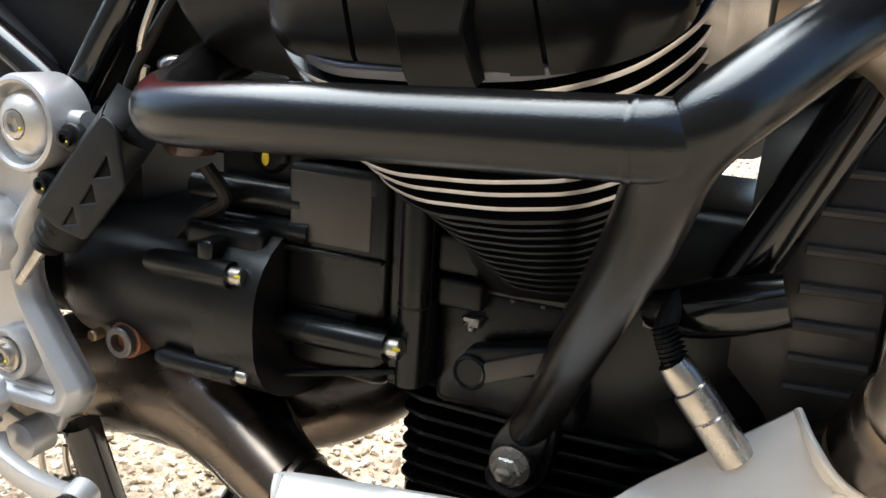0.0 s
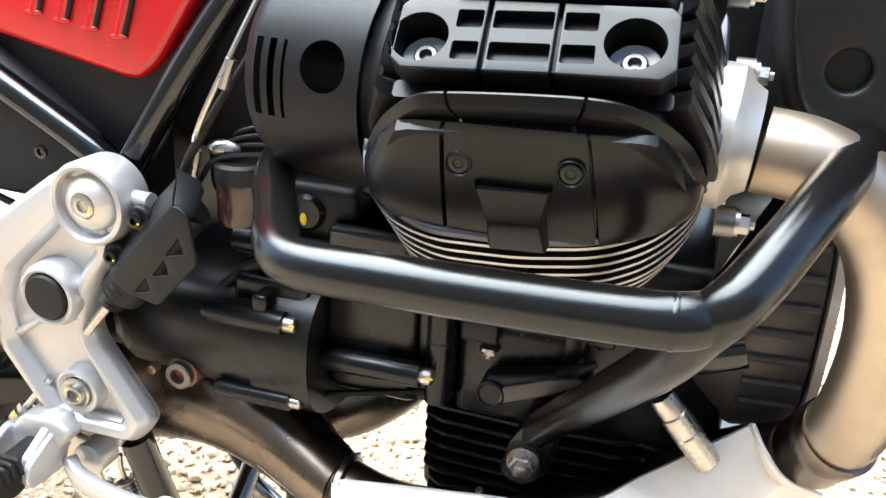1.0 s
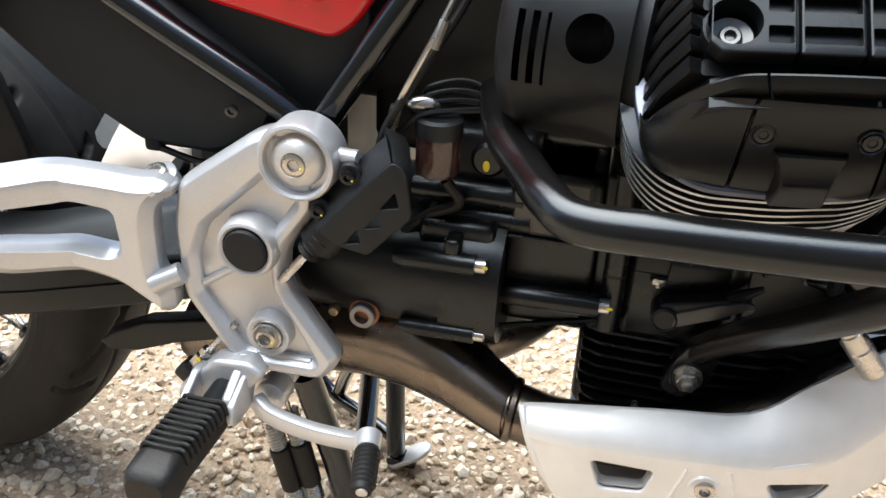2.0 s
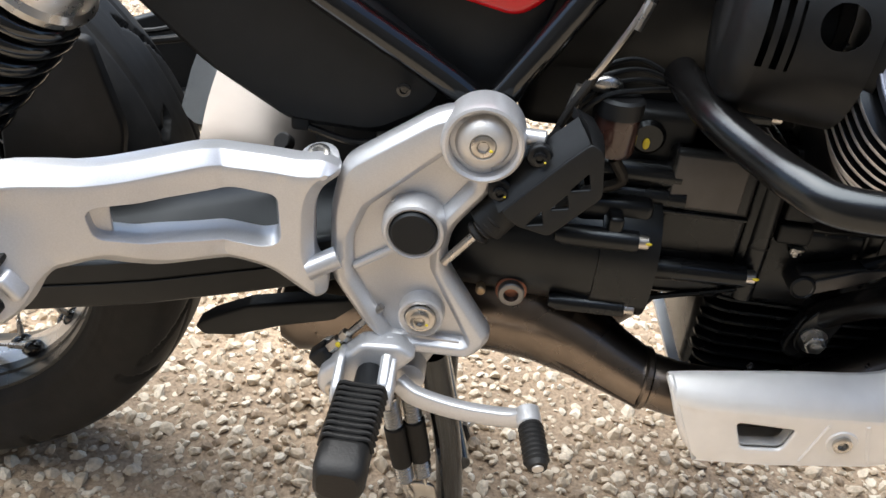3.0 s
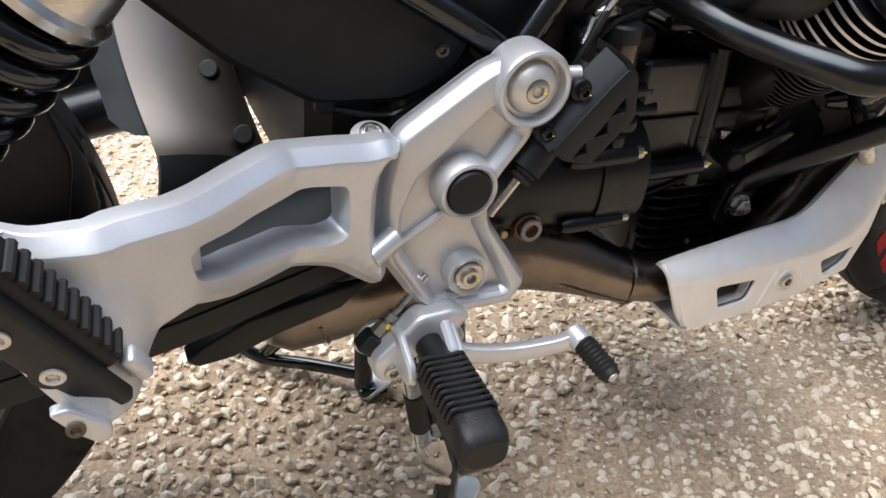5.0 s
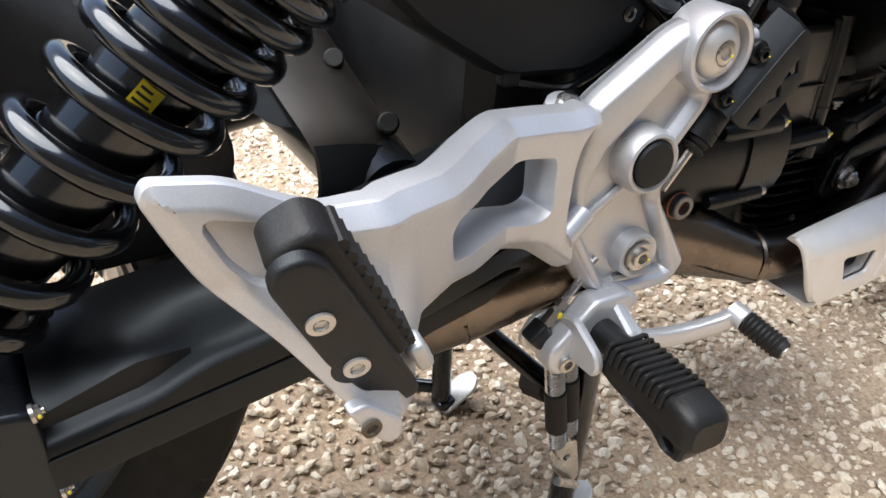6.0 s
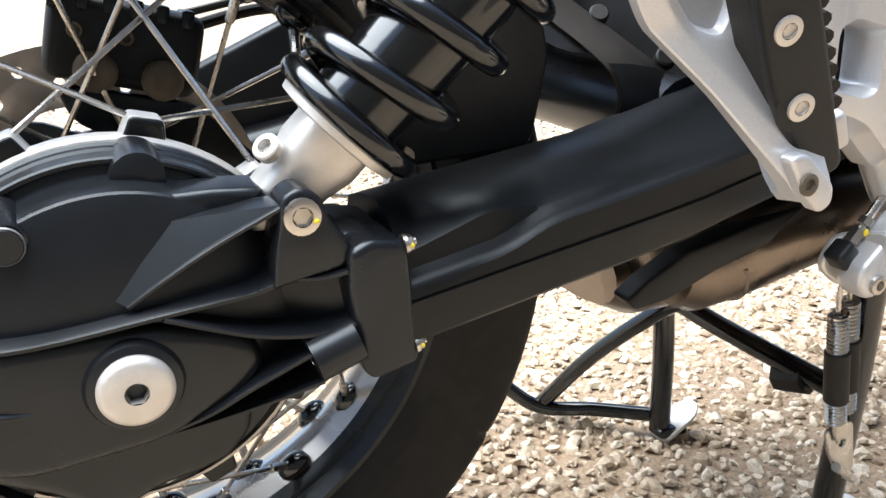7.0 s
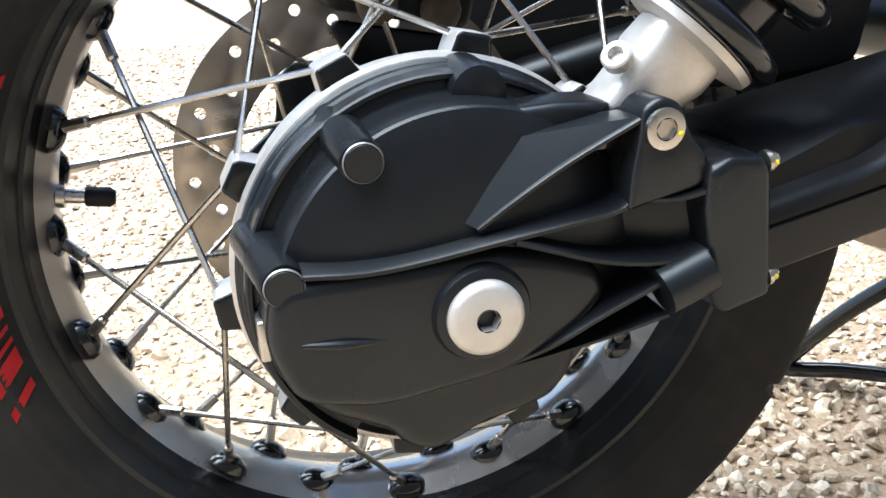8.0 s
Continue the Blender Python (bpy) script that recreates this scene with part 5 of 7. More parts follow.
    for i, x in enumerate((0.885, 0.907)):
        part("plug_cover", block(V(x, -0.158, 0.486), (0.016, 0.014, 0.018), 0.002), PLASTIC, eng)
    part("rail", block(V(0.90, -0.150, 0.472), (0.09, 0.012, 0.012), 0.002), BLACK, eng)
    part("coil_block", block(V(0.850, -0.152, 0.490), (0.026, 0.03, 0.022), 0.003), PLASTIC, eng)
    part("coil_block", block(V(0.851, -0.150, 0.466), (0.028, 0.03, 0.018), 0.003), PLASTIC, eng)
    hex_bolt("hex_bolt", V(0.858, -0.158, 0.451), (0, -0.2, -1), 0.0055, eng)
    hex_bolt("hex_bolt", V(0.912, -0.172, 0.505), (0, -0.5, 0.8), 0.0055, eng)
    part("strut", block(V(0.918, -0.150, 0.470), (0.016, 0.014, 0.060), 0.003), BLACK, eng)
    # oil filler lever
    cap = part("filler_cap", lathe([(-0.02, 0.0105), (0.006, 0.0105), (0.0075, 0.009), (0.006, 0.008), (0.006, 0.003)], V(0.866, -0.172, 0.426), NEAR, 24), PLASTIC, eng)
    part("filler_arm", block(V(0.888, -0.168, 0.436), (0.052, 0.016, 0.018), 0.003, Matrix.Rotation(radians(-14), 4, "Y")), PLASTIC, cap)
    part("filler_arm", tube([(0.910, -0.168, 0.446), (0.935, -0.163, 0.458)], [0.007, 0.0025], 10, smooth=False), PLASTIC, cap)
    part("filler_tip", plate([rounded([(0.872, 0.420), (0.874, 0.434), (0.905, 0.447), (0.926, 0.452), (0.930, 0.449), (0.905, 0.434)], 0.002)], side_plane(-0.1765), 0.004, 0.001), GREYFACE, cap)
    for k, x in enumerate((0.880, 0.8985, 0.917, 0.9355)):
        part("case_rib", block(V(x, -0.1445, 0.480), (0.004, 0.020, 0.034), 0.001), BLACK, eng)
    part("sensor", lathe([(-0.02, 0.007), (0.004, 0.007), (0.005, 0.004)], V(0.925, -0.160, 0.437), NEAR, 16), BLACK, eng)
    # finned sump
    part("sump", block(V(0.905, -0.040, 0.345), (0.205, 0.180, 0.105), 0.010), BLACK, eng)
    for i in range(8):
        z = 0.304 + 0.0118 * i
        long = 0.100 - 0.004 * (i < 2)
        fin = plate([rounded([(0.806 + (0.004 if i < 2 else 0), -0.110), (0.806 + (0.004 if i < 2 else 0), -0.140), (0.822, -0.148), (0.900, -0.150), (0.958, -0.146), (0.972, -0.140), (0.985, -0.146), (1.008, -0.128), (1.008, -0.10)], 0.006)], Matrix.Translation((0, 0, z)), 0.0040, 0.0012, 1)
        part("sump_fin", fin, BLACK, eng)
    for x, z in ((0.858, 0.322), (0.930, 0.326), (0.955, 0.322)):
        socket_bolt("sump_screw", V(x, -0.151, z), NEAR, 0.0032, eng, 0.002)
    part("boss_web", plate([rounded([(0.872, 0.350), (0.884, 0.392), (0.905, 0.410), (0.918, 0.398), (0.912, 0.360), (0.893, 0.340)], 0.010)], side_plane(-0.156), 0.014, 0.003), BLACK, eng)
    # ribbed front cover
    part("front_cover", skin(bmesh.new(), [oval(V(x, -0.05, 0.50), V(0, 1, 0), V(0, 0, 1), r, r * 0.92, 40, 2.6) for x, r in ((1.00, 0.100), (1.024, 0.112), (1.030, 0.114), (1.066, 0.110), (1.070, 0.102))]), GREYFACE, eng)
    for z in (0.560, 0.542, 0.523, 0.504, 0.485, 0.467, 0.450):
        dz = abs(z - 0.50)
        y0, y1 = [-0.05 - r * (1 - (dz / (r * 0.92)) ** 2.6) ** (1 / 2.6) for r in (0.114, 0.110)]
        part("cover_rib", tube([(1.028, y0 - 0.001, z), (1.064, y1 - 0.001, z)], 0.0030, 8, smooth=False), GREYFACE, eng)
    part("cover_gasket", skin(bmesh.new(), [oval(V(x, -0.05, 0.50), V(0, 1, 0), V(0, 0, 1), 0.114, 0.105, 40, 2.6) for x in (1.069, 1.075)]), CASTALU, eng)
    # hose and wrapped fitting ahead of the cylinder
    part("down_pipe", tube([(1.095, -0.165, 0.715), (1.045, -0.160, 0.602), (0.998, -0.156, 0.495)], 0.0140, 16), GLOSS, eng)
    part("wrapped_joint", tube([(0.962, -0.172, 0.482), (0.980, -0.182, 0.487), (1.000, -0.188, 0.495), (1.024, -0.188, 0.503)], [0.010, 0.0135, 0.0145, 0.013], 16), GLOSS, eng)
    part("fitting", lathe([(0, 0.010), (0.012, 0.010)], V(0.958, -0.168, 0.480), (1, 0, 0), 6), STEEL, eng)
    part("conduit", tube([(0.981, -0.206, 0.466), (0.973, -0.202, 0.482), (0.977, -0.185, 0.494), (0.99, -0.155, 0.496)], 0.0055, 10), PLASTIC, eng)
    for i in range(9):
        t = i / 8
        p = V(0.981 - 0.008 * t, -0.206 + 0.004 * t, 0.467 + 0.016 * t)
        part("conduit_ring", lathe([(0, 0.005), (0.0008, 0.0072), (0.0016, 0.005)], p, (-0.45, 0.1, 0.9), 12), PLASTIC, eng)
    d = V(0.62, 0.10, -0.78).normalized()
    part("lambda_probe", lathe([(0, 0.0075), (0.005, 0.0085), (0.014, 0.0085), (0.015, 0.0095), (0.030, 0.0095), (0.031, 0.0088), (0.032, 0.0095), (0.056, 0.0092)], V(0.9790, -0.207, 0.4690), d, 20), STEEL, eng, "bright steel exhaust probe")
    return eng


eng = engine()

# frame of the right cylinder: u along the machine, v up its face, w outward
A2 = math.sqrt(0.5)
HEAD = Matrix(((1, 0, 0, 0), (0, A2, -A2, 0), (0, A2, A2, 0), (0, 0, 0, 1)))
HEAD = HEAD @ Matrix.Translation((0.905, 0.245, 0)) @ Matrix.Rotation(radians(4.0), 4, "Z") @ Matrix.Translation((-0.905, -0.245, 0))
OUT = HEAD.to_3x3() @ Vector((0, 0, 1))


def edged(bm):
    """Gives the rim of a fin the second material."""
    bm.normal_update()
    for f in bm.faces:
        if abs(f.normal.dot(OUT)) < 0.6:
            f.material_index = 1
    return bm


def grown(outline, cu, cv, su, sv):
    return [(cu + (p[0] - cu) * su, cv + (p[1] - cv) * sv) for p in outline]


def cylinder():
    body = part("cylinder", plate([rounded([(0.85, 0.222), (0.95, 0.222), (0.955, 0.33), (0.85, 0.33)], 0.03)], HEAD @ Matrix.Translation((0, 0, 0.54)), 0.20, 0.01), BLACK, bike, "black finned engine cylinder with head")
    rim = rounded([(0.809, 0.245), (0.817, 0.221), (0.833, 0.204), (0.856, 0.1955), (0.90, 0.1945), (0.94, 0.1985), (0.966, 0.210), (0.985, 0.231), (0.9925, 0.255), (0.9925, 0.345), (0.812, 0.345)], 0.012)
    base = rounded([(0.820, 0.250), (0.826, 0.226), (0.840, 0.207), (0.858, 0.1985), (0.90, 0.1965), (0.936, 0.1995), (0.960, 0.209), (0.978, 0.228), (0.987, 0.250), (0.987, 0.335), (0.820, 0.335)], 0.014, 6)
    part("head_flange", plate([grown(base, 0.9035, 0.274, 1.035, 1.035)], HEAD @ Matrix.Translation((-0.003, 0.003, 0.6480)), 0.0070, 0.0015), FLANGE, body, "machined flange of the cylinder head")
    for i in range(19):
        w = 0.6370 - 0.0104 * i if i < 9 else 0.5440 - 0.0080 * (i - 9)
        if i < 6:
            su, sv = 0.985 - 0.008 * i, 0.985
        elif i < 9:
            su, sv = 0.90 - 0.045 * (i - 6), 0.97
        else:
            su, sv = 0.74 - 0.030 * (i - 9), 0.94 - 0.012 * (i - 9)
        bright = i < 9
        part("cooling_fin", edged(plate([grown(rim, 0.902 + (0.018 if i > 5 else 0.0), 0.275, su, sv)], HEAD @ Matrix.Translation((-0.003, 0.003, w)), 0.0034 if bright else 0.0026, 0.0006, 1)), [BLACK, FINEDGE if i < 8 else BLACK], body, "fin with machined bright edge" if i < 8 else "")
    # valve cover: a ribbed core, a split lower face and a split ridge above it
    def rib(v, inset, top):
        """One slice beside the bolt plateau, hollow in the middle."""
        u0, u1 = 0.8195 + inset, 0.9855 - inset
        half = [(u0, 0.649), (u0, 0.656), (u0 + 0.006, 0.682), (u0 + 0.0165, top - 0.0125), (u0 + 0.0230, 0.7045)]
        other = [(u1 + u0 - u, w) for u, w in half]
        return [HEAD @ V(u, v, w) for u, w in half + other[::-1]]

    secs = [rib(0.2205, 0.011, 0.7150), rib(0.2365, 0.011, 0.7150)]
    for v in (0.2410, 0.2530, 0.2650, 0.2770, 0.2890, 0.3010):
        secs += [rib(v - 0.0042, 0.0012, 0.7195), rib(v - 0.0028, 0.0, 0.7230), rib(v + 0.0028, 0.0, 0.7230), rib(v + 0.0042, 0.0012, 0.7195), rib(v + 0.0052, 0.0060, 0.7120), rib(v + 0.0078, 0.0060, 0.7120)]
    secs.append(rib(0.335, 0.0, 0.7195))
    cov = part("valve_cover", skin(bmesh.new(), secs), CRINKLE, bike, "black ribbed valve cover", sharp=0.3)
    foot = spline([(0.8180, 0.2400, 0), (0.8190, 0.2260, 0), (0.8240, 0.2150, 0), (0.8340, 0.2072, 0), (0.8490, 0.2030, 0), (0.8652, 0.2005, 0), (0.9050, 0.1985, 0), (0.9353, 0.2000, 0), (0.9520, 0.2038, 0), (0.9660, 0.2105, 0), (0.9750, 0.2180, 0), (0.9795, 0.2260, 0), (0.9815, 0.2400, 0)], 10)
    crest = spline([(0.8200, 0.2330, 0.655), (0.8230, 0.2305, 0.664), (0.8290, 0.2285, 0.678), (0.8385, 0.2262, 0.694), (0.8510, 0.2242, 0.7045), (0.8690, 0.2228, 0.7070), (0.9050, 0.2208, 0.7078), (0.9302, 0.2208, 0.7068), (0.9460, 0.2222, 0.7040), (0.9590, 0.2245, 0.6935), (0.9690, 0.2270, 0.678), (0.9760, 0.2295, 0.664), (0.9795, 0.2330, 0.655)], 10)

    def face_ring(k, deep):
        """One slice of the lower face from its foot on the flange to its crest."""
        i = min(int(k), len(foot) - 2)
        f, c = foot[i].lerp(foot[i + 1], k - i), crest[i].lerp(crest[i + 1], k - i)
        f = Vector((f.x, f.y, 0.6485))
        inn = Vector((0.905 - c.x, 0.262 - c.y, 0)).normalized()
        f, c = f + inn * deep, c + inn * deep * 0.6 - Vector((0, 0, deep))
        up = f + Vector((0, 0, 0.0065))
        line = [f, up] + [up.lerp(c, t) + Vector((0, 0, 0.0150 * t * (1 - t))) for t in (0.10, 0.25, 0.42, 0.58, 0.74, 0.88, 0.96)]
        line += [c + inn * 0.0010 + Vector((0, 0, 0.0004)), c + inn * 0.0026 - Vector((0, 0, 0.0008)), c + inn * 0.0050 - Vector((0, 0, 0.0140)), f + inn * 0.012]
        return [HEAD @ p for p in line]

    part("cover_core", skin(bmesh.new(), [face_ring(k, 0.0035) for k in np.linspace(0, 119.9, 70)]), BLACK, cov, sharp=0.5)
    for k0, k1 in ((0.0, 49.45), (50.25, 69.75), (70.5, 119.9)):
        part("cover_panel", skin(bmesh.new(), [face_ring(k, 0.0) for k in np.linspace(k0, k1, 40)]), CRINKLE, cov, sharp=0.5)
    arch = spline([(0.8190, 0, 0.652), (0.8240, 0, 0.672), (0.8340, 0, 0.692), (0.8440, 0, 0.7050), (0.8530, 0, 0.7130), (0.8600, 0, 0.7170), (0.8707, 0, 0.7188), (0.9000, 0, 0.7200), (0.9286, 0, 0.7195), (0.9430, 0, 0.7165), (0.9530, 0, 0.7110), (0.9630, 0, 0.7020), (0.9720, 0, 0.688), (0.9790, 0, 0.668), (0.9815, 0, 0.652)], 8)

    def ridge_ring(p):
        n = Vector((p.x - 0.9, 0, (p.z - 0.66) * 1.4)).normalized()
        return [HEAD @ (p - n * back + Vector((0, v, 0))) for back, v in ((0.016, 0.2266), (0.0055, 0.2258), (0.0038, 0.2262), (0.0008, 0.2290), (0.0, 0.2300), (0.0004, 0.2312), (0.0030, 0.2326), (0.016, 0.2330))]

    for u0, u1 in ((0.0, 0.8699), (0.8715, 0.9278), (0.9294, 2.0)):
        run = [p for p in arch if u0 < p.x < u1]
        ends = [arch[j].lerp(arch[j + 1], (u - arch[j].x) / (arch[j + 1].x - arch[j].x)) for u in (u0, u1) for j in range(len(arch) - 1) if arch[j].x <= u < arch[j + 1].x]
        run = sorted(run + ends, key=lambda p: p.x)
        part("cover_ridge", skin(bmesh.new(), [ridge_ring(p) for p in run]), CRINKLE, cov, sharp=0.5)
    rings = []
    for v, w, u0, u1 in ((0.2060, 0.6815, 0.8820, 0.9160), (0.2048, 0.6845, 0.8825, 0.9155), (0.1962, 0.6728, 0.8872, 0.9118), (0.1950, 0.6700, 0.8874, 0.9116), (0.1928, 0.6530, 0.8862, 0.9128), (0.1930, 0.6490, 0.8862, 0.9128)):
        rings.append([HEAD @ V(u0 - 0.003, v + 0.014, w - 0.004), HEAD @ V(u0, v + 0.001, w), HEAD @ V(u0 + 0.001, v, w), HEAD @ V(u1 - 0.001, v, w), HEAD @ V(u1, v + 0.001, w), HEAD @ V(u1 + 0.003, v + 0.014, w - 0.004)])
    part("cover_tongue", skin(bmesh.new(), rings), CRINKLE, cov, sharp=0.3)
    for p in (V(0.8748, 0.2135, 0.6908), V(0.9239, 0.2112, 0.6925)):
        part("screw_rim", lathe([(-0.004, 0.0062), (0.0008, 0.0062), (0.0012, 0.0058), (0.0006, 0.0052), (-0.002, 0.0050)], HEAD @ p, HEAD.to_3x3() @ V(0, -0.80, 0.60), 24), CRINKLE, cov)
        socket_bolt("cover_screw", HEAD @ p, HEAD.to_3x3() @ V(0, -0.80, 0.60), 0.0044, cov, 0.0008, BLACK)
    CREST = HEAD @ Matrix.Translation((-0.0034, 0.0152, -0.0125))
    # bolt plateau with two wells and slots
    left = [(0.8530, 0.2250), (0.8861, 0.2250), (0.8861, 0.2618), (0.8510, 0.2618), (0.8475, 0.258), (0.8475, 0.230)]
    middle = [(0.8879, 0.2250), (0.9161, 0.2250), (0.9161, 0.2612), (0.8879, 0.2618)]
    right = [(0.9179, 0.2250), (0.9600, 0.2240), (0.9660, 0.229), (0.9660, 0.256), (0.962, 0.2600), (0.9179, 0.2612)]
    for outline, wells, spans in ((left, [0.8585], [(0.8735, 0.8846)]), (middle, [], [(0.8894, 0.9146)]), (right, [0.9487], [(0.9194, 0.9330)])):
        holes = [disc_line(x, 0.2415, 0.0125, 30) for x in wells]
        for v0, v1 in ((0.2305, 0.2395), (0.2470, 0.2560)):
            holes += [rounded([(x0, v0), (x1, v0), (x1, v1), (x0, v1)], 0.0010, 2) for x0, x1 in spans]
        part("bolt_plateau", plate([rounded(outline, 0.0012), *holes], CREST @ Matrix.Translation((0, 0, 0.7285)), 0.011, 0.0008, hole=0.3), CRINKLE, cov)
    part("slot_floor", plate([rounded([(0.8725, 0.2290), (0.934, 0.2290), (0.934, 0.2580), (0.8725, 0.2580)], 0.002)], CREST @ Matrix.Translation((0, 0, 0.7265)), 0.004, 0.0005), CRINKLE, cov)
    for x in (0.8585, 0.9487):
        well = part("bolt_well", lathe([(-0.004, 0.0128), (-0.002, 0.0124), (-0.0005, 0.0112), (-0.002, 0.0065)], CREST @ V(x, 0.2415, 0.7190), OUT, 30), WELL, cov, "bright machined bolt well")
        socket_bolt("cover_bolt", CREST @ V(x, 0.2415, 0.7170), OUT, 0.0056, well, 0.004, WELL)
        part("well_wall", lathe([(-0.008, 0.0140), (0.006, 0.0140), (0.006, 0.0126), (-0.008, 0.0126)], CREST @ V(x, 0.2415, 0.7215), OUT, 30, closed=True), CRINKLE, cov)
    # upper shell with the name plate, its lettering as plain bars
    part("upper_shell", plate([rounded([(0.848, 0.2640), (0.965, 0.2640), (0.964, 0.32), (0.848, 0.32)], 0.008)], CREST @ Matrix.Translation((0, 0, 0.728)), 0.016, 0.005), CRINKLE, cov)
    np_ = part("name_plate", plate([rounded([(0.8705, 0.2672), (0.9335, 0.2660), (0.9335, 0.2790), (0.8705, 0.2802)], 0.0025)], CREST @ Matrix.Translation((0, 0, 0.7375)), 0.003, 0.0006), WHITE, cov, "white name plate with grey bars")
    for x0, x1 in ((0.880, 0.902), (0.907, 0.9325)):
        part("print_bar", plate([[(x0 - 0.004, 0.2710), (x1 - 0.004, 0.2710), (x1 - 0.004, 0.2768), (x0 - 0.004, 0.2768)]], CREST @ Matrix.Translation((0, 0, 0.7392)), 0.0006, 0.0001, 1), GREYPRINT, np_)
    # exhaust flange and nuts
    fl = part("exhaust_flange", lathe([(-0.022, 0.037), (-0.006, 0.037), (-0.003, 0.034), (0.000, 0.029), (0.006, 0.0255)], V(0.997, -0.236, 0.640), (1, -0.05, -0.05), 40), CASTALU, body, "bare aluminium exhaust flange")
    for p in (V(0.994, -0.205, 0.668), V(0.996, -0.240, 0.597), V(0.984, -0.240, 0.712)):
        part("stud", lathe([(-0.006, 0.0085), (0.004, 0.0085)], p, (1, 0, 0), 16), WELL, fl)
        hex_bolt("flange_nut", p + V(0.005, 0, 0), (1, 0, 0), 0.0055, fl, 0.006)
    # intake stub towards the throttle body
    part("intake_clamp", lathe([(0, 0.034), (0.012, 0.034)], V(0.812, -0.225, 0.655), (-1, 0, 0), 28), STEEL, body)
    part("intake_stub", lathe([(-0.01, 0.030), (0.03, 0.032)], V(0.822, -0.225, 0.655), (-1, 0, 0), 28), RUBBER, body)


cylinder()


def throttle_cover():
    """The round guard over the throttle body, with a hole and three slots."""
    c, d = V(0.7340, -0.215, 0.650), V(1, -0.10, -0.03).normalized()
    m = Matrix.Translation(c) @ axes_to(d, (0, 0, 1))
    n = 160
    prof = [(0.0, 0.030), (0.001, 0.045), (0.006, 0.056), (0.016, 0.0625)] + [(0.016 + 0.064 * k / 30, 0.0625 + 0.002 * k / 30) for k in range(1, 31)]
    bm = bmesh.new()
    vr = []
    near = m.to_3x3().inverted() @ V(0, -1, 0.22)
    mid = math.atan2(near.y, near.x)
    for h, r in prof:
        row = []
        for j in range(n):
            q = 2 * math.pi * j / n
            arc = ((q - mid + math.pi) % (2 * math.pi) - math.pi) * 0.063
            far = math.hypot(h - 0.058, arc)
            hh = h
            if 0.0105 < far < 0.0165 and h > 0.02:
                # the rows nearest the hole lie on its round edge
                k = 0.0135 / far if abs(far - 0.0135) < 0.0016 else 1.0
                hh, q = 0.058 + (h - 0.058) * k, mid + arc * k / 0.063
            row.append(bm.verts.new(m @ V(r * math.cos(q), r * math.sin(q), hh)))
        vr.append(row)
    for a in range(len(vr) - 1):
        h = (prof[a][0] + prof[a + 1][0]) / 2
        for j in range(n):
            q = 2 * math.pi * (j + 0.5) / n
            off = (q - mid + math.pi) % (2 * math.pi) - math.pi
            arc = off * 0.063
            if (h - 0.058) ** 2 + arc ** 2 < 0.0135 ** 2:
                continue
            if any(abs(h - s) < 0.0017 for s in (0.0185, 0.0262, 0.0338)) and -0.012 < arc < 0.030:
                continue
            bm.faces.new((vr[a][j], vr[a][(j + 1) % n], vr[a + 1][(j + 1) % n], vr[a + 1][j]))
    bm.faces.new(vr[0])
    bmesh.ops.solidify(bm, geom=bm.faces[:], thickness=0.0022)
    cov = part("throttle_cover", bm, COVER, bike, "black round throttle body cover with slots")
    part("throttle_body", lathe([(0.006, 0.034), (0.075, 0.034), (0.08, 0.03)], c, d, 30), PLASTIC, cov)
    part("end_ring", lathe([(0.079, 0.058), (0.088, 0.060), (0.092, 0.052)], c, d, 40), PLASTIC, cov)
    part("wire", tube([(0.83, -0.235, 0.715), (0.815, -0.25, 0.708), (0.80, -0.225, 0.702), (0.792, -0.20, 0.72)], 0.0022, 8), STEEL, cov)


throttle_cover()


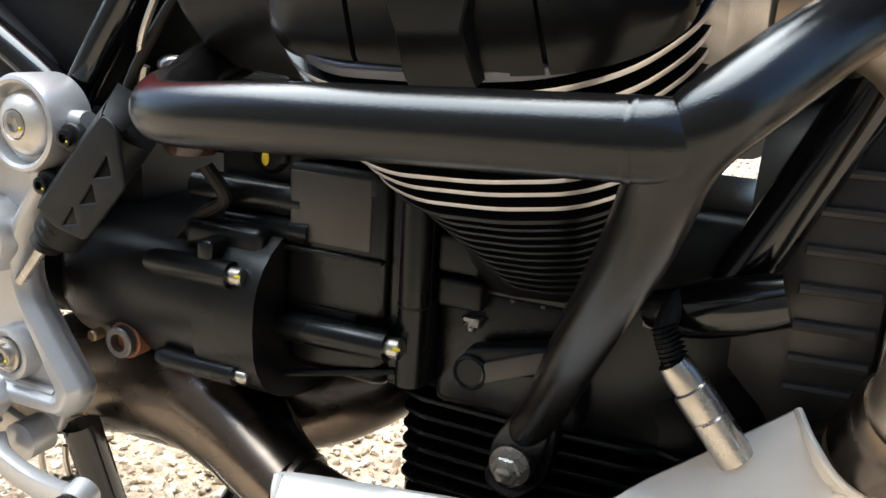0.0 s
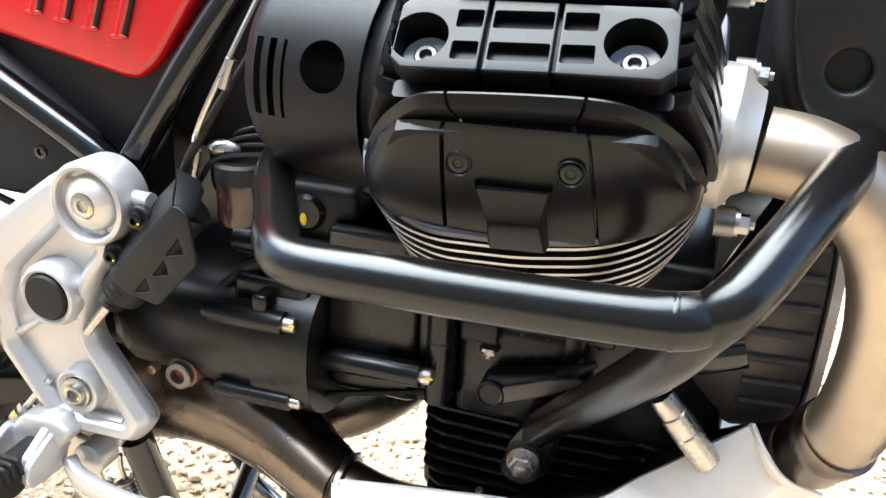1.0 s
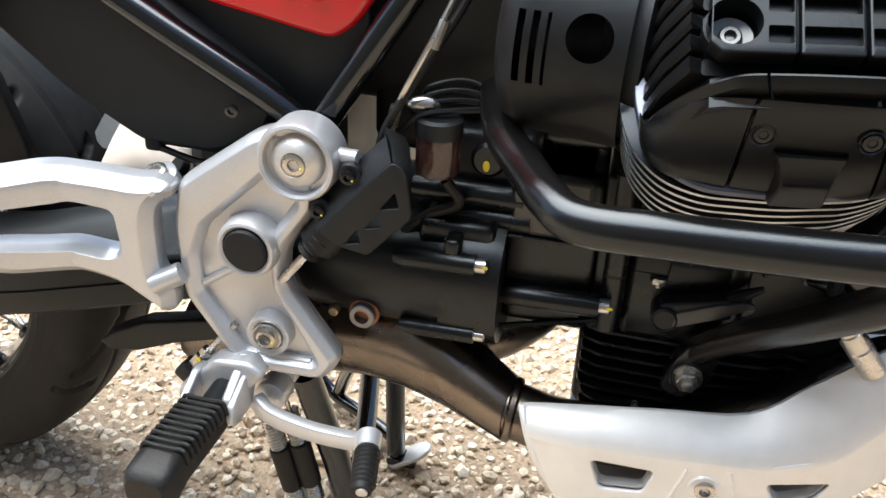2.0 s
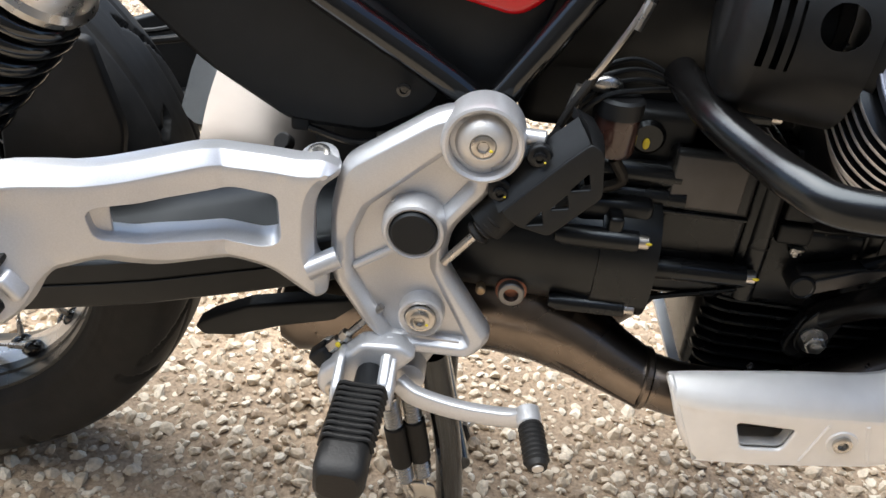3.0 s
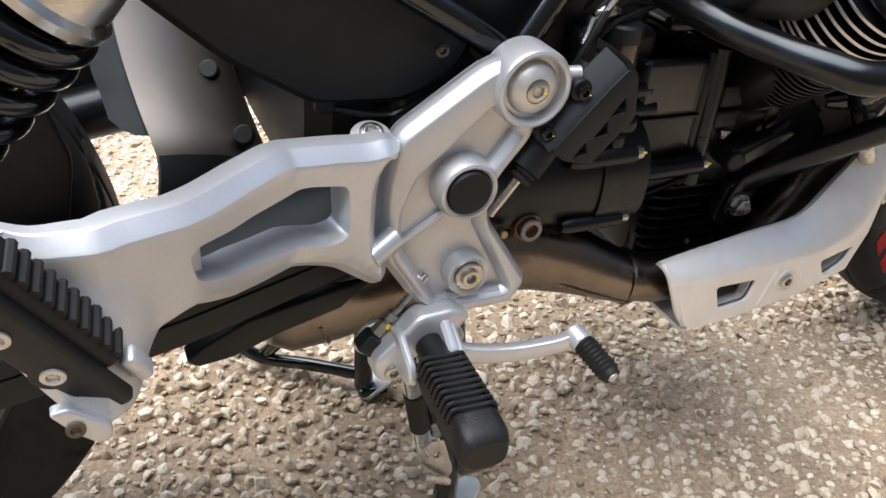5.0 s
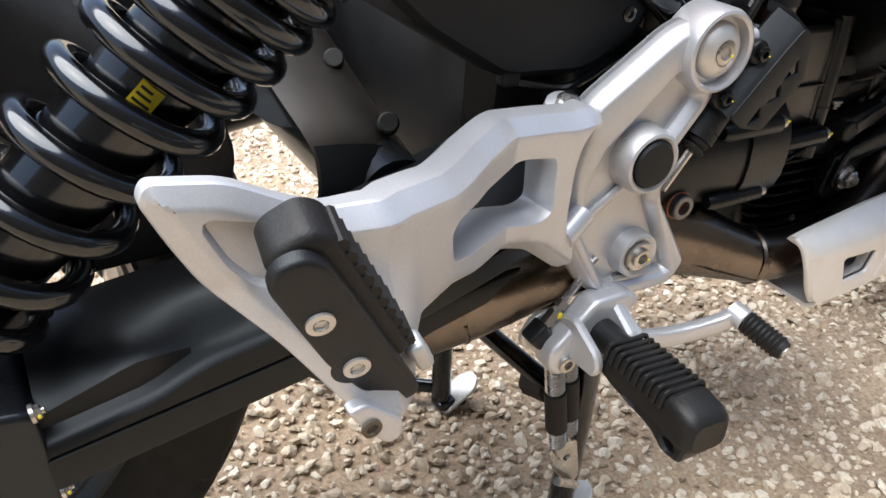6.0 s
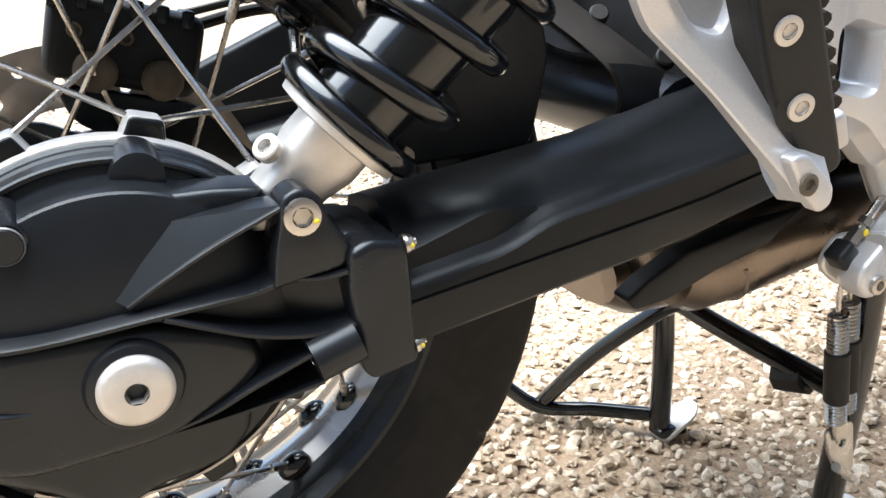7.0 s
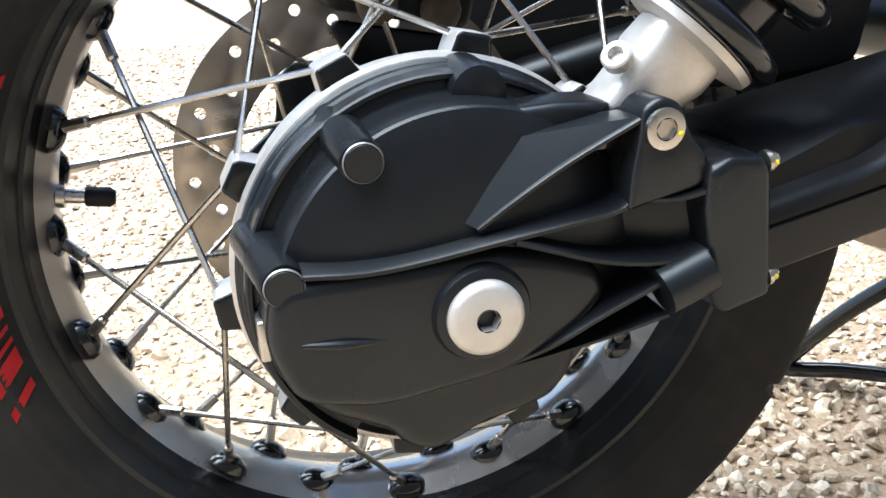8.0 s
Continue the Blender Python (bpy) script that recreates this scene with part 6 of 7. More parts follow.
# ---- exhaust ----
def exhaust():
    hp = part("header_pipe", tube([(1.006, -0.236, 0.636), (1.030, -0.238, 0.633), (1.055, -0.239, 0.620), (1.0763, -0.236, 0.590), (1.0860, -0.232, 0.5481), (1.0860, -0.2245, 0.5024), (1.0815, -0.2050, 0.4638), (1.0680, -0.1750, 0.4250)], 0.0220, 28, 8), HEADER, bike, "satin header pipe with golden tint")
    part("slip_joint", lathe([(-0.003, 0.0235), (0.0, 0.0248), (0.012, 0.0248), (0.015, 0.0238), (0.035, 0.0238)], V(1.0820, -0.2065, 0.4660), (-0.26, 0.58, -0.78), 32), EXHAUST, hp)
    part("lower_pipe", tube([(1.0680, -0.1750, 0.4250), (1.025, -0.145, 0.385), (0.96, -0.160, 0.338), (0.88, -0.182, 0.314), (0.80, -0.190, 0.314), (0.752, -0.182, 0.318)], 0.0245, 26, 6), EXHAUST, hp)
    part("weld_ring", lathe([(-0.004, 0.0262), (-0.002, 0.0285), (0.002, 0.0285), (0.004, 0.0262)], V(0.757, -0.183, 0.3175), (1, -0.05, -0.10), 32), EXHAUST, hp)
    rings = []
    for x, y, z, ra, rb in ((0.756, -0.183, 0.3175, 0.0262, 0.0262), (0.735, -0.176, 0.325, 0.028, 0.029), (0.700, -0.160, 0.337, 0.034, 0.036), (0.665, -0.145, 0.347, 0.042, 0.043), (0.630, -0.130, 0.350, 0.052, 0.048), (0.590, -0.115, 0.346, 0.062, 0.052), (0.53, -0.10, 0.330, 0.070, 0.055), (0.48, -0.09, 0.312, 0.072, 0.055), (0.44, -0.085, 0.298, 0.070, 0.048), (0.422, -0.085, 0.294, 0.058, 0.036), (0.415, -0.085, 0.292, 0.040, 0.022)):
        rings.append(oval(V(x, y, z), V(0.25 if x > 0.6 else 0, 1, 0).normalized(), V(0, 0, 1), ra, rb, 36, 2.3))
    mu = part("muffler", skin(bmesh.new(), rings), EXHAUST, bike, "heat-tinted stainless collector and muffler")
    part("far_pipe", tube([(0.60, -0.105, 0.335), (0.655, -0.100, 0.336), (0.705, -0.090, 0.338), (0.745, -0.070, 0.352), (0.785, -0.03, 0.375), (0.86, 0.05, 0.39)], [0.045, 0.044, 0.041, 0.037, 0.032, 0.028], 26), EXHAUST, mu)
    part("seam", tube([(0.752, -0.205, 0.302), (0.70, -0.193, 0.319), (0.665, -0.184, 0.332), (0.635, -0.178, 0.334), (0.59, -0.172, 0.326), (0.53, -0.168, 0.304)], 0.0016, 8), EXHAUST, mu)
    part("band", tube([(0.46, -0.157, 0.302), (0.47, -0.150, 0.278), (0.48, -0.12, 0.260), (0.49, -0.07, 0.256)], 0.0025, 8), EXHAUST, mu)
    part("shield", skin(bmesh.new(), [oval(V(x, 0.0, z), V(0, 1, 0), V(0, 0, 1), 0.075, r, 26, 2.4) for x, z, r in ((0.40, 0.265, 0.03), (0.44, 0.262, 0.046), (0.56, 0.268, 0.050), (0.60, 0.275, 0.04))]), EXHAUST, mu)


exhaust()


# ---- skid plate ----
def skid_plate():
    """A pressed sheet: an upright flange with openings, a sloped shoulder over it and a floor under the engine."""
    def near(x):
        return float(np.interp(x, [0.76, 0.80, 0.97, 1.00, 1.04, 1.09], [-0.231, -0.2375, -0.2375, -0.234, -0.216, -0.180]))

    def curved(bm):
        for v in bm.verts:
            v.co.y = near(v.co.x) + v.co.y
        return bm

    crease = [(0.774, 0.340), (0.800, 0.3405), (0.880, 0.344), (0.950, 0.350), (0.996, 0.368), (1.030, 0.398), (1.056, 0.4235)]
    low = [(1.075, 0.4180), (1.089, 0.4060), (1.072, 0.374), (1.040, 0.342), (1.000, 0.317), (0.950, 0.302), (0.880, 0.290), (0.812, 0.2815), (0.798, 0.286)]
    flange = rounded(crease + low, [0.004, 0.004, 0.0, 0.0, 0.0, 0.0, 0.003, 0.006, 0.008, 0.02, 0.02, 0.02, 0.02, 0.0, 0.006, 0.006])
    hole1 = rounded([(0.8255, 0.3275), (0.8745, 0.3275), (0.8685, 0.3045), (0.8355, 0.3010)], 0.005)
    hole2 = rounded([(0.955, 0.3350), (1.000, 0.3440), (0.990, 0.3260), (0.966, 0.3165)], 0.005)
    flat = Matrix.Rotation(math.pi / 2, 4, "X")

    def fine(line, step=0.012):
        out = []
        for a, b in zip(line, list(line[1:]) + [line[0]]):
            a, b = Vector((a[0], a[1])), Vector((b[0], b[1]))
            n = max(1, int((b - a).length / step))
            out += [a + (b - a) * (i / n) for i in range(n)]
        return out

    sk = part("skid_plate", curved(plate([fine(flange), hole1, hole2], flat, 0.005, 0.002, 3, grid=0.012)), SKID, bike, "satin silver aluminium skid plate")
    # pressed-in edges of the openings
    for line in (hole1, hole2):
        ring = [V(p.x, near(p.x) + 0.004, p.y) for p in line]
        ring = [p for i, p in enumerate(ring) if (p - ring[i - 1]).length > 0.0004]
        part("hole_flange", skin(bmesh.new(), [[p, p + V(0, 0.009, 0), p + V(0, 0.009, 0) + (p - sum(ring, Vector()) / len(ring)).normalized() * 0.002, p + (p - sum(ring, Vector()) / len(ring)).normalized() * 0.002] for p in ring], closed=True), SKID, sk)
    # shoulder from the crease up to the sloped top edge
    edge = [(0.7665, -0.2205, 0.3545), (0.790, -0.2190, 0.3580), (0.870, -0.2140, 0.3665), (0.9374, -0.2104, 0.3750), (0.975, -0.205, 0.4045), (1.010, -0.198, 0.432), (1.0366, -0.1920, 0.4530)]
    rows = []
    for (cx, cz), e in zip(crease, edge):
        c, e = V(cx, near(cx) - 0.0025, cz), Vector(e)
        mid = c.lerp(e, 0.5) + V(0, -0.0022, 0.0016)
        inn = V(0, 0.0045, -0.0035)
        rows.append([c + V(0, 0.0, -0.004), c + V(0, 0.0003, 0.0), c.lerp(mid, 0.5) + V(0, -0.0008, 0.0004), mid, mid.lerp(e, 0.6) + V(0, -0.0004, 0.0006), e, e + V(0, 0.004, -0.001), e + inn * 1.6, mid + inn, c + V(0, 0.005, -0.001)])
    lines = [spline([r[k] for r in rows], 4) for k in range(len(rows[0]))]
    part("shoulder", skin(bmesh.new(), [[ln[i] for ln in lines] for i in range(len(lines[0]))]), SKID, sk, sharp=0.7)
    # rolled rear edge round the exhaust pipe, and the concave front edge
    part("rear_lip", tube([(0.7675, -0.2215, 0.3535), (0.7715, -0.230, 0.345), (0.779, -0.2345, 0.325), (0.790, -0.2345, 0.302), (0.803, -0.2330, 0.2850)], 0.0034, 10), SKID, sk)
    part("front_lip", tube([(1.0366, -0.1925, 0.4525), (1.0450, -0.2080, 0.4440), (1.060, -0.2085, 0.4280), (1.086, -0.1850, 0.4080)], 0.0022, 10), SKID, sk)
    nose = []
    for k in range(9):
        t = k / 8
        top = V(1.0366, -0.1925, 0.4525).lerp(V(1.0480, -0.2020, 0.4130), t)
        end = spline([(1.0366, -0.1925, 0.4525), (1.0450, -0.2080, 0.4440), (1.060, -0.2085, 0.4280), (1.086, -0.1850, 0.4080)], 8)[round(t * 24)]
        inn = V(-0.002, 0.004, -0.002)
        nose.append([top, top.lerp(end, 0.5) + V(0, -0.0015 - 0.003 * t, 0), end, end + inn, top.lerp(end, 0.5) + inn, top + inn])
    part("nose", skin(bmesh.new(), nose), SKID, sk, sharp=0.7)
    rings = []
    for x, z in ((0.803, 0.283), (0.86, 0.2875), (0.94, 0.300), (1.0, 0.317), (1.045, 0.345), (1.080, 0.385)):
        y = near(x)
        rings.append([V(x, y - 0.002, z + 0.003), V(x, y + 0.008, z - 0.005), V(x, 0.20, z - 0.012), V(x, 0.20, z - 0.016), V(x, y + 0.006, z - 0.009), V(x, y - 0.0025, z - 0.001)])
    part("skid_floor", skin(bmesh.new(), rings), SKID, sk)
    # pressed channel round the screw
    for a, b in (((0.886, 0.2955), (0.898, 0.337)), ((0.940, 0.303), (0.928, 0.341))):
        part("crease", tube([(a[0], -0.2392, a[1]), (b[0], -0.2394, b[1])], 0.0020, 8, smooth=False), SKID, sk)
    dm = part("dimple", lathe([(0, 0.0135), (0.0018, 0.0120), (0.0012, 0.0095)], V(0.9132, -0.2395, 0.3204), NEAR, 28), SKID, sk)
    socket_bolt("skid_screw", V(0.9132, -0.2400, 0.3204), NEAR, 0.0078, dm, 0.004)
    dm = part("dimple", lathe([(0, 0.0125), (0.0018, 0.0110), (0.0012, 0.0090)], V(1.047, -0.2145, 0.388), V(0.5, -1, 0.1), 28), SKID, sk)
    socket_bolt("skid_screw", V(1.0475, -0.2155, 0.388), V(0.5, -1, 0.1), 0.0072, dm, 0.004)
    part("far_wall", plate([rounded(crease + low, 0.004)], side_plane(0.20), 0.006, 0.002), SKID, sk)
    return sk


skid_plate()


# ---- crash bar ----
def crash_bar():
    R = 0.0125
    cb = part("crash_bar", tube([(0.723, -0.190, 0.596), (0.7373, -0.2444, 0.5880), (0.7588, -0.2842, 0.5813), (0.7768, -0.3183, 0.5785), (0.7976, -0.3381, 0.5767), (0.853, -0.3486, 0.5814), (0.9217, -0.3535, 0.5852), (0.9725, -0.3535, 0.5876), (0.990, -0.3465, 0.5878)], R, 24, 8), TUBE, bike, "black tubular engine crash bar")
    part("upright", tube([(0.8955, -0.1573, 0.3882), (0.9156, -0.1875, 0.4244), (0.9455, -0.2546, 0.4869), (0.9757, -0.318, 0.5499), (0.9896, -0.3456, 0.5850), (1.0058, -0.3374, 0.6032), (1.0346, -0.2791, 0.6280), (1.0798, -0.1634, 0.6534), (1.1674, -0.025, 0.6943)], R, 24, 8), TUBE, cb)
    part("weld", lathe([(-0.001, 0.01255), (0, 0.0128), (0.001, 0.0128), (0.002, 0.01255)], V(0.976, -0.3530, 0.5876), (1, 0.05, 0.02), 28), TUBE, cb)
    part("mount_tab", plate([rounded([(0.878, 0.362), (0.880, 0.385), (0.892, 0.405), (0.908, 0.412), (0.915, 0.395), (0.904, 0.360), (0.890, 0.354)], 0.008)], side_plane(-0.168), 0.006, 0.002), TUBE, cb)
    hex_bolt("mount_bolt", V(0.893, -0.172, 0.372), NEAR, 0.0095, cb, 0.008)


crash_bar()


# ---- frame, side panels ----
def frame_tubes():
    fr = part("frame", tube([(0.588, -0.198, 0.553), (0.555, -0.199, 0.577), (0.45, -0.200, 0.636), (0.30, -0.195, 0.722)], 0.0112, 18, 5), GLOSS, bike, "black tubular steel frame")
    part("frame_tube", tube([(0.594, -0.198, 0.556), (0.625, -0.196, 0.604), (0.665, -0.190, 0.664), (0.73, -0.178, 0.752)], 0.0108, 18, 5), GLOSS, fr)
    part("frame_tube", tube([(0.600, 0.198, 0.556), (0.665, 0.190, 0.664), (0.73, 0.178, 0.752)], 0.0108, 14, 5), GLOSS, fr)
    part("pivot_plate", block(V(0.545, -0.150, 0.475), (0.075, 0.080, 0.150), 0.02), BLACK, fr)
    part("pivot_plate", block(V(0.545, 0.150, 0.475), (0.075, 0.080, 0.150), 0.02), BLACK, fr)
    socket_bolt("frame_plug", V(0.530, -0.2065, 0.5655), NEAR, 0.0052, fr, 0.002, GLOSS)
    return fr


frame_tubes()


def panels():
    out = rounded([(0.36, 0.668), (0.446, 0.652), (0.604, 0.621), (0.622, 0.634), (0.690, 0.735), (0.66, 0.80), (0.36, 0.80)], [0.01, 0.01, 0.010, 0.012, 0.01, 0.01, 0.01])
    red = part("side_panel", plate([out], side_plane(-0.184), 0.018, 0.006, 4), RED, bike, "red gloss painted side panel with vents")
    for i in range(4):
        x, z = 0.527 + 0.0225 * i, 0.662 - 0.0035 * i
        d = V(0.34, 0, 0.94)
        p = V(x, -0.1934, z)
        v = part("vent_slot", tube([p, p + d * 0.05], 0.0036, 10, smooth=False), RED, red)
        part("vent_gap", tube([p + V(0.0052, -0.0008, 0.001), p + d * 0.05 + V(0.0052, -0.0008, 0)], 0.0018, 8, smooth=False), PLASTIC, v)
        part("vent_lip", ball(p + V(0, -0.0012, -0.001), 0.0048, (1.5, 0.5, 0.5), 12, 8), RED, v)
    blk = rounded([(0.40, 0.665), (0.570, 0.570), (0.592, 0.553), (0.614, 0.580), (0.632, 0.640), (0.60, 0.70), (0.42, 0.70)], 0.010)
    part("inner_panel", plate([blk], side_plane(-0.176), 0.014, 0.003), PLASTIC, bike, "black textured panel under the red one")
    # large dark box between the tubes and the swingarm
    rings = []
    for y, s in ((-0.196, 0.90), (-0.190, 0.97), (-0.170, 1.0), (-0.075, 1.0)):
        base = [(0.27, 0.67), (0.31, 0.620), (0.38, 0.560), (0.445, 0.522), (0.515, 0.520), (0.560, 0.545), (0.57, 0.575), (0.45, 0.66), (0.36, 0.72)]
        c = V(0.45, 0, 0.60)
        pts = rounded(base, 0.012, 3)
        rings.append([V(c.x + (p.x - c.x) * s, y, c.z + (p.y - c.z) * s) for p in pts])
    part("air_box", skin(bmesh.new(), rings), PLASTIC, bike, "black moulded box under the seat")
    part("inner_body", skin(bmesh.new(), [oval(V(x, 0.0, z), V(0, 1, 0), V(0, 0, 1), ry, rz, 28, 5) for x, z, ry, rz in ((0.452, 0.49, 0.135, 0.075), (0.47, 0.50, 0.15, 0.10), (0.56, 0.52, 0.155, 0.13), (0.60, 0.52, 0.15, 0.12))]), PLASTIC, bike, "black inner body in front of the rear wheel")
    tr = part("box_edge", tube([(0.456, -0.190, 0.521), (0.50, -0.194, 0.515), (0.545, -0.190, 0.532)], 0.003, 8), GLOSS, bike, "black edge rail under the box")
    part("edge_knob", block(V(0.452, -0.188, 0.524), (0.014, 0.012, 0.012), 0.003), PLASTIC, tr)
    # mudguard between wheel and box: a sheet bent round the front of the tyre
    rows = []
    edge = [(0.331, 0.1002, 0.5369), (0.3314, 0.0083, 0.5064), (0.3363, -0.0632, 0.4814), (0.3428, -0.1124, 0.4592), (0.3400, -0.1340, 0.4430), (0.3365, -0.1395, 0.4290), (0.3340, -0.1330, 0.4163), (0.3181, -0.1040, 0.4010)]
    for back, drop, pull in ((0, 0, 0), (0.02, -0.001, 0), (0.045, -0.005, 0.002), (0.068, -0.012, 0.006), (0.082, -0.020, 0.010), (0.094, -0.032, 0.014), (0.102, -0.050, 0.016)):
        rows.append(spline([(x + back, y + pull * (1 if y < 0 else 0), z + drop) for x, y, z in edge], 3))
    bm = bmesh.new()
    vs = [[bm.verts.new(p) for p in row] for row in rows]
    for k in range(len(vs) - 1):
        for q in range(len(vs[0]) - 1):
            bm.faces.new((vs[k][q], vs[k][q + 1], vs[k + 1][q + 1], vs[k + 1][q]))
    bmesh.ops.solidify(bm, geom=bm.faces[:], thickness=0.0022)
    mg = part("rear_mudguard", bm, HUGGER, bike, "satin stainless heat shield bent over the tyre front")
    bm = bmesh.new()
    skirt = [[p + V(0.0015, -0.0030, 0.0012) for p in row[9:]] for row in rows]
    vs = [[bm.verts.new(p) for p in row] for row in skirt]
    for k in range(len(vs) - 1):
        for q in range(len(vs[0]) - 1):
            bm.faces.new((vs[k][q], vs[k][q + 1], vs[k + 1][q + 1], vs[k + 1][q]))
    bmesh.ops.solidify(bm, geom=bm.faces[:], thickness=0.0012)
    part("lower_skirt", bm, PLASTIC, mg, "black lower skirt of the shield")
    # black inner guard that carries on rearwards from the sheet's edge
    bm = bmesh.new()
    line = [(0.10, 0.537), (0.05, 0.520), (0.008, 0.506), (-0.040, 0.4890), (-0.063, 0.4810), (-0.090, 0.469)]
    vs = [[bm.verts.new(p) for p in spline([(x - back * k / 5, y + y_in, z - 0.004 + up) for k, (y, z) in enumerate(line)], 3)] for x, y_in, up, back in ((0.345, 0, 0, 0), (0.331, 0.002, 0.001, 0), (0.316, 0.008, 0.004, -0.006), (0.298, 0.018, 0.009, -0.016))]
    for k in range(len(vs) - 1):
        for q in range(len(vs[0]) - 1):
            bm.faces.new((vs[k][q], vs[k][q + 1], vs[k + 1][q + 1], vs[k + 1][q]))
    bmesh.ops.solidify(bm, geom=bm.faces[:], thickness=0.0025)
    part("inner_guard", bm, PLASTIC, mg, "black plastic inner guard")
    for p in (V(0.4025, -0.014, 0.4855), V(0.4155, -0.089, 0.4570)):
        part("rubber_plug", lathe([(0, 0.0085), (0.008, 0.0085), (0.0095, 0.007)], p, V(-0.3, -0.75, 0.6), 18), RUBBER, mg)
    sh = part("side_shroud", plate([rounded([(1.012, 0.86), (1.010, 0.70), (1.022, 0.655), (1.050, 0.632), (1.085, 0.640), (1.22, 0.74), (1.22, 0.86)], 0.012), disc_line(1.040, 0.677, 0.0105)], side_plane(-0.222), 0.010, 0.003), PLASTIC, bike, "black plastic side shroud with a round hole")
    part("hole_cup", lathe([(-0.02, 0.0102), (-0.003, 0.0104)], V(1.040, -0.222, 0.677), NEAR, 20), PLASTIC, sh)
    part("shroud_back", block(V(1.10, -0.150, 0.735), (0.20, 0.09, 0.21), 0.02), PLASTIC, sh)
    part("hose", tube([(1.005, -0.19, 0.72), (1.016, -0.195, 0.672), (1.030, -0.185, 0.640), (1.04, -0.16, 0.60)], 0.007, 12), RUBBER, sh)
    part("hose", tube([(1.020, -0.18, 0.74), (1.030, -0.185, 0.67), (1.045, -0.178, 0.64), (1.055, -0.15, 0.60)], 0.006, 12), RUBBER, sh)
    # tank underside, engine top and battery space above the crankcase
    part("frame_core", skin(bmesh.new(), [oval(V(x, 0.0, z), V(0, 1, 0), V(0, 0, 1), ry, rz, 28, 4) for x, z, ry, rz in ((0.46, 0.62, 0.15, 0.08), (0.56, 0.66, 0.155, 0.11), (0.70, 0.69, 0.150, 0.15), (0.90, 0.72, 0.15, 0.17), (1.05, 0.73, 0.14, 0.16), (1.16, 0.76, 0.10, 0.12))]), PLASTIC, bike, "black inner bodywork under the tank")
    part("control_box", block(V(0.690, -0.105, 0.620), (0.15, 0.06, 0.20), 0.015), PLASTIC, bike, "black box behind the frame tubes")
    # far side cylinder, a plain mirror of the near one
    part("far_cylinder", plate([grown(rounded([(0.82, 0.20), (0.985, 0.20), (0.985, 0.34), (0.82, 0.34)], 0.02), 0.90, 0.27, 1, 1)], Matrix.Diagonal((1, -1, 1, 1)) @ HEAD @ Matrix.Translation((0, 0, 0.62)), 0.20, 0.01), BLACK, bike, "black cylinder on the far side")


panels()


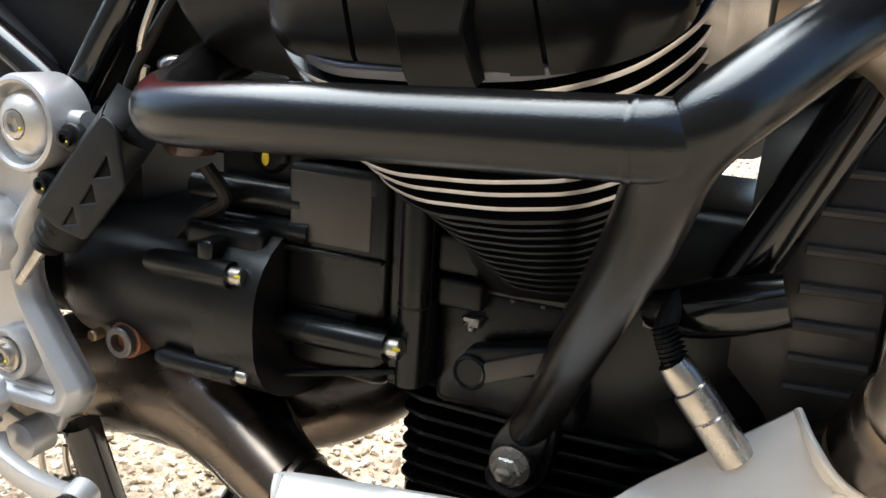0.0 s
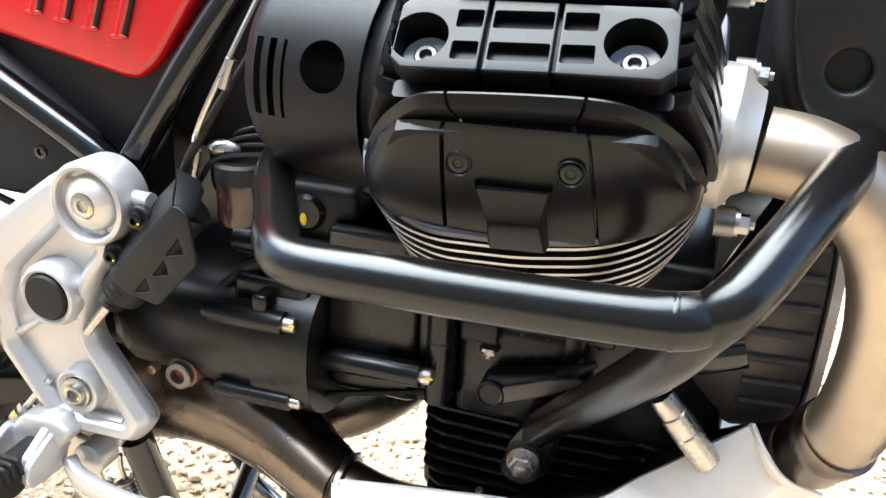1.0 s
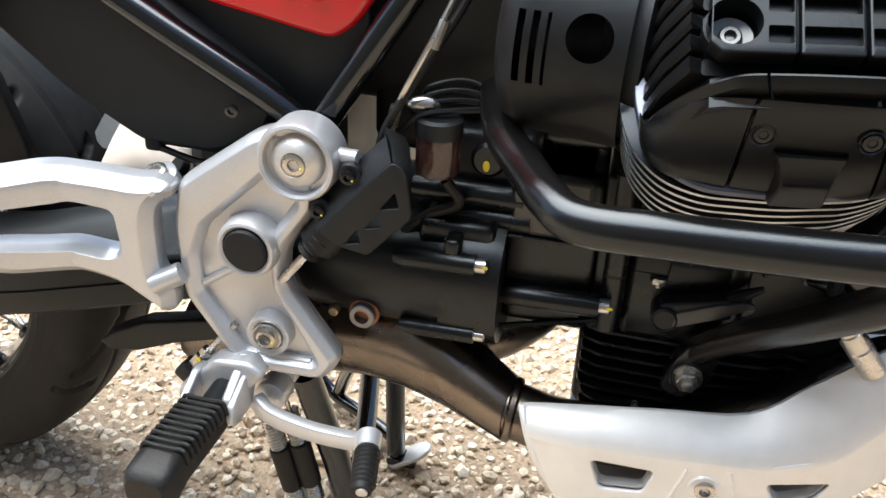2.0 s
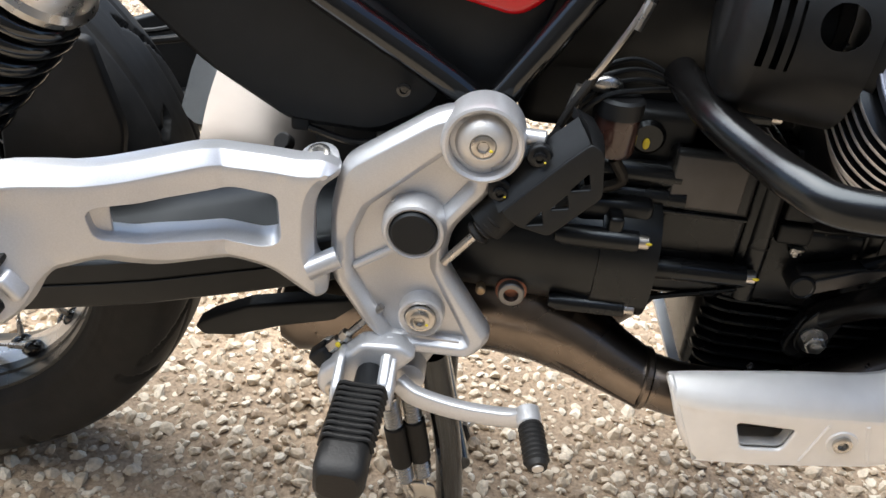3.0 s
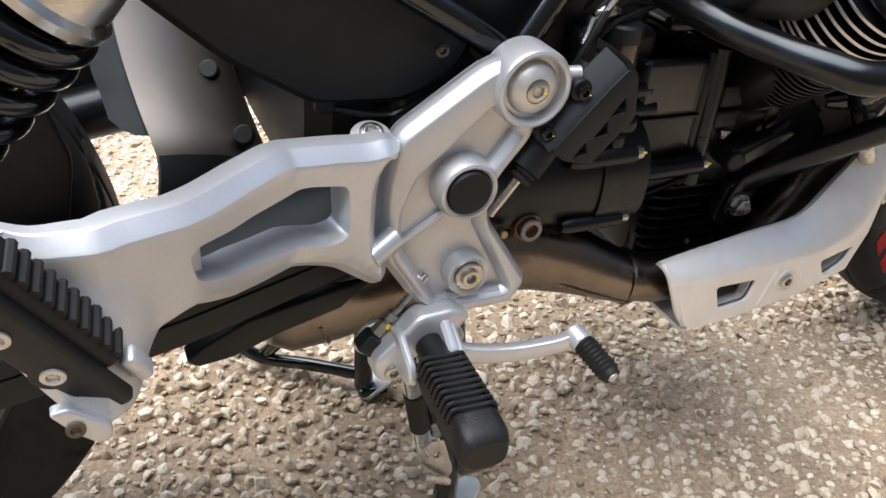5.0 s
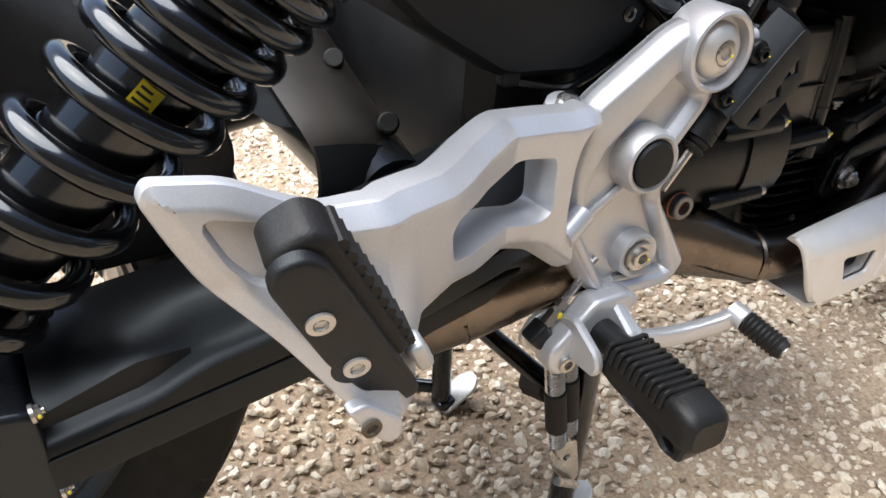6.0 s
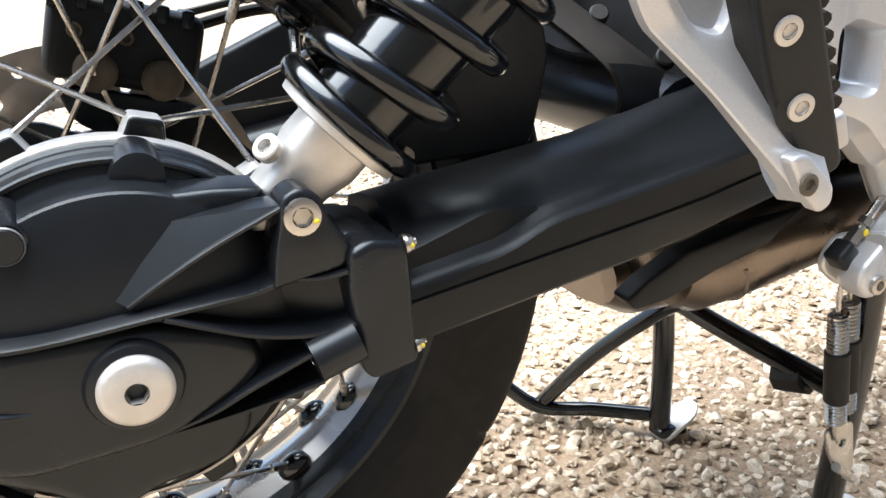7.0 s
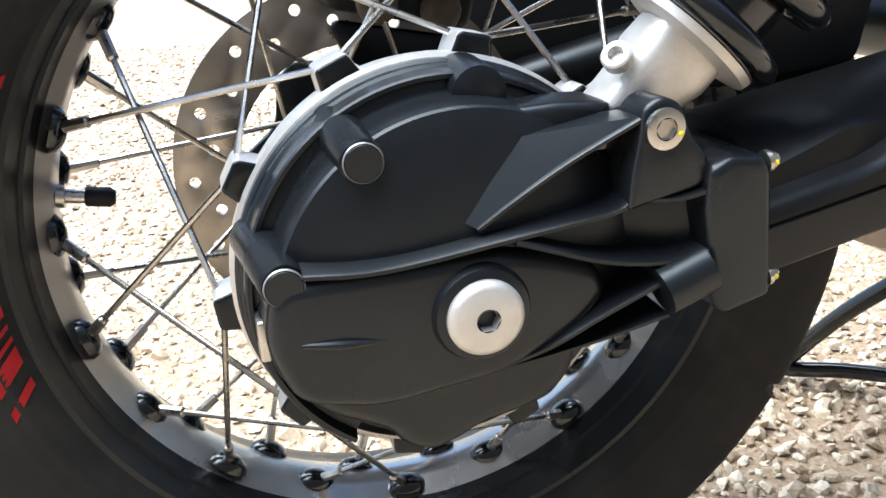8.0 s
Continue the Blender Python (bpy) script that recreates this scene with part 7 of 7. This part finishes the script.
# ---- centre stand ----
def centre_stand():
    cs = part("centre_stand", tube([(0.5790, 0.0850, 0.2384), (0.5840, 0.0700, 0.127), (0.5880, 0.0650, 0.010)], 0.0125, 16, 4), GLOSS, bike, "black tubular centre stand")
    part("near_leg", tube([(0.5700, -0.1870, 0.3200), (0.5968, -0.1681, 0.1787), (0.6092, -0.1537, 0.010)], 0.0135, 16, 4), GLOSS, cs)
    part("cross_tube", tube([(0.5482, 0.0833, 0.2011), (0.577, -0.0176, 0.1762), (0.6091, -0.1560, 0.1570)], 0.011, 14, 4), GLOSS, cs)
    part("brace", tube([(0.5650, 0.0250, 0.1850), (0.5491, 0.0352, 0.1785), (0.5111, 0.100, 0.1031), (0.4776, 0.1548, 0.0190)], 0.0095, 14, 4), GLOSS, cs)
    part("foot_lever", tube([(0.5880, 0.0780, 0.018), (0.5271, 0.118, 0.018), (0.4736, 0.1509, 0.0160), (0.4332, 0.1672, 0.0445), (0.405, 0.172, 0.072)], 0.0088, 14, 5), GLOSS, cs)
    for x, y in ((0.606, 0.062), (0.622, -0.152)):
        f = plate([rounded([(-0.028, -0.016), (0.022, -0.018), (0.036, -0.006), (0.036, 0.006), (0.022, 0.018), (-0.028, 0.016)], 0.010)], Matrix.Translation((x, y, 0.012)) @ Matrix.Rotation(radians(-35), 4, "Y"), 0.005, 0.001)
        part("foot_pad", f, CASTALU, cs)
        part("foot_base", block(V(x - 0.008, y, 0.006), (0.040, 0.026, 0.012), 0.004), GLOSS, cs)
    part("bumper", lathe([(-0.016, 0.016), (0.016, 0.016), (0.018, 0.013)], V(0.600, -0.102, 0.152), (0.1, -0.9, 0.3), 8), RUBBER, cs)
    # two return springs in rubber sleeves
    for k, (a, b) in enumerate(((V(0.533, -0.190, 0.270), V(0.5610, -0.187, 0.143)), (V(0.551, -0.184, 0.276), V(0.5775, -0.182, 0.148)))):
        d = (b - a).normalized()
        L = (b - a).length
        m = Matrix.Translation(a) @ axes_to(d)
        pts = [m @ V(0.0072 * math.cos(q), 0.0072 * math.sin(q), 0.006 + (L - 0.022) * q / (2 * math.pi * 30)) for q in np.linspace(0, 2 * math.pi * 30, 420)]
        sp = part("return_spring", tube(pts, 0.0018, 6, smooth=False), STEEL, cs, "zinc return spring in a black sleeve")
        part("spring_sleeve", lathe([(L * 0.32, 0.0092), (L * 0.33, 0.0103), (L * 0.70, 0.0103), (L * 0.71, 0.0092)], a, d, 18), RUBBER, sp)
        part("spring_hook", tube([a - d * 0.016 + V(0.002, 0, 0.004), a - d * 0.008, a + d * 0.006], 0.0022, 8), STEEL, sp)
        part("spring_hook", tube([b - d * 0.018, b - d * 0.004, b + d * 0.008 + V(0.004, 0, 0)], 0.0022, 8), STEEL, sp)
    part("spring_plate", plate([rounded([(0.553, 0.146), (0.568, 0.152), (0.586, 0.150), (0.598, 0.100), (0.592, 0.090), (0.580, 0.096), (0.562, 0.122)], 0.005), disc_line(0.577, 0.130, 0.004, 12)], side_plane(-0.182), 0.004, 0.001), STEEL, cs, "zinc spring plate")
    part("stop_pin", tube([(0.558, -0.196, 0.118), (0.590, -0.190, 0.094)], 0.0042, 10, smooth=False), STEEL, cs)


centre_stand()


# ---- front wheel, seen far ahead ----
def front_wheel():
    c = V(1.57, 0.0, 0.335)
    w = part("front_wheel", lathe([(-0.040, 0.255), (-0.040, 0.242), (0, 0.236), (0.040, 0.242), (0.040, 0.255), (0.0, 0.248)], c, (0, 1, 0), 72, closed=True), GLOSS, bike, "black front wheel with red-marked tyre")
    me = tyre_mesh(0.333, 0.056, 0.252, c, 300)
    me.materials.append(TYRE)
    me.shade_smooth()
    t = new("tyre", me)
    t.parent = w
    t.matrix_local = Matrix.Translation(-Vector(w["at"]))
    t["at"] = (0, 0, 0)
    red_marks(t, c, 0.333, 0.056, 0.252, [(206, 212, 0.275, 0.300, 3), (215, 221, 0.275, 0.300, 3), (226, 232, 0.275, 0.300, 3)])
    part("hub", lathe([(-0.07, 0.03), (-0.06, 0.06), (0.06, 0.06), (0.07, 0.03)], c, (0, 1, 0), 24), BLACK, w)
    me = mesh_of("spoke", tube([(0, 0, 0), (0, 0, 0.205)], 0.0019, 6, smooth=False), SPOKE)
    for i in range(24):
        a = 2 * math.pi * i / 24
        p = c + V(0.055 * math.cos(a), -0.05 if i % 2 else 0.05, 0.055 * math.sin(a))
        q = c + V(0.24 * math.cos(a + 0.4), 0, 0.24 * math.sin(a + 0.4))
        placed("spoke", me, Matrix.Translation(p) @ axes_to(q - p), w)
    for y in (-0.09, 0.09):
        part("fork_leg", tube([(1.575, y, 0.33), (1.44, y, 0.72), (1.36, y, 0.95)], 0.026, 16, smooth=False), BLACK, bike, "black front fork leg")


front_wheel()

for ob in list(scene.objects):
    if "at" in ob:
        del ob["at"]
